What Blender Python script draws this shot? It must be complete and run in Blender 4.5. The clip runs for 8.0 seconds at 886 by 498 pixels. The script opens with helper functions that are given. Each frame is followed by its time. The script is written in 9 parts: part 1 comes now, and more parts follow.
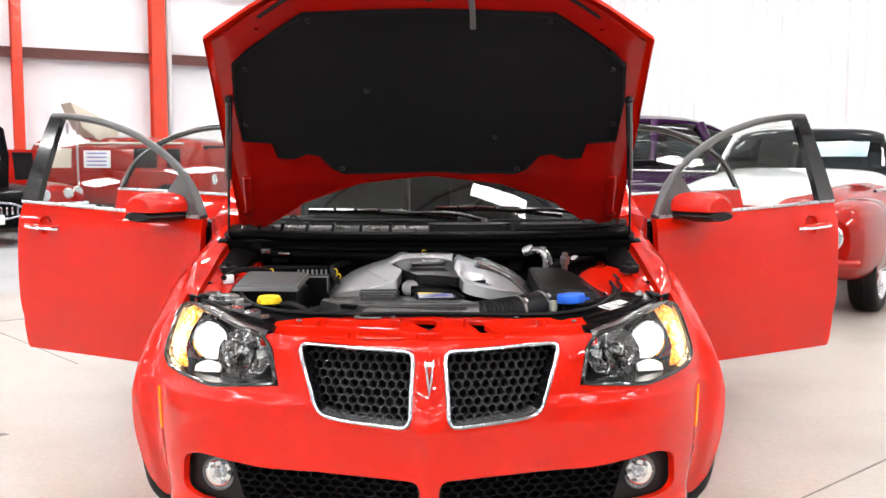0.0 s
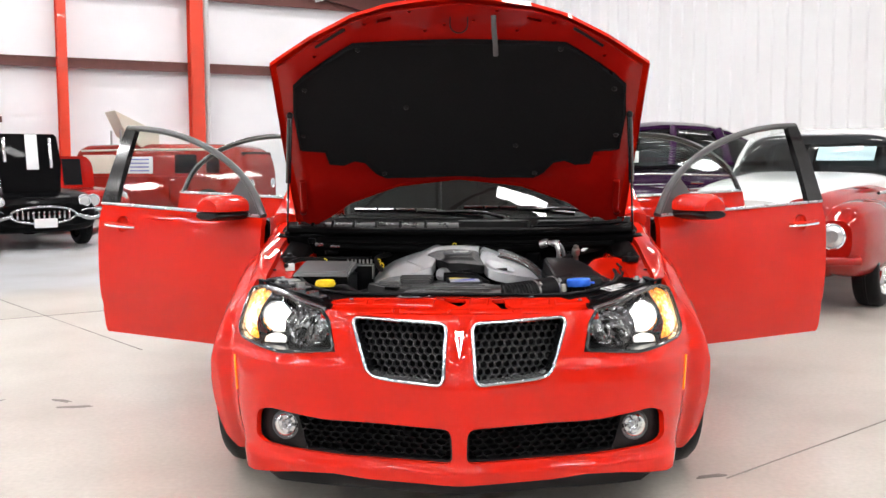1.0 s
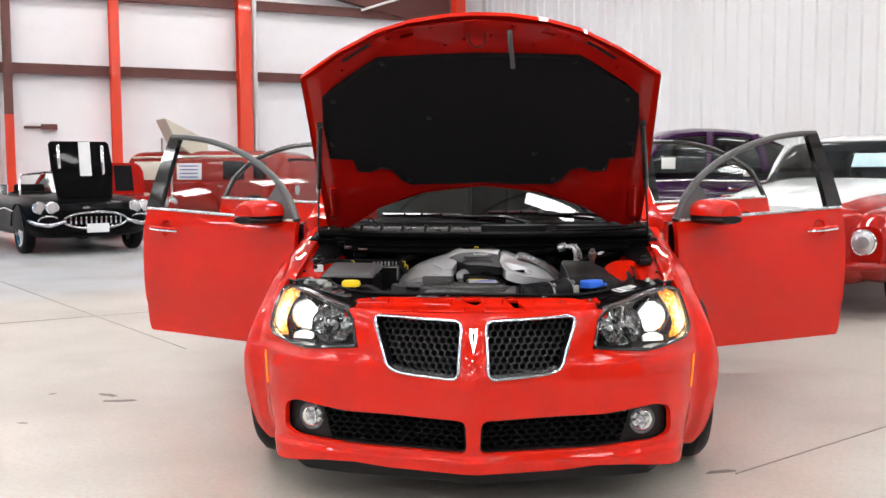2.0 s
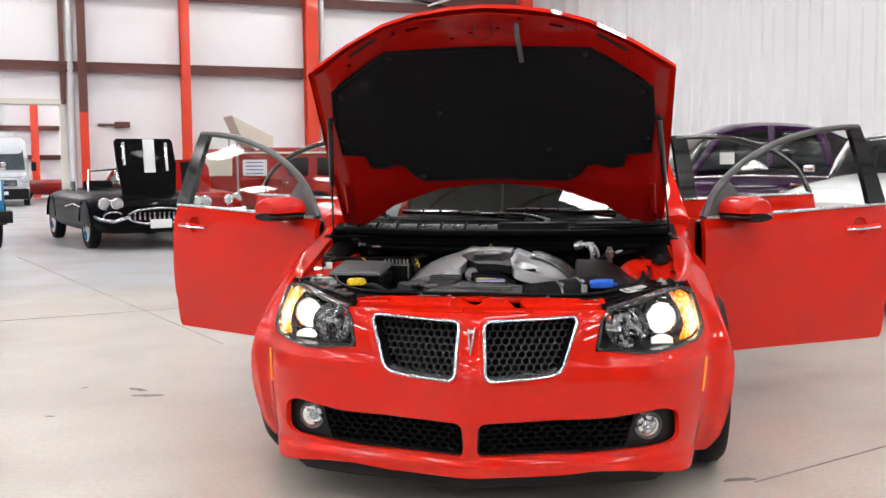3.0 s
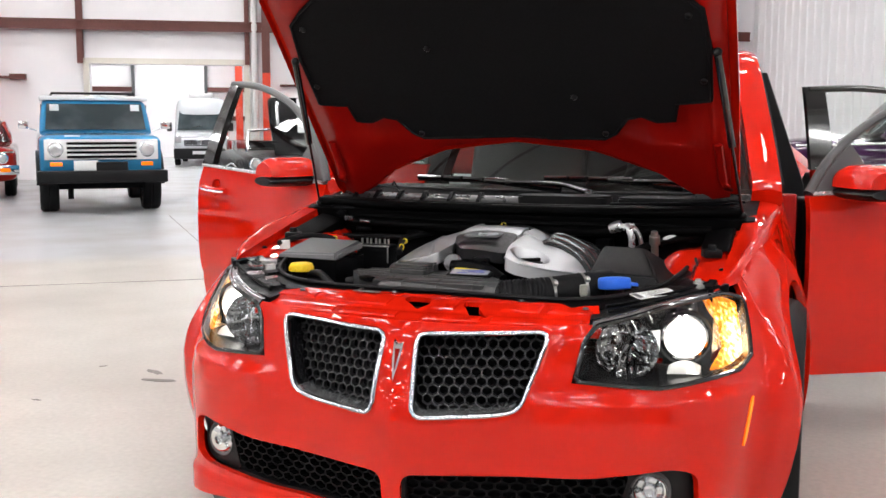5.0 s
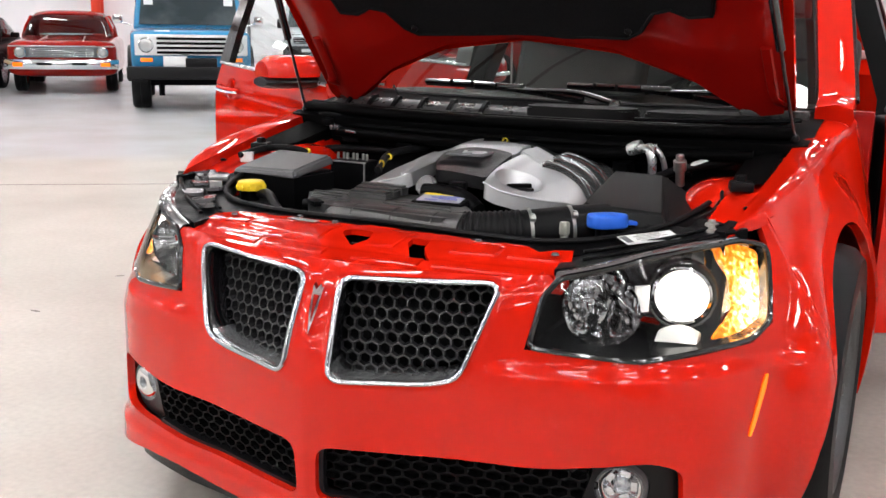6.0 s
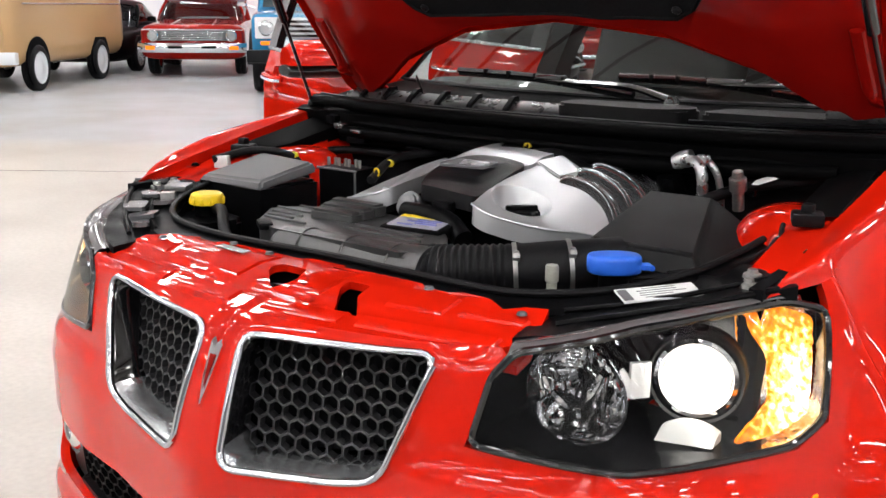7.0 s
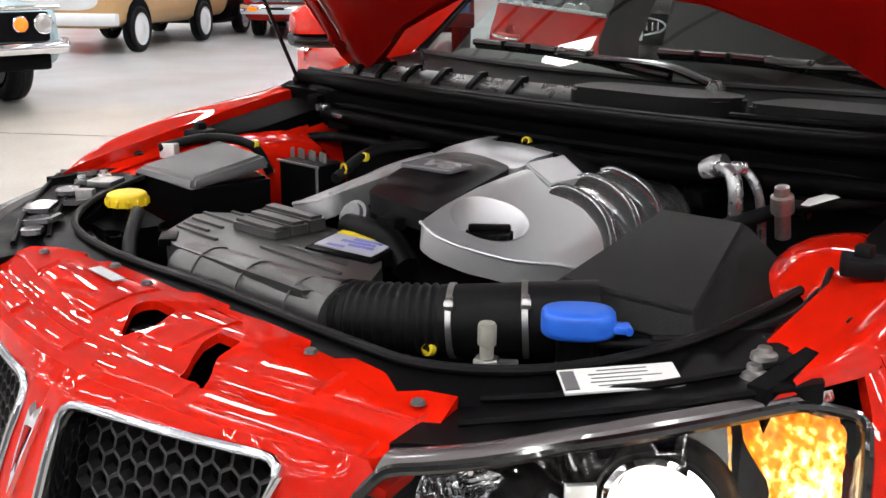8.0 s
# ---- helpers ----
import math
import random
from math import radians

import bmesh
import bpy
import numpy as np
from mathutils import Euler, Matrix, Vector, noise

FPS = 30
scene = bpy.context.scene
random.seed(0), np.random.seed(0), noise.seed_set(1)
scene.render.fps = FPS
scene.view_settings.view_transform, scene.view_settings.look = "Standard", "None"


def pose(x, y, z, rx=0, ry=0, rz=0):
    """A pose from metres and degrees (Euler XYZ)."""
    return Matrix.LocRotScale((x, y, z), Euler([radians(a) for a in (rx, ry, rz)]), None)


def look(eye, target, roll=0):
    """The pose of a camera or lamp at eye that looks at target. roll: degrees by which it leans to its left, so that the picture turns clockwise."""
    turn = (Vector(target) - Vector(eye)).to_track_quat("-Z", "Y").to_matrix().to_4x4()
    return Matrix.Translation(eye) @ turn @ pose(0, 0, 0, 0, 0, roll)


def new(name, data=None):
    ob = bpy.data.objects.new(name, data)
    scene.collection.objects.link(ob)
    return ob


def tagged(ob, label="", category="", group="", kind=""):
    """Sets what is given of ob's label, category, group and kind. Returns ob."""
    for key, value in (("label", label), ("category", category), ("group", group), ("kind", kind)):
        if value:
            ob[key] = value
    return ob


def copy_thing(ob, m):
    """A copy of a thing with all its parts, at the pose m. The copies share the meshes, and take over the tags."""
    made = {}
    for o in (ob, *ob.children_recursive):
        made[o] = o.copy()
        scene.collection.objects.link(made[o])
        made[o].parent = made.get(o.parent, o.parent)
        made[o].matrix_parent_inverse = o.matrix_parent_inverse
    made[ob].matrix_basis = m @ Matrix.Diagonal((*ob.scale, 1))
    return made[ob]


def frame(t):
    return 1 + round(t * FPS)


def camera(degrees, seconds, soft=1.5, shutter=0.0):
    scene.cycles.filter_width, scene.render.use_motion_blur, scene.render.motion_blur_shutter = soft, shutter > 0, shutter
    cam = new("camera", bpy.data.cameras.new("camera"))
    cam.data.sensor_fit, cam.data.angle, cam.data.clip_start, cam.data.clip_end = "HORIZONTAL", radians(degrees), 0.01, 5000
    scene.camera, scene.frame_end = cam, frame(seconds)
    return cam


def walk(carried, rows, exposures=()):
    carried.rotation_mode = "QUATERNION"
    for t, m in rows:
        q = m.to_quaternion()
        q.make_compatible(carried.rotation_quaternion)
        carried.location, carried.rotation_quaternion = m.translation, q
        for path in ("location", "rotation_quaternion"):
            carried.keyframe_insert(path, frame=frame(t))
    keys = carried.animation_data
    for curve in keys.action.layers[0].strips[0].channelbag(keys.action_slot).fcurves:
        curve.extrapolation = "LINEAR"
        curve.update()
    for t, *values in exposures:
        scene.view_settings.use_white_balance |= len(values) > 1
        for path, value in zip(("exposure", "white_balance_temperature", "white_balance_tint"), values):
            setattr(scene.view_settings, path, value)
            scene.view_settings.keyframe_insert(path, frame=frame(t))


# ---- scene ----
cam = camera(47.8, 8.0)
PATH = [
    (0, (-0.004, -2.469, 1.174), (0.019, -0.478, 0.986), 0.0),
    (0.5, (-0.010, -2.769, 1.178), (-0.028, -0.777, 0.993), -0.0),
    (1, (-0.004, -3.038, 1.183), (-0.04, -1.047, 1.004), -0.2),
    (1.5, (0.028, -3.234, 1.186), (-0.049, -1.243, 1.021), -0.2),
    (3, (0.356, -3.132, 1.188), (0.074, -1.162, 1.014), -0.4),
    (3.5, (0.499, -2.902, 1.189), (0.112, -0.952, 1.015), -0.4),
    (4, (0.651, -2.628, 1.183), (0.153, -0.704, 1.006), -0.5),
    (4.2, (0.711, -2.516, 1.179), (0.171, -0.603, 1.001), -0.5),
    (5.3, (0.95, -1.883, 1.14), (0.196, -0.057, 0.829), 0.2),
    (5.5, (0.996, -1.759, 1.138), (0.193, 0.035, 0.77), 0.2),
    (6, (1.04, -1.474, 1.134), (0.151, 0.264, 0.699), 0.9),
    (6.5, (1.071, -1.174, 1.135), (0.083, 0.503, 0.671), 0.6),
    (7, (1.071, -0.884, 1.131), (-0.057, 0.699, 0.659), 0.5),
    (7.5, (1.041, -0.619, 1.132), (-0.179, 0.89, 0.645), 0.5),
    (8, (1.012, -0.389, 1.127), (-0.281, 1.036, 0.583), 0.5),
]
walk(cam, [(t, look(eye, target, roll)) for t, eye, target, roll in PATH],
     exposures=((0.0, 0.40), (0.5, 0.28), (1.5, 0.06), (3.0, -0.10), (4.0, -0.10), (5.5, -0.04), (6.5, 0.0), (8.0, 0.0)))

# ---- world and exposure ----
world = bpy.data.worlds.new("hall_air")
world.use_nodes = True
world.node_tree.nodes["Background"].inputs[0].default_value = (0.9, 0.95, 1.0, 1)
world.node_tree.nodes["Background"].inputs[1].default_value = 0.05
scene.world = world
scene.view_settings.exposure = 0.0

# ---- materials ----
def shader(name, color=(0.5, 0.5, 0.5), rough=0.5, metal=0.0, coat=0.0, spec=0.5, emit=0.0, emit_color=None,
           grain=0.0, grain_scale=60.0, stain=0.0, stain_scale=3.0, stain_color=None, bump=0.0, bump_scale=200.0,
           rough_vary=0.0, per_object=0.0):
    """A principled material with grain, stains, bump and wear in object or world space."""
    m = bpy.data.materials.new(name)
    m.use_nodes = True
    nt = m.node_tree
    b = nt.nodes["Principled BSDF"]
    b.inputs["Base Color"].default_value = (*color, 1)
    b.inputs["Roughness"].default_value = rough
    b.inputs["Metallic"].default_value = metal
    b.inputs["Coat Weight"].default_value = coat
    b.inputs["Coat Roughness"].default_value = 0.02
    b.inputs["Specular IOR Level"].default_value = spec
    if emit:
        b.inputs["Emission Color"].default_value = (*(emit_color or color), 1)
        b.inputs["Emission Strength"].default_value = emit
    if not (grain or stain or bump or rough_vary or per_object):
        return m
    geo = nt.nodes.new("ShaderNodeNewGeometry")

    def noise_at(scale, detail=4.0):
        n = nt.nodes.new("ShaderNodeTexNoise")
        n.inputs["Scale"].default_value = scale
        n.inputs["Detail"].default_value = detail
        nt.links.new(geo.outputs["Position"], n.inputs["Vector"])
        return n

    socket = None
    if grain or stain:
        base = nt.nodes.new("ShaderNodeRGB")
        base.outputs[0].default_value = (*color, 1)
        socket = base.outputs[0]
        if stain:
            n = noise_at(stain_scale, 6.0)
            r = nt.nodes.new("ShaderNodeMapRange")
            r.inputs[1].default_value, r.inputs[2].default_value = 0.4, 0.72
            r.inputs[3].default_value, r.inputs[4].default_value = 0.0, stain
            nt.links.new(n.outputs["Fac"], r.inputs[0])
            mx = nt.nodes.new("ShaderNodeMixRGB")
            mx.inputs[2].default_value = (*(stain_color or [c * 0.5 for c in color]), 1)
            nt.links.new(r.outputs[0], mx.inputs[0])
            nt.links.new(socket, mx.inputs[1])
            socket = mx.outputs[0]
        if grain:
            n = noise_at(grain_scale, 5.0)
            mx = nt.nodes.new("ShaderNodeMixRGB")
            mx.blend_type = "OVERLAY"
            mx.inputs[0].default_value = grain
            nt.links.new(socket, mx.inputs[1])
            nt.links.new(n.outputs["Fac"], mx.inputs[2])
            socket = mx.outputs[0]
    if per_object:
        if socket is None:
            base = nt.nodes.new("ShaderNodeRGB")
            base.outputs[0].default_value = (*color, 1)
            socket = base.outputs[0]
        info = nt.nodes.new("ShaderNodeObjectInfo")
        r = nt.nodes.new("ShaderNodeMapRange")
        r.inputs[3].default_value, r.inputs[4].default_value = 1 - per_object, 1 + per_object
        nt.links.new(info.outputs["Random"], r.inputs[0])
        hsv = nt.nodes.new("ShaderNodeHueSaturation")
        nt.links.new(r.outputs[0], hsv.inputs["Value"])
        nt.links.new(socket, hsv.inputs["Color"])
        socket = hsv.outputs[0]
    if socket is not None:
        nt.links.new(socket, b.inputs["Base Color"])
    if rough_vary:
        n = noise_at(max(grain_scale * 0.2, 2.0))
        r = nt.nodes.new("ShaderNodeMapRange")
        r.inputs[1].default_value, r.inputs[2].default_value = 0.3, 0.7
        r.inputs[3].default_value, r.inputs[4].default_value = max(rough - rough_vary, 0.0), min(rough + rough_vary, 1.0)
        nt.links.new(n.outputs["Fac"], r.inputs[0])
        nt.links.new(r.outputs[0], b.inputs["Roughness"])
    if bump:
        n = noise_at(bump_scale, 3.0)
        bp = nt.nodes.new("ShaderNodeBump")
        bp.inputs["Strength"].default_value = bump
        bp.inputs["Distance"].default_value = 0.002
        nt.links.new(n.outputs["Fac"], bp.inputs["Height"])
        nt.links.new(bp.outputs[0], b.inputs["Normal"])
    return m


def glass(name, color=(1, 1, 1), rough=0.0, tint=1.0):
    m = bpy.data.materials.new(name)
    m.use_nodes = True
    nt = m.node_tree
    nt.nodes.remove(nt.nodes["Principled BSDF"])
    out = nt.nodes["Material Output"]
    tr = nt.nodes.new("ShaderNodeBsdfTransparent")
    tr.inputs[0].default_value = (*[c * tint for c in color], 1)
    gl = nt.nodes.new("ShaderNodeBsdfGlossy")
    gl.inputs["Roughness"].default_value = rough
    fr = nt.nodes.new("ShaderNodeFresnel")
    fr.inputs["IOR"].default_value = 1.5
    mx = nt.nodes.new("ShaderNodeMixShader")
    nt.links.new(fr.outputs[0], mx.inputs[0])
    nt.links.new(tr.outputs[0], mx.inputs[1])
    nt.links.new(gl.outputs[0], mx.inputs[2])
    nt.links.new(mx.outputs[0], out.inputs[0])
    return m


def lit_amber():
    """Amber lens, its back light painted into the emission: white-hot where a bulb would sit, orange towards the edges,
    noise for the prisms.
    """
    m = shader("amber", (0.9, 0.22, 0.01), 0.15, coat=0.5, bump=0.5, bump_scale=120)
    nt = m.node_tree
    b = nt.nodes["Principled BSDF"]
    geo = nt.nodes.new("ShaderNodeNewGeometry")
    flip = nt.nodes.new("ShaderNodeVectorMath")
    flip.operation = "ABSOLUTE"
    nt.links.new(geo.outputs["Position"], flip.inputs[0])
    gap = nt.nodes.new("ShaderNodeVectorMath")
    gap.operation = "DISTANCE"
    squash = nt.nodes.new("ShaderNodeVectorMath")
    squash.operation = "MULTIPLY"
    squash.inputs[1].default_value = (1.0, 0.8, 0.5)
    nt.links.new(flip.outputs[0], squash.inputs[0])
    gap.inputs[1].default_value = (0.748, 0.335, 0.328)
    nt.links.new(squash.outputs[0], gap.inputs[0])
    n = nt.nodes.new("ShaderNodeTexNoise")
    n.inputs["Scale"].default_value, n.inputs["Detail"].default_value = 95, 3.0
    nt.links.new(geo.outputs["Position"], n.inputs["Vector"])
    mix = nt.nodes.new("ShaderNodeMath")
    mix.operation = "MULTIPLY_ADD"
    mix.inputs[1].default_value = 0.17
    nt.links.new(n.outputs["Fac"], mix.inputs[0])
    nt.links.new(gap.outputs["Value"], mix.inputs[2])
    ramp = nt.nodes.new("ShaderNodeValToRGB")
    el = ramp.color_ramp.elements
    el[0].position, el[0].color = 0.112, (3.2, 2.7, 1.7, 1)
    el[1].position, el[1].color = 0.190, (0.50, 0.10, 0.0, 1)
    e = el.new(0.132)
    e.color = (2.3, 1.5, 0.42, 1)
    e = el.new(0.156)
    e.color = (1.25, 0.45, 0.02, 1)
    nt.links.new(mix.outputs[0], ramp.inputs[0])
    nt.links.new(ramp.outputs[0], b.inputs["Emission Color"])
    b.inputs["Emission Strength"].default_value = 1.0
    return m


M = {}
M["red_paint"] = shader("red_paint", (0.56, 0.0105, 0.0025), 0.5, 0.0, coat=0.88, spec=0.0)
M["red_paint"].node_tree.nodes["Principled BSDF"].inputs["Coat IOR"].default_value = 1.45
M["red_paint"].node_tree.nodes["Principled BSDF"].inputs["Coat Roughness"].default_value = 0.0
# The body red darkened to carry the shade under the bonnet; also the badge inlay.
M["red_plain"] = shader("red_plain", (0.27, 0.0042, 0.0024), 0.42, 0.0, coat=0.5, spec=0.05)
M["black_plastic"] = shader("black_plastic", (0.006, 0.006, 0.007), 0.36, spec=0.22, grain=0.3, grain_scale=400, bump=0.2, bump_scale=900)
# Black plastic again, darkened for the shade that the raised bonnet casts.
M["bay_black"] = shader("bay_black", (0.0035, 0.0035, 0.004), 0.28, spec=0.05, grain=0.3, grain_scale=300, bump=0.2, bump_scale=700)
M["black_gloss"] = shader("black_gloss", (0.006, 0.006, 0.007), 0.12, coat=0.5, rough_vary=0.04)
M["black_felt"] = shader("black_felt", (0.008, 0.008, 0.009), 0.95, spec=0.1, grain=0.4, grain_scale=160, bump=0.5, bump_scale=350)
M["black_rubber"] = shader("black_rubber", (0.006, 0.006, 0.007), 0.5, spec=0.14, grain=0.3, grain_scale=150, bump=0.3, bump_scale=500)
# Near-black; the shade of deep recesses, openings and the bay is put into it.
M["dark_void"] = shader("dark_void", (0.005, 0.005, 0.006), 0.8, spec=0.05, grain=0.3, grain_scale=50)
M["chrome"] = shader("chrome", (0.85, 0.86, 0.88), 0.06, 1.0, rough_vary=0.03)
M["alloy"] = shader("alloy", (0.55, 0.56, 0.58), 0.3, 0.9, grain=0.2, grain_scale=300, rough_vary=0.08)
M["silver_cover"] = shader("silver_cover", (0.54, 0.55, 0.57), 0.33, 0.7, grain=0.10, grain_scale=700)
M["steel"] = shader("steel", (0.45, 0.45, 0.44), 0.35, 0.9, grain=0.3, grain_scale=200, stain=0.3, stain_scale=20)
M["grey_plastic"] = shader("grey_plastic", (0.08, 0.08, 0.085), 0.5, grain=0.3, grain_scale=300, bump=0.2, bump_scale=700)
M["grey_frame"] = shader("grey_frame", (0.055, 0.055, 0.058), 0.4, grain=0.1, grain_scale=300)
M["glass"] = glass("glass", (0.93, 0.97, 0.95))
M["dark_glass"] = glass("dark_glass", (0.28, 0.32, 0.32))
M["screen_glass"] = glass("screen_glass", (0.44, 0.50, 0.48))
M["lens"] = glass("lens", (0.96, 0.97, 0.98))
M["amber"] = lit_amber()
M["lamp_black"] = shader("lamp_black", (0.005, 0.005, 0.006), 0.25, spec=0.15)
M["surround_chrome"] = shader("surround_chrome", (0.55, 0.56, 0.58), 0.10, 1.0, rough_vary=0.04)
M["lamp_white"] = shader("lamp_white", (0.85, 0.85, 0.84), 0.3, 0.3)
M["smoky_lip"] = shader("smoky_lip", (0.10, 0.09, 0.095), 0.18, coat=0.6, rough_vary=0.06)
M["fog_shelf"] = shader("fog_shelf", (0.55, 0.56, 0.58), 0.22, 0.9, rough_vary=0.08)
M["red_panel"] = shader("red_panel", (0.56, 0.0105, 0.0025), 0.5, coat=0.8, spec=0.0)
M["red_panel"].node_tree.nodes["Principled BSDF"].inputs["Coat Roughness"].default_value = 0.02
# Scuttle plastic with the shade behind the bonnet put into a deeper black.
M["scuttle_black"] = shader("scuttle_black", (0.0018, 0.0018, 0.002), 0.55, spec=0.03, grain=0.3, grain_scale=300, bump=0.2, bump_scale=600)
M["duct_grey"] = shader("duct_grey", (0.040, 0.040, 0.041), 0.28, spec=0.70, grain=0.3, grain_scale=250, stain=0.4, stain_scale=30, stain_color=(0.034, 0.034, 0.035), bump=0.15, bump_scale=500)
M["runner_silver"] = shader("runner_silver", (0.33, 0.33, 0.34), 0.18, 0.85, rough_vary=0.06)
M["pad_black"] = shader("pad_black", (0.006, 0.006, 0.007), 0.34, spec=0.22, grain=0.3, grain_scale=400, bump=0.2, bump_scale=800)
M["lid_black"] = shader("lid_black", (0.006, 0.006, 0.0065), 0.42, spec=0.16, grain=0.3, grain_scale=300, bump=0.35, bump_scale=500)
# Pale sticker ground; the glare lying on it is put into the lilac tone.
M["label_lilac"] = shader("label_lilac", (0.36, 0.36, 0.44), 0.35, grain=0.1, grain_scale=300)
# Paler than the scuttle around it; the ledge's lit look is in the grey.
M["ledge_satin"] = shader("ledge_satin", (0.028, 0.028, 0.029), 0.30, spec=0.38, grain=0.3, grain_scale=200, rough_vary=0.08)
M["neck_grey"] = shader("neck_grey", (0.16, 0.16, 0.17), 0.4, 0.6, grain=0.2, grain_scale=300)
M["tray_alloy"] = shader("tray_alloy", (0.42, 0.42, 0.44), 0.22, 0.9, rough_vary=0.1)
M["fitting_grey"] = shader("fitting_grey", (0.30, 0.30, 0.26), 0.4, grain=0.2, grain_scale=200)
M["mesh_black"] = shader("mesh_black", (0.020, 0.020, 0.022), 0.4, spec=0.4)
M["rim_dark"] = shader("rim_dark", (0.10, 0.10, 0.105), 0.35, 0.8, grain=0.2, grain_scale=200)
M["tray_smoke"] = shader("tray_smoke", (0.16, 0.16, 0.17), 0.15, 0.5, coat=0.6, rough_vary=0.08)
M["grille_black"] = shader("grille_black", (0.004, 0.004, 0.0045), 0.5, spec=0.08, grain=0.3, grain_scale=300)
# Amber lenses without a bulb, brightened by a faint glow in the material.
M["amber_unlit"] = shader("amber_unlit", (0.95, 0.22, 0.01), 0.2, coat=0.4, emit=0.55, emit_color=(1.0, 0.20, 0.0), bump=0.5, bump_scale=200)


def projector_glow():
    """The lit lens, its glow painted into the emission: white-hot in the middle, dimmer and warmer towards its rim."""
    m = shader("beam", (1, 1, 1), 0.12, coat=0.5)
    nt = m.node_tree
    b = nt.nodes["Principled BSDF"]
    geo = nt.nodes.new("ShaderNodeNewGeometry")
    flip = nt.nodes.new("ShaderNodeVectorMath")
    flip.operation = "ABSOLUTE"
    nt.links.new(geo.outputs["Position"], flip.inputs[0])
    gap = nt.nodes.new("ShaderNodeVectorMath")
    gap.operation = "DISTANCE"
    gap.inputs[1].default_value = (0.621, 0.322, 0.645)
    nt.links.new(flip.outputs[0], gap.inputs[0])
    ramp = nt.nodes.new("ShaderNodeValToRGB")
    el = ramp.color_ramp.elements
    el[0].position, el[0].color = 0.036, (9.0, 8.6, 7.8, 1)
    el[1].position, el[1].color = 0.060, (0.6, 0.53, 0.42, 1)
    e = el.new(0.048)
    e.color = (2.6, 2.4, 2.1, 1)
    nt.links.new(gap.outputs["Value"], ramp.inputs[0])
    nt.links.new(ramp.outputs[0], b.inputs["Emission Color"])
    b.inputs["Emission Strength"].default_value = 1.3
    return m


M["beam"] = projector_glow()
M["reflector"] = shader("reflector", (0.8, 0.81, 0.83), 0.12, 1.0, bump=0.6, bump_scale=90)
M["bowl_chrome"] = shader("bowl_chrome", (0.84, 0.84, 0.85), 0.06, 1.0, bump=0.25, bump_scale=45, rough_vary=0.03)
M["fog_glass"] = shader("fog_glass", (0.62, 0.63, 0.64), 0.15, 0.7, coat=1.0, grain=0.6, grain_scale=120, bump=1.0, bump_scale=90)
M["yellow_cap"] = shader("yellow_cap", (0.85, 0.58, 0.01), 0.4, grain=0.1, grain_scale=200)
M["blue_cap"] = shader("blue_cap", (0.02, 0.14, 0.72), 0.4, grain=0.1, grain_scale=200)
M["label_white"] = shader("label_white", (0.75, 0.76, 0.76), 0.5, grain=0.1, grain_scale=300)
M["label_ink"] = shader("label_ink", (0.12, 0.12, 0.13), 0.6)
M["label_blue"] = shader("label_blue", (0.15, 0.16, 0.45), 0.5)
M["label_yellow"] = shader("label_yellow", (0.8, 0.62, 0.02), 0.5)
M["white_paint"] = shader("white_paint", (0.78, 0.78, 0.77), 0.4, coat=0.3, grain=0.05, grain_scale=100)
M["wall_white"] = shader("wall_white", (0.78, 0.78, 0.79), 0.45, grain=0.06, grain_scale=12, stain=0.18, stain_scale=0.8, stain_color=(0.66, 0.66, 0.68), bump=0.1, bump_scale=8)
M["wall_grey"] = shader("wall_grey", (0.20, 0.20, 0.21), 0.6, grain=0.08, grain_scale=12, stain=0.2, stain_scale=0.8, bump=0.1, bump_scale=8)
M["quilt_white"] = shader("quilt_white", (0.90, 0.89, 0.91), 0.35, grain=0.06, grain_scale=6, stain=0.25, stain_scale=1.3, stain_color=(0.76, 0.76, 0.79), bump=0.6, bump_scale=3)
M["girt_brown"] = shader("girt_brown", (0.12, 0.035, 0.028), 0.5, grain=0.3, grain_scale=30, stain=0.3, stain_scale=4)
M["column_red"] = shader("column_red", (0.70, 0.045, 0.012), 0.38, coat=0.3, grain=0.1, grain_scale=40, stain=0.15, stain_scale=3)
M["column_white"] = shader("column_white", (0.7, 0.7, 0.7), 0.5, grain=0.1, grain_scale=20)
M["ceiling_white"] = shader("ceiling_white", (0.72, 0.72, 0.73), 0.6, grain=0.1, grain_scale=5)
M["lamp_tube"] = shader("lamp_tube", (1, 1, 1), 0.4, emit=36.0, emit_color=(1.0, 0.99, 0.985))

# ---- modelling helpers ----
def link(name, bm, material, smooth=38.0):
    me = bpy.data.meshes.new(name)
    bm.normal_update()
    bm.to_mesh(me)
    bm.free()
    for mat in (material if isinstance(material, (list, tuple)) else [material]):
        me.materials.append(M[mat])
    if smooth:
        me.polygons.foreach_set("use_smooth", [True] * len(me.polygons))
        me.set_sharp_from_angle(angle=radians(smooth))
    return new(name, me)


def part(name, bm, material, parent, label="", smooth=38.0):
    ob = link(name, bm, material, smooth)
    ob.parent = parent
    if label:
        ob["label"] = label
    return ob


def thing(name, label, category, at=(0, 0, 0), turn=0.0, group=""):
    e = new(name)
    e.empty_display_size = 0.1
    e.matrix_basis = pose(*at, 0, 0, turn)
    return tagged(e, label, category, group)


def single(name, bm, material, label, category, kind="", smooth=38.0, group=""):
    return tagged(link(name, bm, material, smooth), label, category, group, kind)


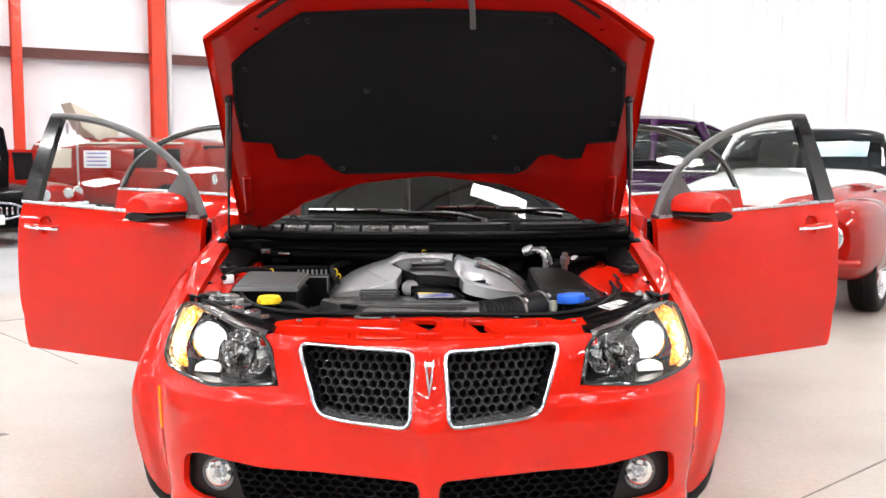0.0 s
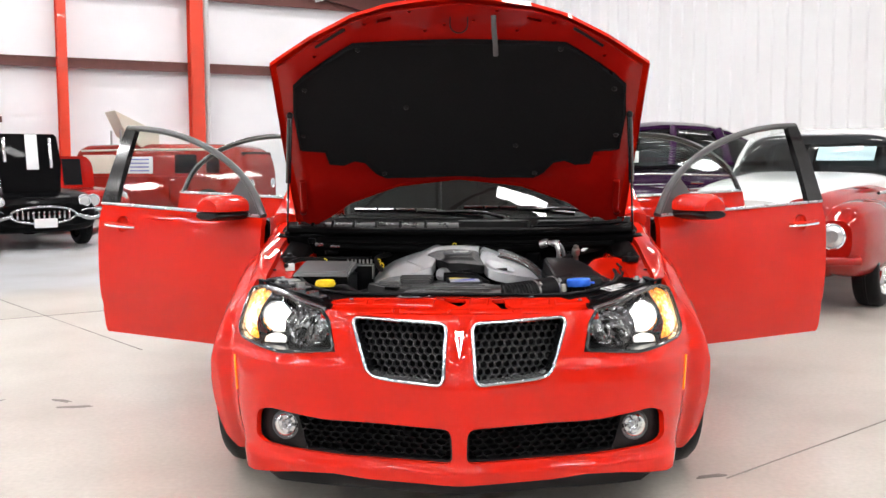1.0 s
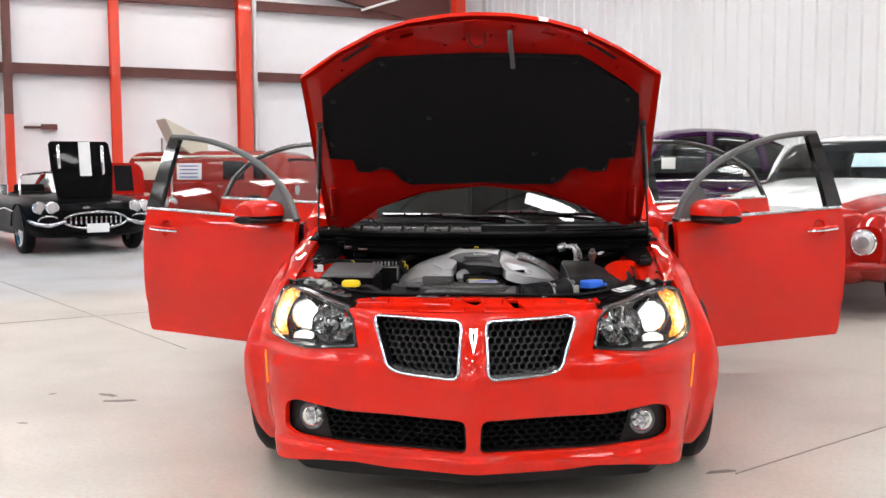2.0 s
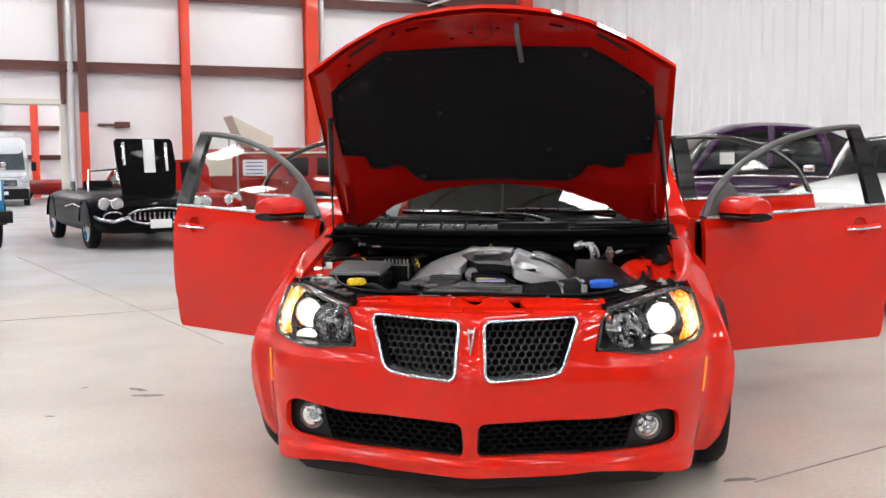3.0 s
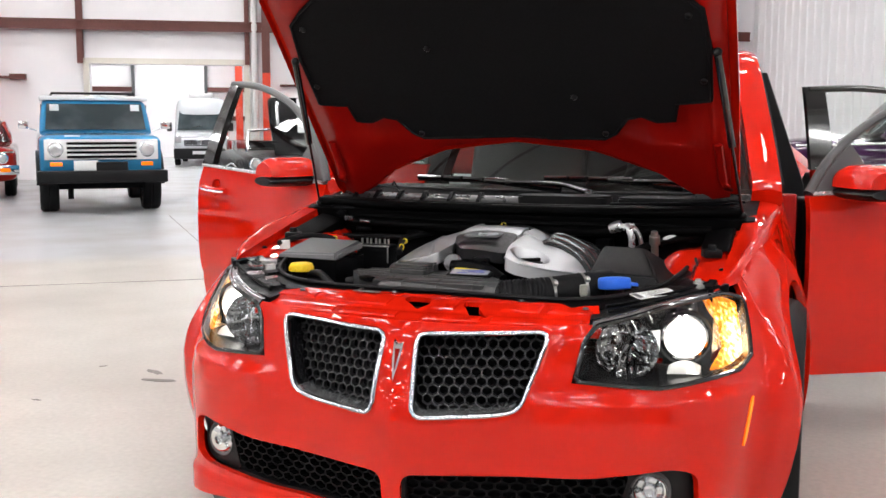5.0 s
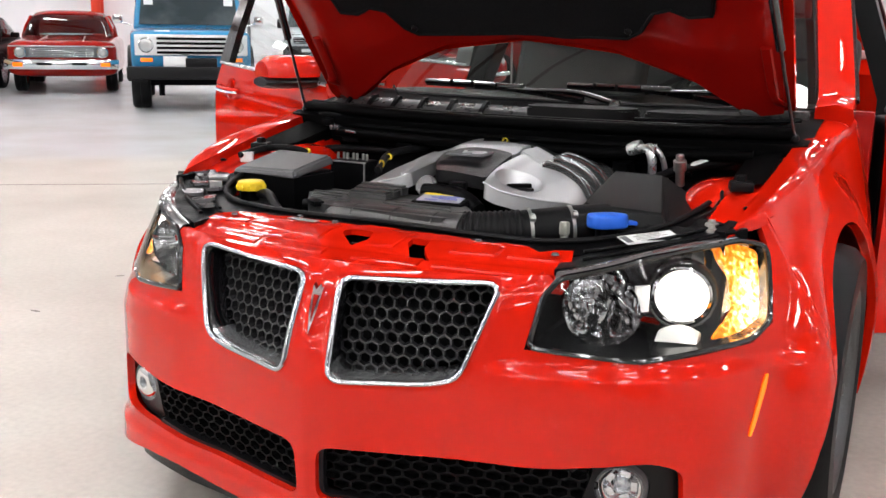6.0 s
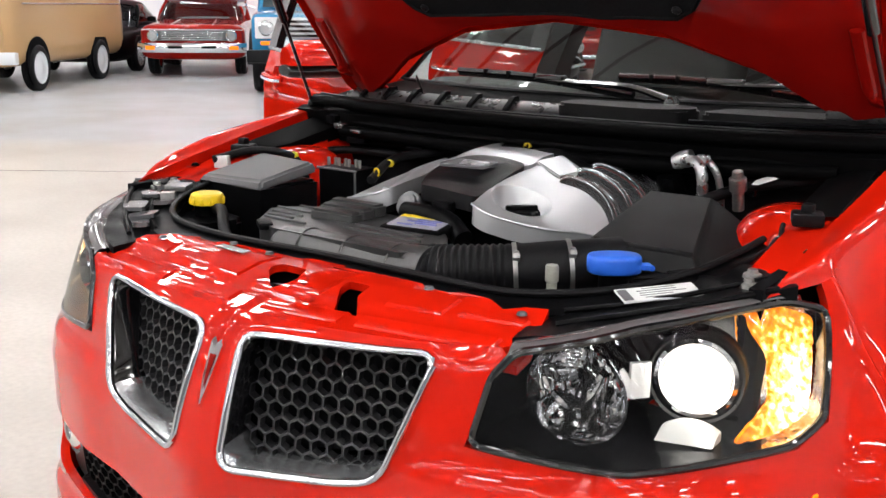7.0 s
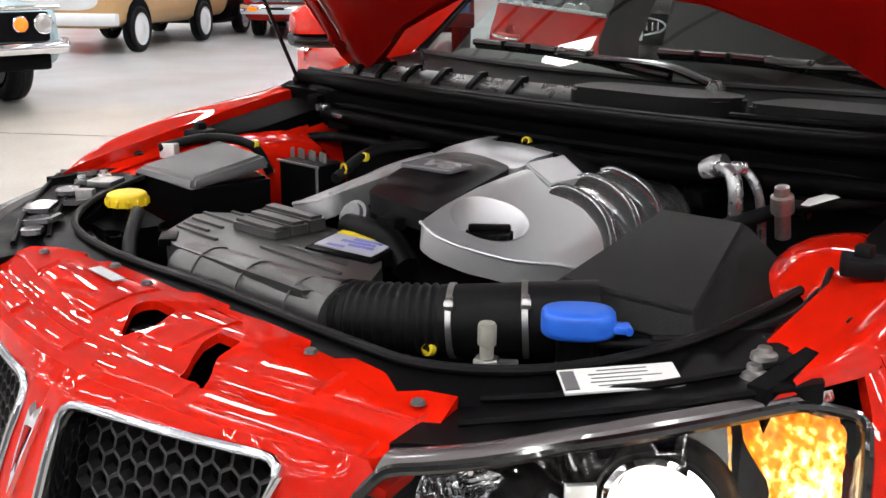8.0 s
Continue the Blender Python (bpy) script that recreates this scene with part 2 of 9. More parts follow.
def box(bm, size, m=None, bevel=0.0, segs=2):
    r = bmesh.ops.create_cube(bm, size=1.0)
    bmesh.ops.transform(bm, matrix=(m or Matrix()) @ Matrix.Diagonal((*size, 1)), verts=r["verts"])
    if bevel:
        edges = {e for v in r["verts"] for e in v.link_edges}
        bmesh.ops.bevel(bm, geom=list(edges), offset=bevel, segments=segs, affect="EDGES", profile=0.6)
    return bm


def at(x, y, z):
    return Matrix.Translation((x, y, z))


def cyl(bm, r1, r2, depth, m=None, seg=24, bevel=0.0):
    r = bmesh.ops.create_cone(bm, cap_ends=True, segments=seg, radius1=r1, radius2=r2, depth=depth)
    if m is not None:
        bmesh.ops.transform(bm, matrix=m, verts=r["verts"])
    if bevel:
        edges = [e for e in {e for v in r["verts"] for e in v.link_edges} if any(len(f.verts) > 4 for f in e.link_faces)]
        bmesh.ops.bevel(bm, geom=edges, offset=bevel, segments=2, affect="EDGES")
    return bm


def lathe(bm, profile, m=None, seg=32):
    """Turn a profile of (radius, height) about z."""
    rings = []
    for r, z in profile:
        if r < 1e-5:
            rings.append([bm.verts.new((0, 0, z))])
        else:
            rings.append([bm.verts.new((r * math.cos(2 * math.pi * i / seg), r * math.sin(2 * math.pi * i / seg), z)) for i in range(seg)])
    for a, b in zip(rings, rings[1:]):
        for i in range(seg):
            j = (i + 1) % seg
            if len(a) == 1 and len(b) == 1:
                continue
            if len(a) == 1:
                bm.faces.new((a[0], b[i], b[j]))
            elif len(b) == 1:
                bm.faces.new((a[i], a[j], b[0]))
            else:
                bm.faces.new((a[i], a[j], b[j], b[i]))
    if m is not None:
        bmesh.ops.transform(bm, matrix=m, verts=[v for ring in rings for v in ring])
    return bm


def spline(points, n=8):
    """Catmull-Rom through the points, n steps a span."""
    p = [Vector(q) for q in points]
    p = [2 * p[0] - p[1], *p, 2 * p[-1] - p[-2]]
    out = []
    for a, b, c, d in zip(p, p[1:], p[2:], p[3:]):
        for k in range(n):
            t = k / n
            out.append(0.5 * ((2 * b) + (c - a) * t + (2 * a - 5 * b + 4 * c - d) * t * t + (3 * b - a - 3 * c + d) * t ** 3))
    out.append(p[-2].copy())
    return out


def sweep(bm, path, radius, seg=10, flat=1.0, closed=False, radii=None):
    """A round (or flattened) tube along a path."""
    path = [Vector(q) for q in path]
    n = len(path)
    rings = []
    up = Vector((0, 0, 1))
    for i, q in enumerate(path):
        if closed:
            d = path[(i + 1) % n] - path[i - 1]
        else:
            d = path[min(i + 1, n - 1)] - path[max(i - 1, 0)]
        d.normalize()
        side = d.cross(up)
        if side.length < 0.05:
            side = d.cross(Vector((1, 0, 0)))
        side.normalize()
        u = side.cross(d).normalized()
        r = radii[i] if radii else radius
        rings.append([bm.verts.new(q + side * r * math.cos(2 * math.pi * k / seg) + u * r * flat * math.sin(2 * math.pi * k / seg)) for k in range(seg)])
    pairs = list(zip(rings, rings[1:] + rings[:1])) if closed else list(zip(rings, rings[1:]))
    for a, b in pairs:
        for k in range(seg):
            j = (k + 1) % seg
            bm.faces.new((a[k], b[k], b[j], a[j]))
    if not closed:
        bm.faces.new(rings[0])
        bm.faces.new(rings[-1][::-1])
    return bm


def loft(bm, rings, cap=True, closed=True):
    """Skin between rings of equal count."""
    vr = [[bm.verts.new(q) for q in ring] for ring in rings]
    n = len(vr[0])
    for a, b in zip(vr, vr[1:]):
        for k in range(n if closed else n - 1):
            j = (k + 1) % n
            bm.faces.new((a[k], a[j], b[j], b[k]))
    if cap and closed:
        bm.faces.new(vr[0][::-1])
        bm.faces.new(vr[-1])
    return bm


def prism(bm, outline, depth, m=None, bevel=0.0):
    """Extrude an outline of (x, y) by depth along z."""
    bot = [bm.verts.new((x, y, 0)) for x, y in outline]
    top = [bm.verts.new((x, y, depth)) for x, y in outline]
    n = len(bot)
    faces = [bm.faces.new(bot[::-1]), bm.faces.new(top)]
    for i in range(n):
        j = (i + 1) % n
        faces.append(bm.faces.new((bot[i], bot[j], top[j], top[i])))
    if bevel:
        edges = list({e for f in faces[:2] for e in f.edges})
        r = bmesh.ops.bevel(bm, geom=edges, offset=bevel, segments=2, affect="EDGES")
        verts = {v for f in r["faces"] for v in f.verts} | {v for v in bot + top if v.is_valid}
        for f in list(bm.faces):
            pass
    else:
        verts = bot + top
    if m is not None:
        grow = set(verts)
        edge = list(grow)
        while edge:
            v = edge.pop()
            for e in v.link_edges:
                o = e.other_vert(v)
                if o not in grow:
                    grow.add(o)
                    edge.append(o)
        bmesh.ops.transform(bm, matrix=m, verts=list(grow))
    bmesh.ops.recalc_face_normals(bm, faces=list(bm.faces))
    return bm


def rounded(outline, r, n=4):
    """Round the corners of a polygon outline."""
    out = []
    k = len(outline)
    for i in range(k):
        a, b, c = Vector(outline[i - 1]), Vector(outline[i]), Vector(outline[(i + 1) % k])
        d1, d2 = (a - b), (c - b)
        rr = min(r, d1.length * 0.45, d2.length * 0.45)
        p, q = b + d1.normalized() * rr, b + d2.normalized() * rr
        for s in range(n + 1):
            t = s / n
            out.append(tuple((1 - t) ** 2 * p + 2 * t * (1 - t) * b + t * t * q))
    return out


def inside(p, poly):
    x, y = p
    hit = False
    for (x1, y1), (x2, y2) in zip(poly, poly[1:] + poly[:1]):
        if (y1 > y) != (y2 > y) and x < (x2 - x1) * (y - y1) / (y2 - y1) + x1:
            hit = not hit
    return hit


def dense(poly, step):
    out = []
    for a, b in zip(poly, poly[1:] + poly[:1]):
        a, b = Vector(a), Vector(b)
        n = max(1, int(math.ceil((b - a).length / step)))
        out += [tuple(a.lerp(b, k / n)) for k in range(n)]
    return out


def sheet(bm, outline, holes, place, step=0.03, thick=0.0, inward=None):
    """Triangulate an outline with holes in a plane, and carry it to space with place(u, v).
    thick: width of the flange turned in at all edges, along inward(u, v) or the normal."""
    from mathutils.geometry import delaunay_2d_cdt
    loops = [dense(outline, step)] + [dense(h, step * 0.7) for h in holes]
    pts, edges = [], []
    for lp in loops:
        o = len(pts)
        pts += [Vector(q) for q in lp]
        edges += [(o + i, o + (i + 1) % len(lp)) for i in range(len(lp))]
    us, vs = [q[0] for q in outline], [q[1] for q in outline]
    rim = list(pts)
    cells = {}
    for q in rim:
        cells.setdefault((int(q[0] // step), int(q[1] // step)), []).append(q)
    nu, nv = int((max(us) - min(us)) / step) + 1, int((max(vs) - min(vs)) / step) + 1
    for i in range(nu + 1):
        for j in range(nv + 1):
            q = Vector((min(us) + (i + 0.5 * (j % 2)) * step, min(vs) + j * step))
            c = (int(q[0] // step), int(q[1] // step))
            if any((q - w).length < step * 0.55 for a in (-1, 0, 1) for b in (-1, 0, 1) for w in cells.get((c[0] + a, c[1] + b), ())):
                continue
            if inside(q, loops[0]) and not any(inside(q, h) for h in loops[1:]):
                pts.append(q)
    v2, _, f2, *_ = delaunay_2d_cdt(pts, edges, [], 0, 1e-6)
    vs3 = [bm.verts.new(place(q[0], q[1])) for q in v2]
    made = []
    for f in f2:
        c = (v2[f[0]] + v2[f[1]] + v2[f[2]]) / 3
        if inside(c, loops[0]) and not any(inside(c, h) for h in loops[1:]):
            made.append(bm.faces.new([vs3[k] for k in f]))
    for v in vs3:
        if not v.link_faces:
            bm.verts.remove(v)
    if thick:
        bm.normal_update()
        own = set(made)
        rims = [e for e in {e for f in made for e in f.edges} if len(e.link_faces) == 1]
        vmap = {}
        for e in rims:
            for v in e.verts:
                if v not in vmap:
                    n = Vector(inward) if inward is not None else -v.normal
                    vmap[v] = n * thick
        twin = {v: bm.verts.new(v.co + d) for v, d in vmap.items()}
        for e in rims:
            a, b = e.verts
            f = e.link_faces[0]
            loop = [l for l in f.loops if l.edge == e][0]
            a, b = loop.vert, loop.link_loop_next.vert
            bm.faces.new((b, a, twin[a], twin[b]))
    return bm


def mirror_x(bm):
    """Add the mirror image in x, welded on the middle line."""
    geom = list(bm.verts) + list(bm.edges) + list(bm.faces)
    r = bmesh.ops.duplicate(bm, geom=geom)
    verts = [g for g in r["geom"] if isinstance(g, bmesh.types.BMVert)]
    for v in verts:
        v.co.x = -v.co.x
    bmesh.ops.reverse_faces(bm, faces=[g for g in r["geom"] if isinstance(g, bmesh.types.BMFace)])
    bmesh.ops.remove_doubles(bm, verts=[v for v in bm.verts if abs(v.co.x) < 1e-4], dist=2e-4)
    return bm


def flipped(bm):
    """The same mesh mirrored in x, in place."""
    for v in bm.verts:
        v.co.x = -v.co.x
    bmesh.ops.reverse_faces(bm, faces=list(bm.faces))
    return bm


def lerp_table(table, x):
    """Smooth interpolation in a short table of (x, value)."""
    if x <= table[0][0]:
        return table[0][1]
    if x >= table[-1][0]:
        return table[-1][1]
    n = len(table)
    for i in range(n - 1):
        x0, v0 = table[i]
        x1, v1 = table[i + 1]
        if x <= x1:
            m0 = (v1 - table[i - 1][1]) / (x1 - table[i - 1][0]) if i else (v1 - v0) / (x1 - x0)
            m1 = (table[i + 2][1] - v0) / (table[i + 2][0] - x0) if i + 2 < n else (v1 - v0) / (x1 - x0)
            h = x1 - x0
            t = (x - x0) / h
            return ((2 * t ** 3 - 3 * t * t + 1) * v0 + (t ** 3 - 2 * t * t + t) * h * m0
                    + (3 * t * t - 2 * t ** 3) * v1 + (t ** 3 - t * t) * h * m1)


# ---- the hall ----
CORNER = Vector((-0.6, 23.6, 0))
ALONG = Vector((-0.857, -0.515, 0)).normalized()   # along the rear wall, away from the corner
ACROSS = Vector((0.515, -0.857, 0)).normalized()   # along the side wall, towards the camera
HALL = Matrix((( ALONG.x, ACROSS.x, 0, CORNER.x), (ALONG.y, ACROSS.y, 0, CORNER.y), (0, 0, 1, 0), (0, 0, 0, 1)))
ROOF = 7.0
U_END, V_END = 34.0, 42.0
DOOR_A, DOOR_B, DOOR_H = 12.1, 15.35, 2.48
FAR_A, FAR_B = 13.64, 16.15   # overhead door in the far wall of the next bay


def hall_box(bm, u0, u1, v0, v1, z0, z1):
    r = bmesh.ops.create_cube(bm, size=1.0)
    m = HALL @ Matrix.Translation(((u0 + u1) / 2, (v0 + v1) / 2, (z0 + z1) / 2)) @ Matrix.Diagonal((abs(u1 - u0), abs(v1 - v0), abs(z1 - z0), 1))
    bmesh.ops.transform(bm, matrix=m, verts=r["verts"])
    bmesh.ops.recalc_face_normals(bm, faces=list({f for v in r["verts"] for f in v.link_faces}))


def concrete():
    m = shader("concrete", (0.50, 0.465, 0.42), 0.28, coat=0.12, grain=0.22, grain_scale=45, bump=0.06, bump_scale=60)
    nt = m.node_tree
    b = nt.nodes["Principled BSDF"]
    b.inputs["Coat Roughness"].default_value = 0.18
    geo = nt.nodes.new("ShaderNodeNewGeometry")
    # the older grey pour beyond a joint
    mp = nt.nodes.new("ShaderNodeVectorMath")
    mp.operation = "DOT_PRODUCT"
    mp.inputs[1].default_value = (-0.573, 0.819, 0)
    nt.links.new(geo.outputs["Position"], mp.inputs[0])
    wob = nt.nodes.new("ShaderNodeTexNoise")
    wob.inputs["Scale"].default_value = 0.7
    nt.links.new(geo.outputs["Position"], wob.inputs["Vector"])
    add = nt.nodes.new("ShaderNodeMath")
    add.operation = "MULTIPLY_ADD"
    add.inputs[1].default_value = 0.5
    nt.links.new(wob.outputs["Fac"], add.inputs[0])
    nt.links.new(mp.outputs["Value"], add.inputs[2])
    step = nt.nodes.new("ShaderNodeMapRange")
    step.inputs[1].default_value, step.inputs[2].default_value = 6.9, 7.5
    nt.links.new(add.outputs[0], step.inputs[0])
    old = b.inputs["Base Color"].links[0].from_socket
    mx = nt.nodes.new("ShaderNodeMixRGB")
    mx.inputs[2].default_value = (0.44, 0.45, 0.47, 1)
    nt.links.new(step.outputs[0], mx.inputs[0])
    nt.links.new(old, mx.inputs[1])
    # broad soft stains and tyre dust
    st = nt.nodes.new("ShaderNodeTexNoise")
    st.inputs["Scale"].default_value, st.inputs["Detail"].default_value = 1.1, 7.0
    nt.links.new(geo.outputs["Position"], st.inputs["Vector"])
    r = nt.nodes.new("ShaderNodeMapRange")
    r.inputs[1].default_value, r.inputs[2].default_value, r.inputs[4].default_value = 0.42, 0.72, 0.55
    nt.links.new(st.outputs["Fac"], r.inputs[0])
    mx2 = nt.nodes.new("ShaderNodeMixRGB")
    mx2.inputs[2].default_value = (0.33, 0.30, 0.265, 1)
    nt.links.new(r.outputs[0], mx2.inputs[0])
    nt.links.new(mx.outputs[0], mx2.inputs[1])
    nt.links.new(mx2.outputs[0], b.inputs["Base Color"])
    rr = nt.nodes.new("ShaderNodeMapRange")
    rr.inputs[3].default_value, rr.inputs[4].default_value = 0.2, 0.5
    nt.links.new(st.outputs["Fac"], rr.inputs[0])
    nt.links.new(rr.outputs[0], b.inputs["Roughness"])
    return m


M["concrete"] = concrete()
M["joint"] = shader("joint", (0.24, 0.22, 0.20), 0.8, grain=0.4, grain_scale=60)
M["spot_dark"] = shader("spot_dark", (0.17, 0.155, 0.14), 0.6, grain=0.5, grain_scale=90)
M["header_cream"] = shader("header_cream", (0.72, 0.69, 0.62), 0.5, grain=0.1, grain_scale=20)
M["flag_red"] = shader("flag_red", (0.60, 0.02, 0.03), 0.8, grain=0.1, grain_scale=80)
M["flag_white"] = shader("flag_white", (0.80, 0.80, 0.80), 0.8, grain=0.1, grain_scale=80)

# floor slab
bm = bmesh.new()
hall_box(bm, -0.3, U_END + 0.3, -16.0, V_END + 0.3, -0.2, 0.0)
floor = single("floor", bm, "concrete", "smooth beige and grey concrete hall floor with faint stains", "floor", "structure", smooth=0)


def strip(a, b, width, name, mat, label):
    """A thin saw cut on the floor from a to b."""
    a, b = Vector(a), Vector(b)
    d = b - a
    bm = bmesh.new()
    box(bm, (d.length, width, 0.004), Matrix.Translation(((a + b) / 2).to_3d() + Vector((0, 0, 0.001))) @ Matrix.Rotation(math.atan2(d.y, d.x), 4, "Z"))
    return single(name, bm, mat, label, "joint", "structure", smooth=0)


for a, b in (((-9.2, 0.25), (-2.0, 5.3)), ((-2.0, 5.3), (3.4, 9.1)), ((-6.9, 8.8), (-2.0, 3.1)), ((0.98, 0.595), (6.5, 5.5))):
    strip(a, b, 0.006, "floor_joint", "joint", "thin dark saw-cut joint in the concrete floor")

# small dark scuffs on the floor
rnd = random.Random(4)
for x, y, s, turn in ((-1.85, 1.66, 0.10, 10), (-1.98, 1.78, 0.07, -30), (-2.28, 1.79, 0.022, 50), (-2.15, 1.2, 0.03, 0), (0.93, 0.62, 0.075, 20), (-1.2, 2.3, 0.03, 40)):
    bm = bmesh.new()
    n = 14
    ring = []
    for k in range(n):
        a = 2 * math.pi * k / n
        r = s * (0.55 + 0.6 * rnd.random())
        ring.append((r * math.cos(a), 0.3 * r * math.sin(a)))
    prism(bm, ring, 0.0015, Matrix.Translation((x, y, 0.0005)) @ Matrix.Rotation(radians(turn), 4, "Z"))
    single("floor_scuff", bm, "spot_dark", "small dark scuff mark on the concrete floor", "stain", "structure", smooth=0)

# rear wall with a drive-through opening
bm = bmesh.new()
hall_box(bm, -0.3, DOOR_A, -0.3, 0, 0, ROOF)
hall_box(bm, DOOR_B, U_END + 0.3, -0.3, 0, 0, ROOF)
hall_box(bm, DOOR_A, DOOR_B, -0.3, 0, DOOR_H, ROOF)
wall_rear = single("wall_rear", bm, "quilt_white", "white insulated metal hall wall with a drive-through opening", "wall", "structure", smooth=0)

# side wall of ribbed sheet, one mesh with real ribs
bm = bmesh.new()
pitch, rib = 0.305, 0.03
row = []
v = 0.0
while v < V_END:
    for dv, du in ((0.0, 0.0), (0.20, 0.0), (0.225, rib), (0.265, rib), (0.29, 0.0)):
        row.append((du, v + dv))
    v += pitch
lo = [bm.verts.new(HALL @ Vector((u, w, 0))) for u, w in row]
hi = [bm.verts.new(HALL @ Vector((u, w, ROOF))) for u, w in row]
for k in range(len(row) - 1):
    bm.faces.new((lo[k], lo[k + 1], hi[k + 1], hi[k]))
bmesh.ops.recalc_face_normals(bm, faces=list(bm.faces))
hall_box(bm, -0.3, -0.02, 0, V_END, 0, ROOF)
wall_side = single("wall_side", bm, "wall_white", "white ribbed sheet-metal hall wall", "wall", "structure", smooth=0)

bm = bmesh.new()
hall_box(bm, U_END, U_END + 0.3, -0.3, V_END, 0, ROOF)
single("wall_west", bm, "wall_white", "plain white hall wall", "wall", "structure", smooth=0)
# Unseen wall behind the camera, made grey to dim reflections in the red paint.
bm = bmesh.new()
hall_box(bm, -0.3, U_END + 0.3, V_END, V_END + 0.3, 0, ROOF)
single("wall_front", bm, "wall_grey", "unseen grey wall that dims reflections", "wall", "structure", smooth=0)

# roof deck with purlins
bm = bmesh.new()
hall_box(bm, -0.3, U_END + 0.3, -0.3, V_END + 0.3, ROOF, ROOF + 0.2)
single("ceiling", bm, "ceiling_white", "white insulated roof deck", "ceiling", "structure", smooth=0)
for k in range(28):
    bm = bmesh.new()
    hall_box(bm, 0, U_END, 0.8 + k * 1.5, 0.82 + k * 1.5, ROOF - 0.2, ROOF - 0.002)
    hall_box(bm, 0, U_END, 0.82 + k * 1.5, 0.88 + k * 1.5, ROOF - 0.2, ROOF - 0.18)
    single("roof_purlin", bm, "girt_brown", "brown primed steel purlin under the roof", "beam", "structure", smooth=0)
# deep brown rafter that climbs from the corner column
bm = bmesh.new()
r_lo = [(1.1, 4.62), (9.0, 6.15)]
r_hi = [(1.1, 5.55), (9.0, 6.78)]
for v0, v1, inset in ((0.20, 0.22, 0.0), (0.10, 0.32, 0.03)):
    for (ua, za), (ub, zb), (uc, zc), (ud, zd) in (((r_lo[0], r_lo[1], r_hi[1], r_hi[0]),) if inset == 0.0 else ((r_lo[0], r_lo[1], (9.0, 6.15 + inset), (1.1, 4.62 + inset)), ((1.1, 5.55 - inset), (9.0, 6.78 - inset), r_hi[1], r_hi[0]))):
        lo_v = [bm.verts.new(HALL @ Vector((u, v0, z))) for u, z in ((ua, za), (ub, zb), (uc, zc), (ud, zd))]
        hi_v = [bm.verts.new(HALL @ Vector((u, v1, z))) for u, z in ((ua, za), (ub, zb), (uc, zc), (ud, zd))]
        bm.faces.new(lo_v)
        bm.faces.new(hi_v[::-1])
        for k in range(4):
            bm.faces.new((lo_v[k], lo_v[(k + 1) % 4], hi_v[(k + 1) % 4], hi_v[k]))
bmesh.ops.recalc_face_normals(bm, faces=list(bm.faces))
single("roof_rafter", bm, "girt_brown", "deep brown primed steel rafter", "beam", "structure", smooth=0)
bm = bmesh.new()
sweep(bm, [HALL @ Vector((3.6, 0.36, 4.98)), HALL @ Vector((2.3, 0.36, 5.42))], 0.03, 8)
single("roof_brace", bm, "column_white", "white tubular roof brace", "brace", "structure")

# next bay, seen through the opening
bm = bmesh.new()
hall_box(bm, 4.0, 26.0, -16.2, -16.0, 0, 5.0)
hall_box(bm, 3.8, 4.0, -16.0, -0.3, 0, 5.0)
hall_box(bm, 26.0, 26.2, -16.0, -0.3, 0, 5.0)
single("wall_next_bay", bm, "quilt_white", "white insulated wall of the next bay", "wall", "structure", smooth=0)
bm = bmesh.new()
hall_box(bm, 3.8, 26.2, -16.2, -0.3, 5.0, 5.2)
single("ceiling_next_bay", bm, "ceiling_white", "white roof deck of the next bay", "ceiling", "structure", smooth=0)


def beam_piece(name, mat, label, u0, u1, v0, v1, z0, z1, category="beam"):
    bm = bmesh.new()
    hall_box(bm, u0, u1, v0, v1, z0, z1)
    # the lips of a rolled channel
    if u1 - u0 > 1.0:
        hall_box(bm, u0, u1, v1, v1 + 0.02, z0 - 0.025, z0 + 0.01)
        hall_box(bm, u0, u1, v1, v1 + 0.02, z1 - 0.01, z1 + 0.025)
    return single(name, bm, mat, label, category, "structure", smooth=0)


for z in (3.2, 4.85):
    beam_piece("wall_girt", "girt_brown", "dark brown primed steel girt along the wall", 0.2, U_END, 0.0, 0.2, z, z + 0.17)
for z in (1.38, 2.44, 3.5):
    beam_piece("wall_girt", "girt_brown", "dark brown primed steel girt in the next bay", 4.0, 26.0, -16.0, -15.85, z, z + 0.12)


def i_column(u, v, width, depth, z0, z1, mat, label):
    bm = bmesh.new()
    hall_box(bm, u - width / 2, u + width / 2, v, v + 0.02, z0, z1)
    hall_box(bm, u - width / 2, u + width / 2, v + depth - 0.02, v + depth, z0, z1)
    hall_box(bm, u - 0.01, u + 0.01, v + 0.02, v + depth - 0.02, z0, z1)
    return single("wall_column", bm, mat, label, "column", "structure", smooth=0)


for u, w in ((0.9, 0.28), (6.55, 0.30), (9.45, 0.19), (17.35, 0.19), (23.5, 0.30)):
    i_column(u, 0.2, w, 0.28, 0, ROOF, "column_red", "bright red painted steel wall column")
i_column(11.62, 0.2, 0.17, 0.22, 0, 2.3, "column_red", "steel column painted red to head height")
i_column(11.62, 0.2, 0.17, 0.22, 2.3, ROOF, "girt_brown", "brown primed upper part of a steel column")
i_column(10.6 + 4.9, 0.02, 0.12, 0.18, DOOR_H, ROOF, "girt_brown", "brown primed steel post over the opening")
i_column(12.02, 0.02, 0.10, 0.18, DOOR_H, ROOF, "girt_brown", "brown primed steel post over the opening")
i_column(12.40, -15.8, 0.26, 0.28, 0, 5.0, "column_red", "bright red painted steel column in the next bay")
bm = bmesh.new()
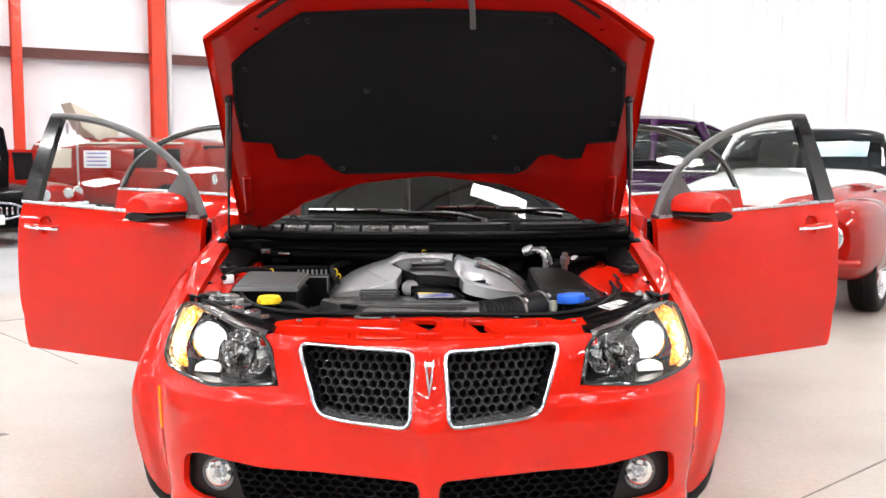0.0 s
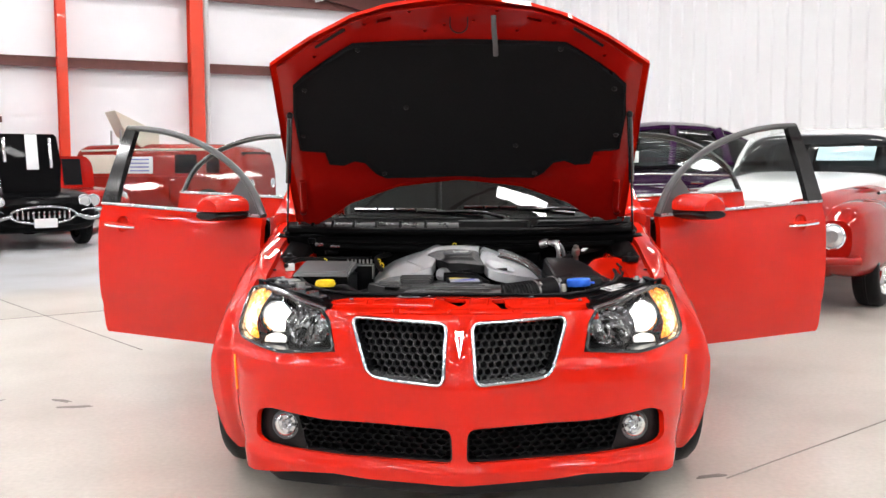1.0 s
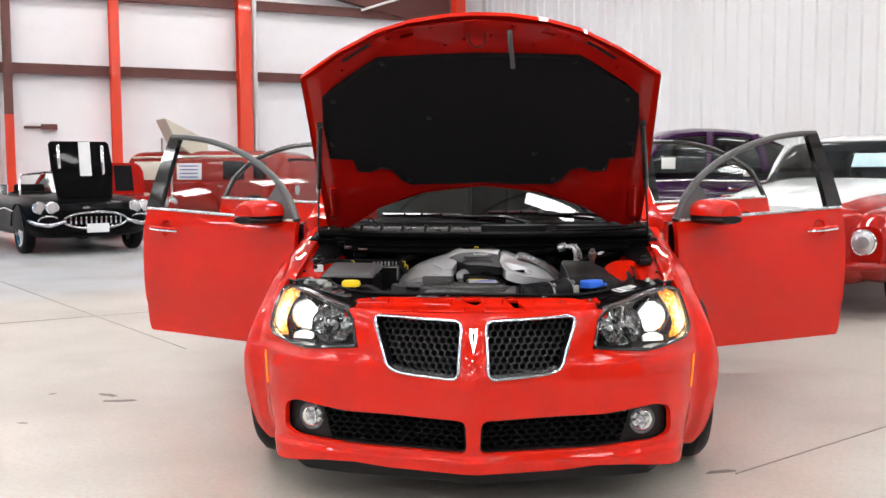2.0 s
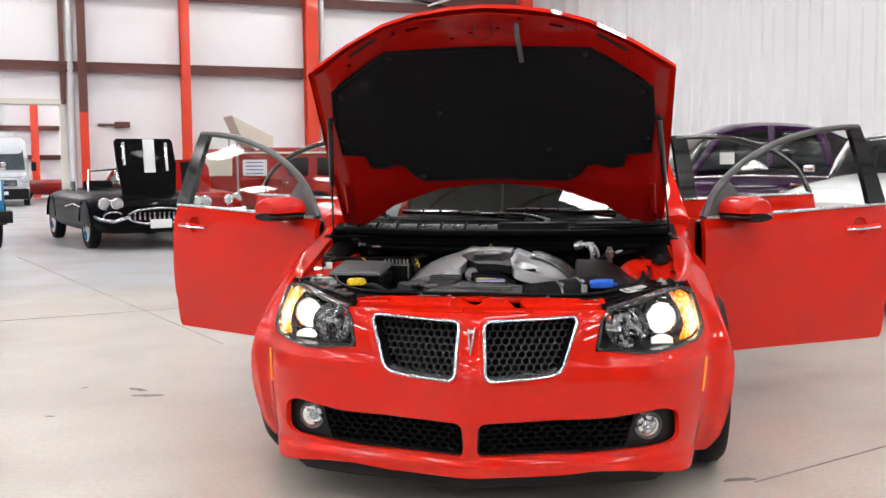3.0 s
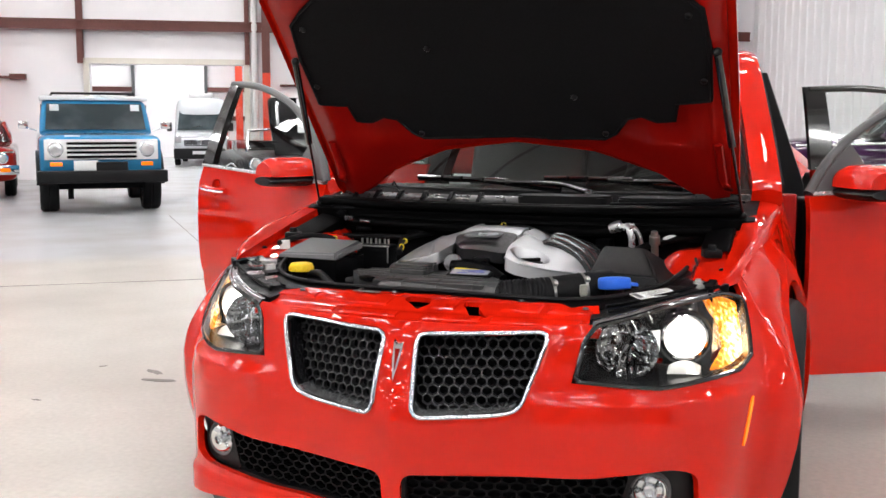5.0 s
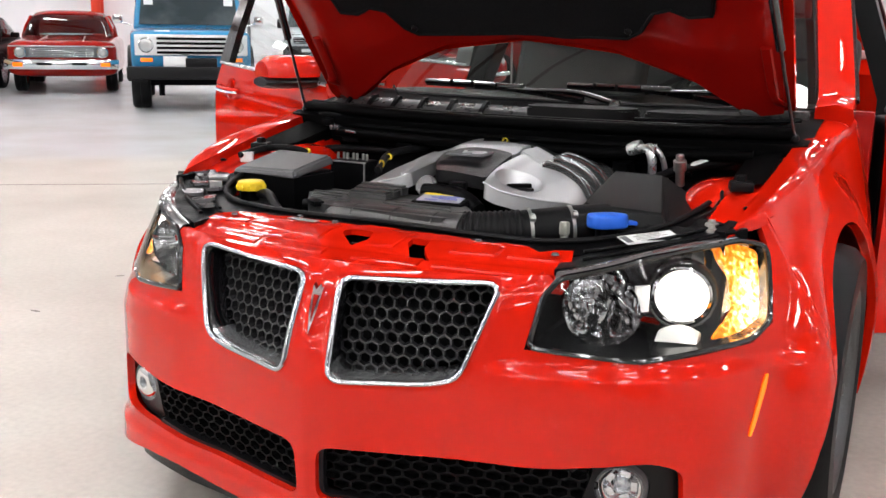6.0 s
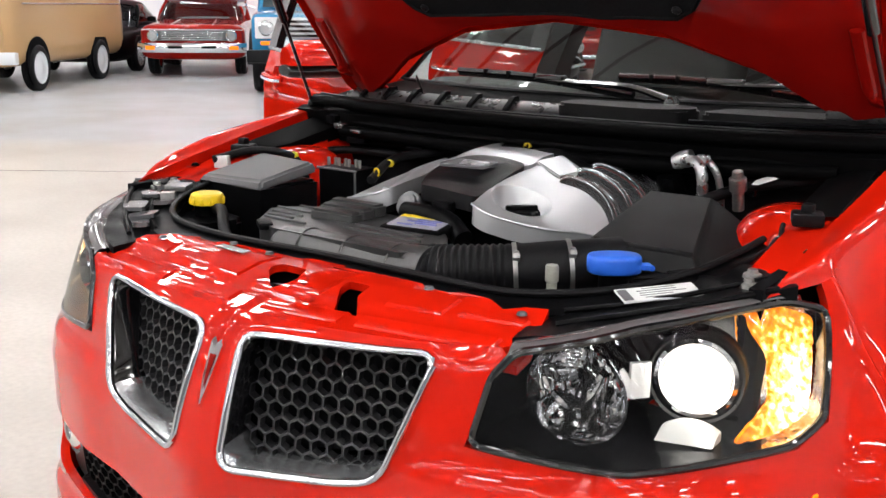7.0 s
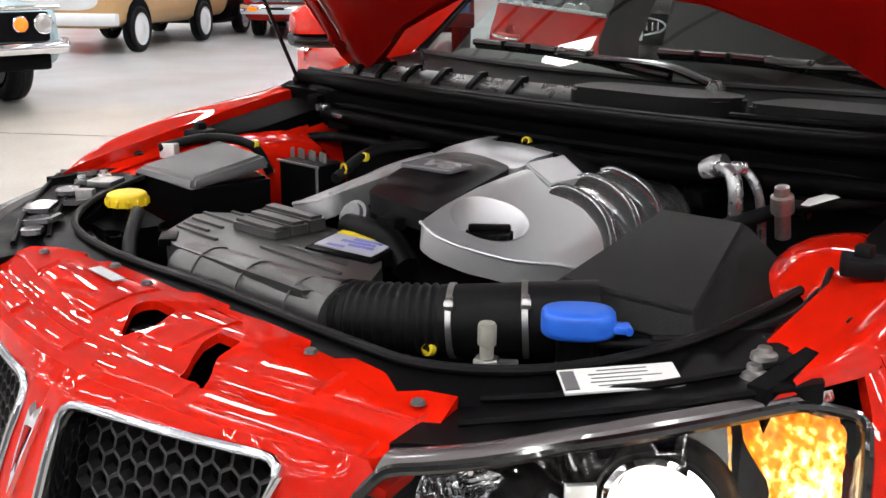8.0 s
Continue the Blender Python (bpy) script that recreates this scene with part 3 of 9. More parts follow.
cyl(bm, 0.075, 0.075, ROOF, HALL @ Matrix.Translation((11.86, 0.16, ROOF / 2)), 16)
single("drain_pipe", bm, "column_white", "white drain pipe beside the wall column", "pipe", "structure")
bm = bmesh.new()
cyl(bm, 0.06, 0.06, ROOF, HALL @ Matrix.Translation((6.28, 0.30, ROOF / 2)), 16)
single("wall_pipe", bm, "column_white", "white pipe beside a red wall column", "pipe", "structure")
# cream trim round the opening
for u0, u1, z0, z1 in ((DOOR_A - 0.12, DOOR_A, 0, DOOR_H + 0.12), (DOOR_B, DOOR_B + 0.12, 0, DOOR_H + 0.12), (DOOR_A, DOOR_B, DOOR_H, DOOR_H + 0.12)):
    bm = bmesh.new()
    hall_box(bm, u0, u1, 0.0, 0.06, z0, z1)
    single("door_trim", bm, "header_cream", "cream painted trim round the opening", "trim", "structure", smooth=0)
# white sectional door with grey rails in the far wall of the next bay
far_door = new("far_door")
tagged(far_door, "white sectional overhead door between grey rails", "door", kind="structure")
for k in range(7):
    bm = bmesh.new()
    hall_box(bm, FAR_A, FAR_B, -15.82, -15.76, 0.53 * k, 0.53 * k + 0.515)
    part("door_panel", bm, "quilt_white", far_door, smooth=0)
for u in (FAR_A - 0.04, FAR_B + 0.04):
    bm = bmesh.new()
    hall_box(bm, u - 0.05, u + 0.05, -15.83, -15.66, 0, 4.2)
    part("door_rail", bm, "grey_plastic", far_door, "grey upright door rail", smooth=0)
# small brackets on the rear wall
for u, z in ((11.0, 2.02), (16.95, 2.15)):
    bm = bmesh.new()
    hall_box(bm, u - 0.32, u + 0.32, 0.02, 0.08, z, z + 0.05)
    hall_box(bm, u - 0.34, u - 0.02, 0.06, 0.2, z - 0.03, z + 0.09)
    single("wall_bracket", bm, "girt_brown", "brown steel bracket on the wall", "bracket", "structure", smooth=0)

# striped flag on the rear wall
flag = thing("flag", "large red and white striped flag on the wall", "flag")
for k in range(9):
    bm = bmesh.new()
    hall_box(bm, 17.65, 21.35, 0.02, 0.035, 1.83 + k * 0.33, 1.83 + (k + 1) * 0.33)
    part("stripe", bm, "flag_red" if k % 2 == 0 else "flag_white", flag, smooth=0)

# ceiling lamps: rows of strip fittings
def strip_lamp(label):
    e = thing("ceiling_lamp", label, "lamp", group="ceiling strip lamps")
    bm = bmesh.new()
    box(bm, (1.30, 0.42, 0.08), at(0, 0, 0.05), 0.01)
    part("housing", bm, "white_paint", e)
    for dx in (-0.15, -0.09, -0.03, 0.03, 0.09, 0.15):
        bm = bmesh.new()
        box(bm, (1.22, 0.048, 0.02), at(0, dx, 0.002))
        part("tube", bm, "lamp_tube", e, "glowing white tube")
    return e


lamp = strip_lamp("white strip lamp with glowing tubes under the roof")
spots = [(u, v) for v in np.arange(2.35, 40.0, 3.4) for u in np.arange(3.2, 31.0, 3.0)]
for k, (u, v) in enumerate(spots):
    m = HALL @ Matrix.Translation((u, v, ROOF - 0.24))
    m = Matrix.Translation(m.translation) @ Matrix.Rotation(radians(-8), 4, "Z")
    if k == 0:
        lamp.matrix_basis = m
    else:
        copy_thing(lamp, m)
# unseen extra lamps, added only to brighten the next bay
for u, v in [(u, v) for v in (-2.5, -5.5, -8.5, -11.5, -14.5) for u in (8.0, 11.0, 14.0, 17.0, 20.0)]:
    m = HALL @ Matrix.Translation((u, v, 4.7))
    copy_thing(lamp, Matrix.Translation(m.translation))

# ---- the red saloon with its bonnet open ----
saloon = thing("saloon_car", "glossy red four-door saloon with open bonnet and doors, lamps lit", "car", (-0.01, 0, 0))


def nose_plan(x):
    """How far back the front skin lies at half-width x."""
    soft = math.sqrt(x * x + 0.025 ** 2) - 0.025
    turn = 0.055 * math.log(1 + math.exp((x - 0.655) / 0.055))
    return 0.29 * soft + 1.15 * turn


# the plan line of the skin, from the middle of the nose round the corner and back along the wing
PLAN = []
x = 0.0
while x < 0.868:
    PLAN.append((x, nose_plan(x)))
    x += 0.004
y = PLAN[-1][1]
while y < 1.42:
    y += 0.005
    k = (y - PLAN[0][1])
    t = max(0.0, y - nose_plan(0.864))
    PLAN.append((0.864 + 0.012 * (1 - math.exp(-t / 0.045)) + 0.012 * min(1.0, max(0.0, (y - 1.15) / 0.2)), y))
RUN = [0.0]
for (xa, ya), (xb, yb) in zip(PLAN, PLAN[1:]):
    RUN.append(RUN[-1] + math.hypot(xb - xa, yb - ya))


PLAN_X = [p[0] for p in PLAN if p[0] < 0.8639 and p[1] < nose_plan(0.866)]
PLAN_Y = [p[1] for p in PLAN]


TANGENT = []
for k in range(len(PLAN)):
    (xa, ya), (xb, yb) = PLAN[max(k - 9, 0)], PLAN[min(k + 9, len(PLAN) - 1)]
    d = math.hypot(xb - xa, yb - ya)
    TANGENT.append(((xb - xa) / d, (yb - ya) / d))


def along(s):
    """Plan point and outward normal at run s."""
    s = min(max(s, 0.0), RUN[-1] - 1e-6)
    k = int(np.searchsorted(RUN, s, side="right")) - 1
    t = (s - RUN[k]) / (RUN[k + 1] - RUN[k])
    (xa, ya), (xb, yb) = PLAN[k], PLAN[k + 1]
    dx = TANGENT[k][0] + (TANGENT[k + 1][0] - TANGENT[k][0]) * t
    dy = TANGENT[k][1] + (TANGENT[k + 1][1] - TANGENT[k][1]) * t
    d = math.hypot(dx, dy)
    if s < 0.03:
        f = s / 0.03
        dx, dy = dx * f + d * (1 - f), dy * f
        d = math.hypot(dx, dy)
    return xa + (xb - xa) * t, ya + (yb - ya) * t, dy / d, -dx / d


def run_at_x(x):
    return float(np.interp(x, PLAN_X, RUN[:len(PLAN_X)]))


def run_at_y(y):
    return float(np.interp(y, PLAN_Y, RUN))


S_END = run_at_y(1.415)
S_SEAM = run_at_y(0.505)
WHEEL_Y, WHEEL_R = 0.87, 0.335


def crest(s):
    """Height of the upper edge of the skin."""
    x, y, *_ = along(s)
    return lerp_table(((0.0, 0.690), (0.36, 0.690), (0.47, 0.700), (0.80, 0.722), (0.97, 0.752), (1.30, 0.822), (1.55, 0.838), (1.85, 0.872), (2.1, 0.905)), s)


def lean(s, z):
    """How far the skin falls back from the plan line at height z."""
    if z > 0.47:
        k = (z - 0.47) / 0.21
        full = lerp_table(((0.0, 0.090), (0.2, 0.062), (0.36, 0.050), (0.5, 0.043), (0.8, 0.075), (1.0, 0.085), (1.3, 0.050), (1.7, 0.030), (2.1, 0.025)), s)
        roll = 0.008 * max(0.0, (z - 0.664) / 0.026) ** 2 * min(1.0, max(0.0, (0.46 - s) / 0.05))
        return full * (0.55 * k + 0.45 * k * k) + roll + tuck(s) * max(0.0, 1 - (z - 0.47) / 0.09)
    if z < 0.43:
        k = (0.43 - z) / 0.23
        low = lerp_table(((0.0, 0.012), (0.5, 0.004), (0.75, 0.0), (0.95, 0.05), (1.2, 0.03), (2.1, 0.02)), s)
        return low * k * k + tuck(s)
    return tuck(s)


def tuck(s):
    """The bumper draws in a little at the corner below the lamp."""
    return 0.022 * math.exp(-((s - 0.930) / 0.075) ** 2)


def bulge(s, z):
    """The raised lip round the wheel arch."""
    x, y, *_ = along(s)
    d = math.hypot(y - WHEEL_Y, z - WHEEL_R)
    k = min(max((0.512 - d) / 0.085, 0.0), 1.0)
    return 0.031 * k * k * (3 - 2 * k)


def ledge(s, z):
    """The bumper stands a little proud below a soft crease under the lamps."""
    k = min(max((0.547 - z) / 0.028, 0.0), 1.0)
    reach = min(max((s - 0.30) / 0.12, 0.0), 1.0) * min(max((1.02 - s) / 0.12, 0.0), 1.0)
    c = min(max((0.226 - z) / 0.026, 0.0), 1.0)
    chin = 0.011 * c * c * (3 - 2 * c) * min(max((0.95 - s) / 0.2, 0.0), 1.0)
    return 0.012 * k * k * (3 - 2 * k) * reach + chin


def skin(s, z, lift=0.0):
    x, y, nx, ny = along(s)
    d = -lean(s, z) + bulge(s, z) + ledge(s, z) + lift
    return Vector((max(x + nx * d, 0.0) if s > 1e-4 else 0.0, y + ny * d, z))


def front(x, z, lift=0.0):
    """The skin at half-width x, for x along the plan line."""
    return skin(run_at_x(abs(x)), z, lift) if x >= 0 else Matrix.Diagonal((-1, 1, 1)) @ skin(run_at_x(-x), z, lift)


def to_run(outline):
    return [(run_at_x(x), z) for x, z in outline]


GRILLE = rounded([(0.056, 0.666), (0.358, 0.679), (0.29, 0.503), (0.232, 0.491), (0.050, 0.481)], 0.028)
LOWER = rounded([(0.026, 0.345), (0.45, 0.352), (0.62, 0.372), (0.668, 0.352), (0.672, 0.265), (0.63, 0.248), (0.35, 0.232), (0.022, 0.232)], 0.03)
LAMP = rounded([(0.409, 0.571), (0.60, 0.553), (0.775, 0.570), (0.808, 0.596), (0.838, 0.726), (0.800, 0.742), (0.62, 0.730), (0.458, 0.696), (0.43, 0.66)], 0.014)
LAMP_RUN = to_run(LAMP)

# bumper skin
top = [(s, crest(s)) for s in np.linspace(S_SEAM, 0, 40)]
arch_front = []
for a in np.linspace(180, 128, 12):
    arch_front.append((run_at_y(WHEEL_Y - 0.385 * abs(math.cos(radians(a)))), WHEEL_R + 0.385 * math.sin(radians(a))))
outline = [(0.0, 0.165), (0.30, 0.165), (0.42, 0.178), (0.55, 0.172), (0.72, 0.150), (run_at_y(0.46), 0.150), (run_at_y(0.485), 0.20)]
below_lamp = [(run_at_x(a), b) for a, b in ((0.8425, 0.733), (0.812, 0.594), (0.777, 0.566), (0.60, 0.549), (0.403, 0.567), (0.426, 0.66), (0.449, 0.690))]
outline += [(run_at_y(0.485), 0.335)] + [(S_SEAM, WHEEL_R + 0.385 * math.sin(math.acos(min(1, (WHEEL_Y - 0.505) / 0.385))))]
outline += [q for q in top if q[0] > run_at_x(0.844)] + below_lamp + [q for q in top if q[0] < run_at_x(0.445)]
outline = [(float(a), float(b)) for a, b in outline]
bm = bmesh.new()
lamp_hole = LAMP_RUN
GRILLE_EDGE = np.array(dense(to_run(GRILLE), 0.006))


def with_lip(s, z):
    """The bumper skin with a soft raised roll round the grille openings."""
    d = float(np.min(np.hypot(GRILLE_EDGE[:, 0] - s, GRILLE_EDGE[:, 1] - z)))
    return skin(s, z, 0.0028 * math.exp(-((d - 0.013) / 0.011) ** 2))


sheet(bm, outline, [to_run(GRILLE), to_run(LOWER)], with_lip, 0.0085, 0.018)
mirror_x(bm)
bumper = part("front_bumper", bm, "red_paint", saloon, "red painted bumper skin")

# wings
def wing(side):
    bm = bmesh.new()
    top = [(s, crest(s)) for s in np.linspace(S_END, S_SEAM + 0.0016, 40)]
    arc = [(run_at_y(WHEEL_Y - 0.385 * math.cos(radians(a))), WHEEL_R + 0.385 * math.sin(radians(a))) for a in np.linspace(20, 160, 30)]
    arc = [(s, z) for s, z in arc if s > S_SEAM + 0.0016]
    a0 = math.sqrt(0.385 ** 2 - (WHEEL_Y - 0.508) ** 2) + WHEEL_R
    arc2 = []
    for a in np.linspace(180, 0, 40):
        yy = WHEEL_Y + 0.385 * math.cos(radians(a))
        if yy > 0.512:
            arc2.append((run_at_y(yy), WHEEL_R + 0.385 * math.sin(radians(a))))
    outline = [(S_SEAM + 0.0016, a0)] + arc2 + [(run_at_y(1.262), 0.20), (S_END, 0.20)] + top
    outline = [(float(a), float(b)) for a, b in outline]
    sheet(bm, outline, [], skin, 0.016, 0.02)
    if side < 0:
        flipped(bm)
    ob = part("wing", bm, "red_paint", saloon, "red painted front wing")
    # the shoulder that turns in towards the bonnet gap
    bm = bmesh.new()
    rings = []
    s0 = run_at_x(0.842)
    for s in np.linspace(s0, S_END, 60):
        t = (s - s0) / (S_END - s0)
        o = skin(s, crest(s))
        below = skin(s, crest(s) - 0.03)
        gap = Vector((lerp_table(((0.0, 0.680), (0.1, 0.688), (0.27, 0.692), (0.5, 0.704), (1.0, 0.70)), t),
                      lerp_table(((0.0, 0.440), (0.12, 0.505), (0.5, 0.93), (1.0, 1.42)), t),
                      lerp_table(((0.0, 0.747), (0.12, 0.773), (0.3, 0.812), (0.5, 0.852), (0.75, 0.888), (1.0, 0.925)), t)))
        d = gap - o
        up = (o - below).normalized()
        ease = min(1.0, t / 0.16)
        c = (o + d * 0.33).lerp(o + up * 0.4 * d.length, ease)
        c2 = gap - Vector((d.x, d.y * 0.6, 0)) * 0.45 + Vector((0, 0, 0.006))
        c2 = (o + d * 0.67).lerp(c2, ease)
        ring = []
        for k in range(11):
            q = k / 10
            ring.append((1 - q) ** 3 * o + 3 * q * (1 - q) ** 2 * c + 3 * q * q * (1 - q) * c2 + q ** 3 * gap)
        ring.append(gap + Vector((-0.004, 0, -0.022)))
        ring.append(gap + Vector((-0.045, 0, -0.026)))
        rings.append(ring)
    loft(bm, rings, cap=False, closed=False)
    bmesh.ops.recalc_face_normals(bm, faces=list(bm.faces))
    if sum(f.normal.z * f.calc_area() for f in bm.faces) < 0:
        bmesh.ops.reverse_faces(bm, faces=list(bm.faces))
    if side < 0:
        flipped(bm)
    part("wing_top", bm, "red_paint", saloon, "red painted shoulder of the wing")


wing(1)
wing(-1)

# ---- grilles, badge and fog lamps ----
def honeycomb(outline, pitch, wall, depth, place, stretch=1.0):
    """A honeycomb of hexagonal cells clipped to an outline."""
    bm = bmesh.new()
    xs, zs = [q[0] for q in outline], [q[1] for q in outline]
    rad = pitch / math.sqrt(3)
    row_h = rad * 1.5 * stretch
    j = 0
    z = min(zs) - row_h
    while z < max(zs) + row_h:
        x = min(xs) - pitch + (0.5 * pitch if j % 2 else 0)
        while x < max(xs) + pitch:
            corner = [(x + rad * math.sin(radians(60 * k)), z + rad * stretch * math.cos(radians(60 * k))) for k in range(6)]
            hits = sum(inside(c, outline) for c in corner)
            if hits >= 3:
                f = (rad - wall) / rad
                out_f = [bm.verts.new(place(a, b, 0)) for a, b in corner]
                in_c = [(x + (a - x) * f, z + (b - z) * f) for a, b in corner]
                in_f = [bm.verts.new(place(a, b, 0.001)) for a, b in in_c]
                in_b = [bm.verts.new(place(a, b, -depth)) for a, b in in_c]
                for k in range(6):
                    m = (k + 1) % 6
                    bm.faces.new((out_f[k], in_f[k], in_f[m], out_f[m]))
                    bm.faces.new((in_f[k], in_b[k], in_b[m], in_f[m]))
            x += pitch
        z += row_h
        j += 1
    bmesh.ops.remove_doubles(bm, verts=list(bm.verts), dist=0.0004)
    return bm


def ring_path(outline, place, step=0.02):
    return [place(a, b) for a, b in dense(outline, step)]


def grille(side):
    g = new("grille")
    g.empty_display_size = 0.1
    g.parent = saloon
    sgn = Matrix.Diagonal((side, 1, 1))
    bm = bmesh.new()
    path = ring_path(GRILLE, lambda a, b: front(a, b, 0.004))
    sweep(bm, path, 0.0062, 10, 0.9, closed=True)
    inner = [(0.206 + (a - 0.206) * 0.955, 0.58 + (b - 0.58) * 0.92) for a, b in GRILLE]
    outer_loop = dense(GRILLE, 0.02)
    inner_loop = [(0.206 + (a - 0.206) * 0.965, 0.58 + (b - 0.58) * 0.935) for a, b in outer_loop]
    bmesh.ops.recalc_face_normals(bm, faces=list(bm.faces))
    if side < 0:
        flipped(bm)
    part("surround", bm, "surround_chrome", g, "bright chrome grille surround")
    # recessed walls behind the surround, with a bright shelf along the bottom
    rings = [[front(a, b, d) for a, b in loop] for loop, d in ((outer_loop, 0.003), (inner_loop, -0.006), (inner_loop, -0.075))]
    n = len(outer_loop)
    for name, mat, want in (("recess", "black_gloss", False), ("shelf", "fog_shelf", True)):
        bm = bmesh.new()
        for k in range(n):
            m = (k + 1) % n
            low = outer_loop[k][1] < 0.512 and outer_loop[m][1] < 0.512
            if low != want:
                continue
            for r in range(2):
                bm.faces.new([bm.verts.new(v) for v in (rings[r][k], rings[r][m], rings[r + 1][m], rings[r + 1][k])])
        bmesh.ops.remove_doubles(bm, verts=list(bm.verts), dist=0.0002)
        bmesh.ops.recalc_face_normals(bm, faces=list(bm.faces))
        if side < 0:
            flipped(bm)
        part(name, bm, mat, g, "satin bright shelf" if want else "")
    bm = honeycomb(inner, 0.0245, 0.0022, 0.014, lambda a, b, d: front(a, b, -0.046 + d), 1.0)
    if side < 0:
        flipped(bm)
    part("mesh", bm, "mesh_black", g, "black honeycomb mesh", smooth=30)
    # near-black sheet painted for the shade behind the mesh
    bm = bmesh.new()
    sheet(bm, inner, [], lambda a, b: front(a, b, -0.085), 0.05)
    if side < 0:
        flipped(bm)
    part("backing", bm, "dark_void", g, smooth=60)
    g["label"] = "black honeycomb grille in a chrome surround"


grille(1)
grille(-1)

FOG = (0.582, 0.311)


def circle(cx, cy, r, n=28):
    return [(cx + r * math.cos(2 * math.pi * k / n), cy + r * math.sin(2 * math.pi * k / n)) for k in range(n)]


MESH_LOW = rounded([(0.036, 0.338), (0.45, 0.345), (0.535, 0.352), (0.505, 0.25), (0.35, 0.240), (0.032, 0.240)], 0.012)


def lower_grille(side):
    g = new("lower_grille")
    g.empty_display_size = 0.1
    g.parent = saloon
    g["label"] = "matt black lower grille with a round fog lamp"
    bm = bmesh.new()
    wide = [(0.34 + (a - 0.34) * 1.012, 0.30 + (b - 0.30) * 1.05) for a, b in LOWER]
    sheet(bm, wide, [MESH_LOW, circle(*FOG, 0.047)], lambda a, b: front(a, b, -0.016 - (0.012 if a > 0.5 else 0.0)), 0.02, 0.02)
    if side < 0:
        flipped(bm)
    part("frame", bm, "black_plastic", g)
    bm = honeycomb(MESH_LOW, 0.034, 0.0035, 0.02, lambda a, b, d: front(a, b, -0.03 + d), 0.62)
    if side < 0:
        flipped(bm)
    part("mesh", bm, "grille_black", g, smooth=30)
    bm = bmesh.new()
    sheet(bm, MESH_LOW, [], lambda a, b: front(a, b, -0.065), 0.05)
    if side < 0:
        flipped(bm)
    part("backing", bm, "dark_void", g, smooth=60)
    # fog lamp
    c = front(FOG[0], FOG[1], -0.035)
    turn = Matrix.Translation(c) @ Matrix.Rotation(radians(14), 4, "Z") @ Matrix.Rotation(radians(90), 4, "X")
    bm = bmesh.new()
    lathe(bm, [(0.0, 0.021), (0.015, 0.0205), (0.03, 0.018), (0.038, 0.012), (0.041, 0.004), (0.041, -0.02)], turn, 32)
    if side < 0:
        flipped(bm)
    lampb = part("fog_lamp", bm, "lens", g, "clear round fog lamp")
    bm = bmesh.new()
    lathe(bm, [(0.0, -0.024), (0.013, -0.022), (0.013, 0.002), (0.0135, -0.02), (0.025, -0.014), (0.034, -0.004), (0.0405, 0.008)], turn, 36)
    for k in range(5):
        a = 2 * math.pi * k / 5
        box(bm, (0.012, 0.018, 0.006), turn @ Matrix.Rotation(a, 4, "Z") @ Matrix.Translation((0.024, 0, -0.006)), 0.001)
    if side < 0:
        flipped(bm)
    part("reflector", bm, "reflector", lampb, "faceted bright reflector")
    bm = bmesh.new()
    lathe(bm, [(0.0415, -0.02), (0.0415, 0.008), (0.0455, 0.011), (0.05, 0.004), (0.05, -0.01)], turn, 36)
    if side < 0:
        flipped(bm)
    part("bezel", bm, "grey_plastic", lampb)


lower_grille(1)
lower_grille(-1)

# arrow-head badge on the nose
bm = bmesh.new()
shape = [(-0.024, 0.652), (-0.006, 0.643), (0.0, 0.650), (0.006, 0.643), (0.024, 0.652), (0.012, 0.600), (0.0, 0.556), (-0.012, 0.600)]
lo = [bm.verts.new(front(a, b, 0.001)) for a, b in shape]
hi = [bm.verts.new(front(a * 0.82, 0.61 + (b - 0.61) * 0.9, 0.008)) for a, b in shape]
for k in range(len(shape)):
    m = (k + 1) % len(shape)
    bm.faces.new((lo[k], lo[m], hi[m], hi[k]))
bm.faces.new(hi)
bmesh.ops.recalc_face_normals(bm, faces=list(bm.faces))
badge = part("badge", bm, "chrome", saloon, "chrome arrow-head badge with a red middle", smooth=20)
bm = bmesh.new()
shape = [(-0.009, 0.632), (0.009, 0.632), (0.0, 0.585)]
lo = [bm.verts.new(front(a, b, 0.009)) for a, b in shape]
hi = [bm.verts.new(front(a * 0.7, b, 0.0105)) for a, b in shape]
bm.faces.new(hi)
for k in range(3):
    m = (k + 1) % 3
    bm.faces.new((lo[k], lo[m], hi[m], hi[k]))
bmesh.ops.recalc_face_normals(bm, faces=list(bm.faces))
part("badge_inlay", bm, "red_plain", badge, "red inlay", smooth=20)

# black splitter and tray under the nose
bm = bmesh.new()
rings = []
for xx in np.linspace(-0.8, 0.8, 41):
    p = front(xx, 0.17, -0.03)
    lo = 0.125 if abs(xx) < 0.62 else 0.145
    rings.append([Vector((p.x, p.y, 0.175)), Vector((p.x, p.y + 0.004, lo)), Vector((p.x, p.y + 0.03, lo - 0.004)), Vector((p.x * 0.97, 0.75, 0.14)), Vector((p.x * 0.97, 0.75, 0.2))])
loft(bm, rings, cap=False, closed=False)
part("undertray", bm, "black_plastic", saloon, "matt black undertray")


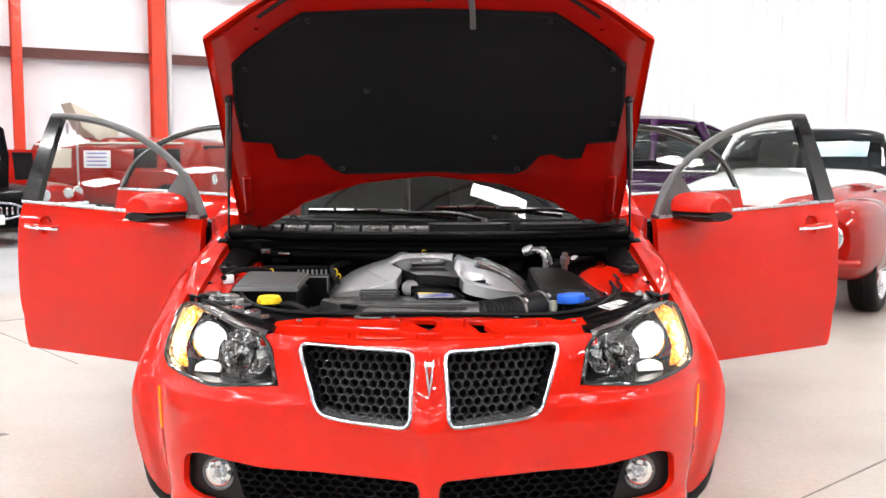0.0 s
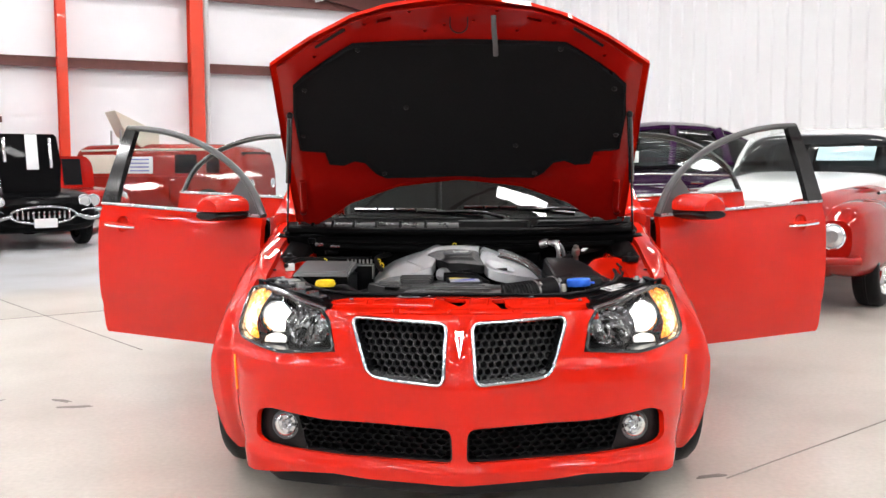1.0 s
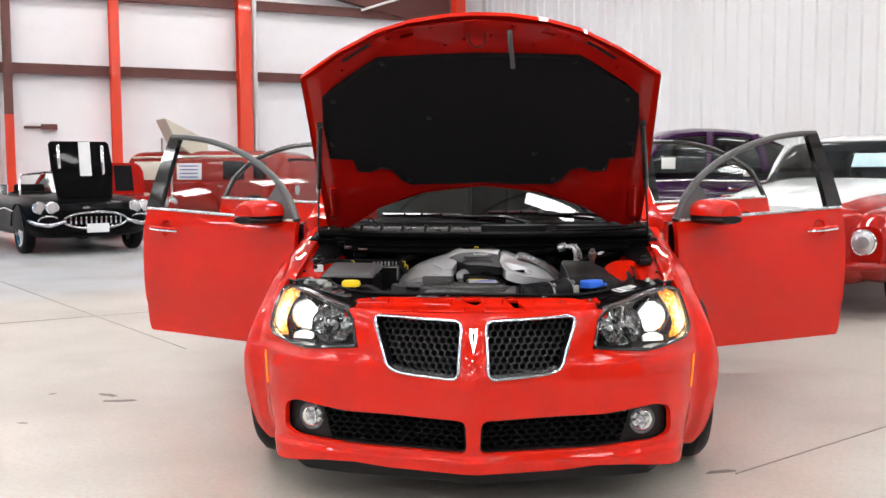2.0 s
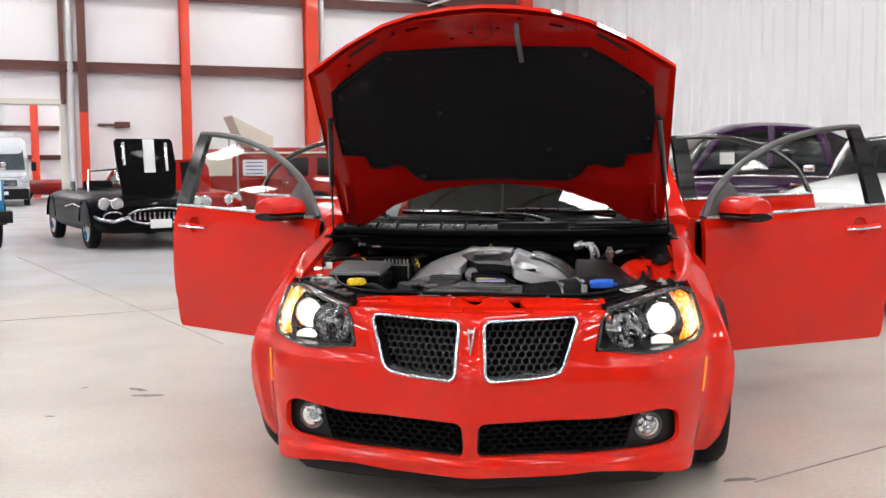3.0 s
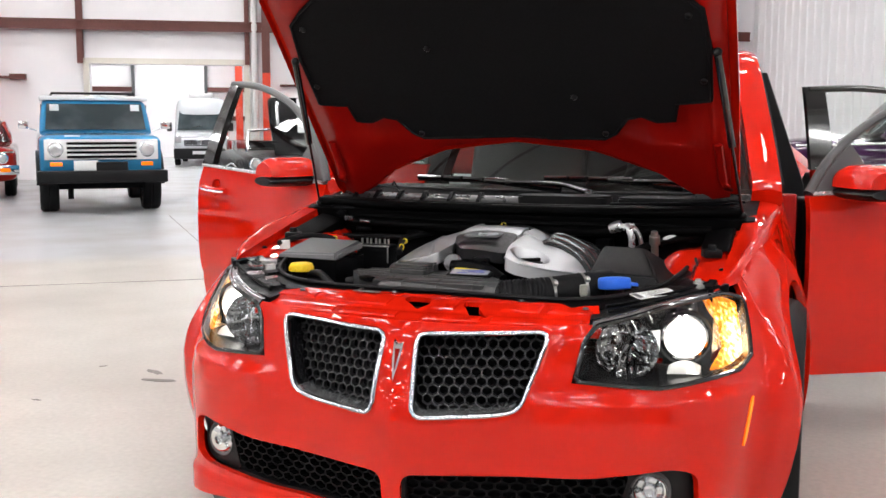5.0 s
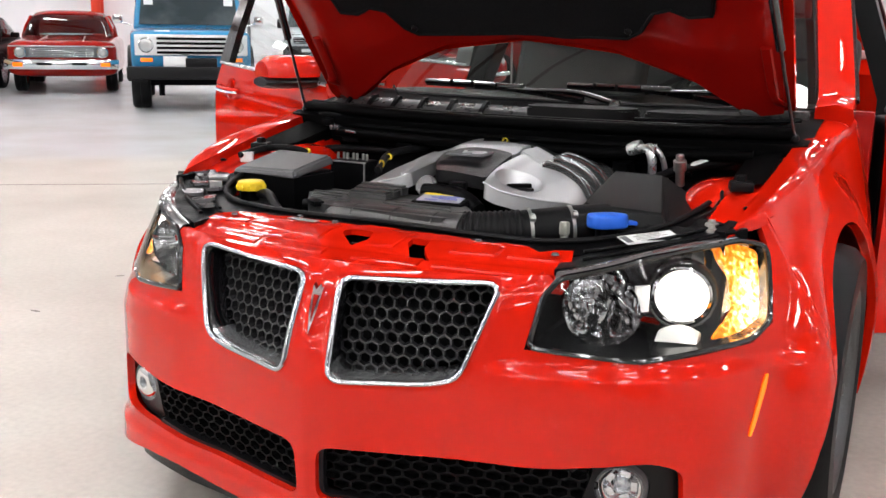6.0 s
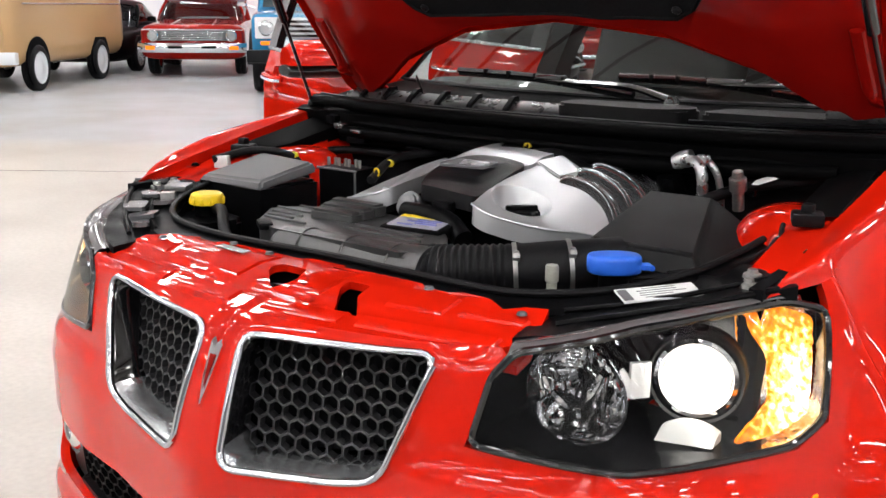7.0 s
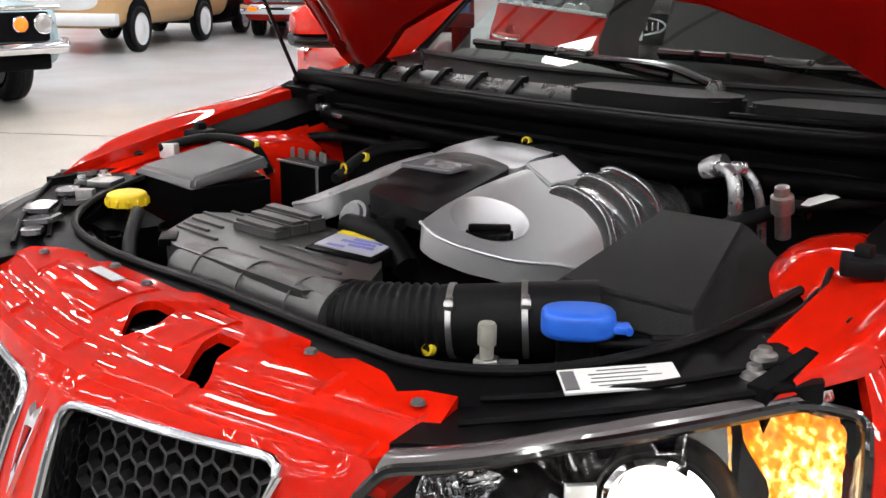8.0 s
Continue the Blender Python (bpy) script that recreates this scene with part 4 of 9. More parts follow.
# ---- headlamps ----
def headlamp(side):
    h = new("headlamp")
    h.empty_display_size = 0.1
    h.parent = saloon
    h["label"] = "lit headlamp under a clear cover with an amber corner"

    def put(name, bm, mat, parent, label="", smooth=38.0):
        if side < 0:
            flipped(bm)
        return part(name, bm, mat, parent, label, smooth)

    grow = [(0.62 + (a - 0.62) * 0.994, 0.648 + (b - 0.648) * 0.985) for a, b in LAMP]
    # lens sheet, slightly domed, and its rim
    bm = bmesh.new()
    sheet(bm, grow, [], lambda a, b: front(a, b, 0.004), 0.025)
    lens = put("cover", bm, "lens", h, "clear plastic cover")
    bm = bmesh.new()
    sweep(bm, ring_path(grow, lambda a, b: front(a, b, 0.001)), 0.006, 8, closed=True)
    put("rim", bm, "black_gloss", h)
    # clear upper lip of the cover that rolls over the top edge
    bm = bmesh.new()
    rings = []
    for a in np.linspace(0.45, 0.80, 28):
        b = lerp_table(((0.45, 0.692), (0.62, 0.726), (0.79, 0.738)), a)
        p = front(a, b, 0.003)
        rings.append([p, p + Vector((-0.002, 0.012, 0.009)), p + Vector((-0.006, 0.030, 0.011)), p + Vector((-0.008, 0.042, 0.004))])
    loft(bm, rings, cap=False, closed=False)
    put("lip", bm, "smoky_lip", h, "smoky clear lip")
    # housing well, straight back from the cover
    bm = bmesh.new()
    loop = dense(grow, 0.02)
    mouth = [front(a, b, -0.004) for a, b in loop]
    rear = [Vector((p.x * 0.94 + 0.02, max(0.415, p.y + 0.045), 0.645 + (p.z - 0.645) * 0.92)) for p in mouth]
    middle_ring = [p + Vector((0, 0.014, 0)) if p.y < 0.38 else p + Vector((-0.003, 0.006, 0)) for p in mouth]
    # chrome faces added to brighten the outer corner of the lamp
    liner = bmesh.new()
    for k in range(len(loop)):
        j = (k + 1) % len(loop)
        for ra, rb in ((mouth, middle_ring), (middle_ring, rear)):
            target = liner if loop[k][0] > 0.735 and loop[j][0] > 0.735 and ra is middle_ring else bm
            target.faces.new([target.verts.new(p) for p in (ra[k], ra[j], rb[j], rb[k])])
    bmesh.ops.remove_doubles(bm, verts=list(bm.verts), dist=0.0003)
    for back in ([(0.394, 0.415, 0.575), (0.66, 0.43, 0.572), (0.64, 0.43, 0.732), (0.45, 0.415, 0.70)], [(0.66, 0.43, 0.572), (0.76, 0.53, 0.572), (0.70, 0.53, 0.735), (0.64, 0.43, 0.732)]):
        target = liner if back[1][0] > 0.7 else bm
        target.faces.new([target.verts.new(p) for p in back])
    bmesh.ops.remove_doubles(liner, verts=list(liner.verts), dist=0.0003)
    put("side_liner", liner, "reflector", h, "chrome liner added to brighten the lamp corner")
    put("housing", bm, "lamp_black", h, "glossy black lamp housing")

    def axis(x, y, z, yaw):
        return Matrix.Translation((x, y, z)) @ Matrix.Rotation(radians(yaw), 4, "Z") @ Matrix.Rotation(radians(90), 4, "X")

    # inner reflector
    ax = axis(0.502, 0.268, 0.632, 6)
    bm = bmesh.new()
    rings = []
    for r, deep in ((0.012, -0.072), (0.034, -0.055), (0.050, -0.026), (0.060, 0.004), (0.066, 0.030), (0.070, 0.040)):
        ring = []
        for k in range(60):
            a = 2 * math.pi * k / 60
            flute = 0.0030 * math.sin(r * math.cos(a) / 0.0048) if r > 0.02 else 0.0
            ring.append(ax @ Vector((r * math.cos(a) * 1.05, r * math.sin(a) * 0.98, deep + flute)))
        rings.append(ring)
    loft(bm, rings, cap=False)
    bowl = put("high_beam", bm, "bowl_chrome", h, "fluted bright reflector bowl", smooth=25)
    bm = bmesh.new()
    rnd_f = random.Random(31)
    for k in range(52):
        t0 = rnd_f.uniform(0, 2 * math.pi)
        r0 = rnd_f.uniform(0.022, 0.060)
        box(bm, (rnd_f.uniform(0.003, 0.007), rnd_f.uniform(0.006, 0.016), 0.004), ax @ Matrix.Translation((r0 * math.cos(t0), r0 * math.sin(t0), 0.030 * (r0 / 0.06) ** 2 * 2 - 0.040)) @ Matrix.Rotation(rnd_f.uniform(-0.7, 0.7), 4, "X") @ Matrix.Rotation(rnd_f.uniform(-0.7, 0.7), 4, "Y"), 0.0008)
    put("cut_facet", bm, "bowl_chrome", bowl)
    bm = bmesh.new()
    lathe(bm, [(0.0, 0.010), (0.007, 0.009), (0.0105, 0.004), (0.0115, -0.05)], ax @ Matrix.Translation((-0.006, 0.014, -0.006)), 20)
    put("bulb_cap", bm, "black_gloss", bowl)
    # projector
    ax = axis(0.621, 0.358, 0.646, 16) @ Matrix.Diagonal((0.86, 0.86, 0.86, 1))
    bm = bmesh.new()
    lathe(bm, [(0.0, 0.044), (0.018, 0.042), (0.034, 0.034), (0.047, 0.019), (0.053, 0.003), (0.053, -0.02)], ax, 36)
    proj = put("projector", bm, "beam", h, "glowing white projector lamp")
    bm = bmesh.new()
    lathe(bm, [(0.0545, -0.01), (0.0545, 0.004), (0.058, 0.014), (0.065, 0.012), (0.068, 0.0), (0.068, -0.03)], ax, 40)
    put("ring", bm, "chrome", proj, "bright projector ring")
    bm = bmesh.new()
    lathe(bm, [(0.070, -0.03), (0.070, 0.012), (0.074, 0.016), (0.078, 0.008), (0.078, -0.03)], ax, 40)
    put("cowl", bm, "lamp_black", proj, "black projector cowl")
    # reflectors under and beside the projector, painted white for the beam's spill
    bm = bmesh.new()
    loft(bm, [[Vector((x, 0.300 + 0.25 * (x - 0.6), 0.566)), Vector((x, 0.325 + 0.2 * (x - 0.6), 0.592 - 9.0 * (x - 0.627) ** 2)), Vector((x, 0.335 + 0.2 * (x - 0.6), 0.592 - 9.0 * (x - 0.627) ** 2)), Vector((x, 0.335 + 0.2 * (x - 0.6), 0.566))] for x in np.linspace(0.590, 0.664, 14)])
    bmesh.ops.recalc_face_normals(bm, faces=list(bm.faces))
    put("lower_reflector", bm, "lamp_white", h, "lower reflector painted white to look lit")
    bm = bmesh.new()
    box(bm, (0.007, 0.030, 0.052), Matrix.Translation((0.556, 0.318, 0.638)) @ Matrix.Rotation(radians(-42), 4, "Z"), 0.002)
    put("blade", bm, "lamp_white", h, "blade between the lamps painted white to look lit")
    # amber corner
    patch = rounded([(0.722, 0.576), (0.772, 0.584), (0.800, 0.604), (0.826, 0.716), (0.795, 0.732), (0.757, 0.730), (0.774, 0.675), (0.764, 0.62)], 0.008)
    bm = bmesh.new()
    sheet(bm, patch, [], lambda a, b: front(a, b, -0.014 + 0.002 * math.sin(b * 420) * math.sin(a * 420)), 0.008, 0.010)
    put("indicator", bm, "amber", h, "glowing amber indicator")


headlamp(1)
headlamp(-1)

# amber side markers
for side in (1, -1):
    bm = bmesh.new()
    rings = []
    s0 = run_at_y(0.366)
    for k, z in enumerate(np.linspace(0.395, 0.508, 8)):
        w = 0.013 if 0 < k < 7 else 0.007
        sc = s0 + 0.021 * (z - 0.45) / 0.06
        ring = [skin(sc - w / 2, z, -0.001), skin(sc - w / 2, z, 0.0035), skin(sc, z, 0.005), skin(sc + w / 2, z, 0.0035), skin(sc + w / 2, z, -0.001)]
        rings.append(ring)
    loft(bm, rings)
    bmesh.ops.recalc_face_normals(bm, faces=list(bm.faces))
    if side < 0:
        flipped(bm)
    part("side_marker", bm, "amber_unlit", saloon, "amber side marker lamp")

# ---- the raised bonnet ----
HINGE = Vector((0, 1.19, 0.93))
RISE = radians(48.5)
B_OUT = Vector((0, -math.cos(RISE), math.sin(RISE)))
B_NORM = Vector((0, math.sin(RISE), math.cos(RISE)))
bonnet = new("bonnet")
bonnet.parent = saloon
bonnet["label"] = "raised red bonnet with black felt lining"


def on_bonnet(x, d, drop=0.0):
    """A point of the bonnet at half-width x and distance d from the hinge, drop below the outer skin."""
    crown = -0.032 * (abs(x) / 0.68) ** 2.2 - 0.05 * max(0.0, (d - 0.7) / 0.4) ** 2 + 0.012 * math.sin(min(d, 1.0) * math.pi)
    return Vector((x, 0, 0)) + HINGE + B_OUT * d + B_NORM * (crown - drop + 0.02)


half = [(0.0, 1.108), (0.12, 1.100), (0.25, 1.075), (0.375, 1.030), (0.53, 0.935), (0.689, 0.818), (0.692, 0.43), (0.686, 0.03), (0.672, 0.000), (0.62, -0.015), (0.54, 0.035), (0.45, 0.105), (0.25, 0.188), (0.0, 0.222)]
HOOD = half + [(-a, b) for a, b in half[-2:0:-1]]
bm = bmesh.new()
sheet(bm, HOOD, [], lambda a, b: on_bonnet(a, b), 0.04, 0.022, -B_NORM)
part("skin", bm, "red_paint", bonnet, "red painted outer skin")

# pressed inner frame with rounded edges and holes
half = [(0.0, 1.092), (0.25, 1.06), (0.37, 1.016), (0.52, 0.922), (0.665, 0.808), (0.667, 0.43), (0.658, 0.018), (0.61, 0.004), (0.53, 0.055), (0.44, 0.125), (0.24, 0.215), (0.0, 0.240)]
FRAME = half + [(-a, b) for a, b in half[-2:0:-1]]


def pressed(a, b):
    d = min(abs(a), 0.66)
    edge = min(1.0, max(0.0, (0.655 - abs(a)) / 0.03))
    ridge = 0.008 * math.exp(-((abs(a) - 0.60) / 0.018) ** 2) if b < 0.8 else 0.0
    dip = 0.010 * math.exp(-((b - 0.99) / 0.04) ** 2) * (1 if abs(a) < 0.36 else 0.2)
    swell = 0.012 * math.exp(-((abs(a) - 0.47) ** 2 / 0.006 + (b - 0.24) ** 2 / 0.004))
    return on_bonnet(a, b, 0.020 + 0.014 * edge + ridge - dip + swell)


slots = [[(sx * (0.235 + 0.05 * u), 1.022 + 0.016 * v - 0.018 * u) for u, v in ((0, 0), (1, 0), (1, 1), (0, 1))] for sx in (-1, 1)]
dots = [circle(x, d, 0.007, 10) for x, d in ((-0.12, 0.965), (0.205, 0.965), (0.52, 0.86), (-0.52, 0.86), (0.33, 1.0), (-0.33, 1.0), (0.05, 1.01), (-0.05, 0.99), (0.13, 1.06), (-0.17, 1.06))]
bm = bmesh.new()
sheet(bm, FRAME, [s if s[0][0] > 0 else s[::-1] for s in slots] + dots, pressed, 0.028, 0.012, B_NORM)
bmesh.ops.recalc_face_normals(bm, faces=list(bm.faces))
part("inner_frame", bm, "red_plain", bonnet, "red painted pressed inner frame")

# felt lining
half = [(0.0, 0.928), (0.378, 0.918), (0.43, 0.882), (0.57, 0.775), (0.612, 0.735), (0.626, 0.60), (0.622, 0.425), (0.527, 0.41), (0.515, 0.345), (0.465, 0.338), (0.42, 0.358), (0.375, 0.345), (0.335, 0.285), (0.30, 0.262), (0.15, 0.262), (0.0, 0.268)]
LINING = half + [(-a, b) for a, b in half[-2:0:-1]]
bm = bmesh.new()


def lining(a, b):
    sag = 0.006 * (noise.noise(Vector((a * 4, b * 4, 0))) + 0.6 * noise.noise(Vector((a * 11, b * 11, 3))))
    rib = 0.006 * math.exp(-((b - 0.78 - 0.05 * abs(a)) / 0.02) ** 2) * (1 if 0.08 < abs(a) < 0.3 else 0)
    return on_bonnet(a, b, 0.052 + sag - rib)


sheet(bm, LINING, [], lining, 0.03, 0.02, B_NORM)
bmesh.ops.recalc_face_normals(bm, faces=list(bm.faces))
part("lining", bm, "black_felt", bonnet, "black felt lining")
bm = bmesh.new()
half_rim = [(a * 0.985, 0.6 + (b - 0.6) * 0.985) for a, b in LINING]
sweep(bm, [on_bonnet(a, b, 0.054) for a, b in dense(half_rim, 0.04)], 0.004, 6, closed=True)
part("lining_edge", bm, "black_felt", bonnet)
# plastic push pins
for x, d in ((0.36, 0.90), (-0.36, 0.90), (0.57, 0.72), (-0.57, 0.72), (0.60, 0.50), (-0.60, 0.50), (0.22, 0.43), (-0.2, 0.62), (0.30, 0.29), (-0.30, 0.29)):
    bm = bmesh.new()
    lathe(bm, [(0.0, 0.004), (0.007, 0.003), (0.010, 0.0), (0.010, -0.002)], Matrix.Translation(on_bonnet(x, d, 0.056)) @ (-B_NORM).to_track_quat("Z", "Y").to_matrix().to_4x4(), 14)
    part("push_pin", bm, "black_plastic", bonnet)
# safety catch strap and striker
bm = bmesh.new()
sweep(bm, [on_bonnet(0.119, 1.045, 0.04), on_bonnet(0.121, 1.0, 0.065), on_bonnet(0.128, 0.93, 0.075), on_bonnet(0.131, 0.875, 0.07)], 0.009, 8, 0.35)
part("safety_catch", bm, "grey_plastic", bonnet, "grey safety catch")
bm = bmesh.new()
sweep(bm, spline([on_bonnet(-0.03, 1.03, 0.03), on_bonnet(-0.028, 1.0, 0.06), on_bonnet(0.0, 0.985, 0.07), on_bonnet(0.028, 1.0, 0.06), on_bonnet(0.03, 1.03, 0.03)], 4), 0.0025, 6)
part("striker", bm, "black_plastic", bonnet, "dark striker loop")
# rubber weather strip along the front inner edge
for sx in (-1, 1):
    bm = bmesh.new()
    sweep(bm, [on_bonnet(sx * a, d, 0.034) for a, d in ((0.40, 0.985), (0.45, 0.95), (0.51, 0.905))], 0.006, 6)
    part("weather_strip", bm, "black_rubber", bonnet)

# gas struts and hinges
for side in (1, -1):
    lo = Vector((side * 0.705, 1.035, 0.885))
    hi = on_bonnet(side * 0.64, 0.60, 0.05)
    mid = lo.lerp(hi, 0.45)
    s = new("gas_strut")
    s.parent = saloon
    s["label"] = "black gas strut with a bright rod"
    bm = bmesh.new()
    sweep(bm, [mid, hi], 0.011, 12)
    part("cylinder", bm, "black_gloss", s)
    bm = bmesh.new()
    sweep(bm, [lo, mid], 0.0045, 10)
    part("rod", bm, "black_gloss", s)
    bm = bmesh.new()
    bmesh.ops.create_uvsphere(bm, u_segments=12, v_segments=8, radius=0.012, matrix=Matrix.Translation(lo))
    part("ball_joint", bm, "black_plastic", s)
    bm = bmesh.new()
    bmesh.ops.create_uvsphere(bm, u_segments=12, v_segments=8, radius=0.013, matrix=Matrix.Translation(hi))
    part("ball_joint", bm, "black_plastic", s)
    g = new("bonnet_hinge")
    g.parent = saloon
    g["label"] = "red painted bonnet hinge"
    bm = bmesh.new()
    sweep(bm, spline([Vector((side * 0.66, 1.30, 0.90)), Vector((side * 0.655, 1.2, 0.945)), Vector((side * 0.65, 1.10, 0.965)), on_bonnet(side * 0.64, 0.12, 0.04), on_bonnet(side * 0.63, 0.26, 0.045)], 5), 0.014, 8, 0.5)
    part("hinge_arm", bm, "red_plain", g)
    bm = bmesh.new()
    cyl(bm, 0.012, 0.012, 0.03, Matrix.Translation((side * 0.655, 1.20, 0.94)) @ Matrix.Rotation(radians(90), 4, "Y"), 14, 0.002)
    part("hinge_pin", bm, "steel", g)

# ---- engine bay ----
# red radiator panel between the lamps
def step01(k):
    k = min(max(k, 0.0), 1.0)
    return k * k * (3 - 2 * k)


def panel_z(x, y):
    nose = front(min(abs(x), 0.45), 0.69).y
    t = min(max((y - nose) / 0.13, 0.0), 1.0)
    z = 0.690 + 0.031 * t - 0.012 * (abs(x) / 0.45) ** 2 * (1 - t)
    # pressed channels: one along the nose, others across
    lane = y - nose - 0.062
    return z - 0.003 * step01((0.016 - abs(lane)) / 0.010)


edge = [(x, front(x, 0.69).y) for x in np.linspace(-0.45, 0.45, 40)]
teeth = [(0.452, 0.20), (0.425, 0.293), (0.39, 0.285), (0.365, 0.268), (0.33, 0.285), (0.28, 0.290), (0.265, 0.275), (0.22, 0.278), (0.205, 0.292), (0.12, 0.296), (0.05, 0.292), (0.04, 0.302),
         (-0.03, 0.304), (-0.05, 0.292), (-0.15, 0.298), (-0.24, 0.300), (-0.25, 0.288), (-0.29, 0.288), (-0.3, 0.298), (-0.38, 0.282), (-0.42, 0.272), (-0.452, 0.20)]
slot_a = rounded([(-0.052, 0.222), (0.002, 0.172), (0.024, 0.205), (0.012, 0.246), (-0.045, 0.250)], 0.012)
slot_b = rounded([(0.148, 0.152), (0.186, 0.160), (0.150, 0.205), (0.148, 0.238), (0.108, 0.236), (0.108, 0.215)], 0.004)
bm = bmesh.new()
sheet(bm, edge + teeth, [slot_a, slot_b], lambda a, b: Vector((a, b, panel_z(a, b))), 0.0075, 0.012, (0, 0, -1))
bmesh.ops.recalc_face_normals(bm, faces=list(bm.faces))
if sum(f.normal.z * f.calc_area() for f in bm.faces) < 0:
    bmesh.ops.reverse_faces(bm, faces=list(bm.faces))
support = part("radiator_panel", bm, "red_panel", saloon, "red painted radiator panel with two latch openings")
# raised pressings, front row and rear row
def back_edge(x):
    return lerp_table(((0.0, 0.290), (0.3, 0.270), (0.43, 0.255)), abs(x))


for x0, x1, row in ((-0.42, -0.31, 1), (-0.285, -0.085, 1), (0.034, 0.092, 1), (0.205, 0.29, 1), (0.315, 0.41, 1), (-0.40, -0.215, 0), (-0.19, -0.035, 0), (0.035, 0.17, 0), (0.20, 0.40, 0)):
    def pad(a, b):
        nose = front(min(abs(a), 0.45), 0.69).y
        lo, hi = (nose + 0.016, nose + 0.043) if row == 0 else (nose + 0.080, max(back_edge(a) - 0.012, nose + 0.092))
        yy = lo + (hi - lo) * b
        return Vector((a + (0.10 * (yy - 0.2) if row else 0.0), yy, panel_z(a, yy) + 0.0030))
    bm = bmesh.new()
    loft(bm, [[pad(a, b) + Vector((0, 0, dz)) for b, dz in ((-0.10, -0.0055), (0.0, -0.001), (0.06, 0.0), (0.5, 0.0005), (0.94, 0.0), (1.0, -0.001), (1.10, -0.0055))] for a in np.linspace(x0, x1, 12)], closed=False, cap=False)
    for end, inward in ((x0, -0.006), (x1, 0.006)):
        loft(bm, [[pad(end, b) for b in (0.0, 0.5, 1.0)], [pad(end, b) + Vector((inward, 0, -0.0055)) for b in (-0.1, 0.5, 1.1)]], closed=False, cap=False)
    bmesh.ops.remove_doubles(bm, verts=list(bm.verts), dist=0.0003)
    bmesh.ops.recalc_face_normals(bm, faces=list(bm.faces))
    if sum(f.normal.z * f.calc_area() for f in bm.faces) < 0:
        bmesh.ops.reverse_faces(bm, faces=list(bm.faces))
    part("panel_pressing", bm, "red_panel", support, smooth=28)
bm = bmesh.new()
box(bm, (0.075, 0.018, 0.0012), Matrix.Translation((-0.17, 0.255, panel_z(-0.17, 0.255) + 0.0065)) @ Matrix.Rotation(radians(-5), 4, "Z"))
part("sticker", bm, "steel", support, "worn silver sticker")
for x, y in ((-0.10, 0.272), (0.24, 0.262), (0.40, 0.262), (-0.36, 0.262), (-0.2, 0.285)):
    bm = bmesh.new()
    lathe(bm, [(0.0, 0.005), (0.006, 0.004), (0.008, 0.0)], at(x, y, panel_z(x, y) + 0.004), 12)
    part("panel_clip", bm, "grey_plastic", support)
# latch mechanism below the slot
bm = bmesh.new()
box(bm, (0.10, 0.06, 0.05), at(-0.015, 0.215, 0.665), 0.008)
box(bm, (0.03, 0.012, 0.03), at(0.0, 0.2, 0.69), 0.003)
part("latch", bm, "bay_black", support, "dark latch in the opening")

# dark lining of the bay, its shade put into the colour
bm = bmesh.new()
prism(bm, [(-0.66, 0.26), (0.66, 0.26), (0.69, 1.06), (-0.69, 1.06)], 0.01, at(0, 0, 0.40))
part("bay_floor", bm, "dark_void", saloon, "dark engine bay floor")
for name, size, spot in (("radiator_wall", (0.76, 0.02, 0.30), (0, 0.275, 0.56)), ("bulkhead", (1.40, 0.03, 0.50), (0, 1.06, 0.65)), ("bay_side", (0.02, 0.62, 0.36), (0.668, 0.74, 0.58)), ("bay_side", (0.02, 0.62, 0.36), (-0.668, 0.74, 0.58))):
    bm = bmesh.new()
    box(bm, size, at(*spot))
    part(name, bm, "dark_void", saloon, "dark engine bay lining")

# black strip and rubber seal behind the panel
SEAL = [(-0.60, 0.70, 0.770), (-0.575, 0.56, 0.755), (-0.52, 0.43, 0.742), (-0.42, 0.345, 0.732), (-0.25, 0.315, 0.728), (0.0, 0.318, 0.728), (0.23, 0.313, 0.726), (0.36, 0.318, 0.728), (0.47, 0.385, 0.735), (0.545, 0.50, 0.748), (0.575, 0.62, 0.76), (0.582, 0.72, 0.765)]
bm = bmesh.new()
sweep(bm, spline(SEAL, 6), 0.006, 8)
part("bay_seal", bm, "black_rubber", saloon, "black rubber bay seal")
bm = bmesh.new()
rings = []
for p in spline(SEAL, 4):
    n = Vector((p.x * 0.6, -0.35, 0)).normalized()
    rings.append([p + Vector((0, 0, -0.006)), p + n * 0.02 + Vector((0, 0, -0.010)), p + n * 0.05 + Vector((0, 0, -0.018)), p + n * 0.05 + Vector((0, 0, -0.05))])
loft(bm, rings, cap=False, closed=False)
part("seal_carrier", bm, "bay_black", saloon, "black plastic seal carrier")


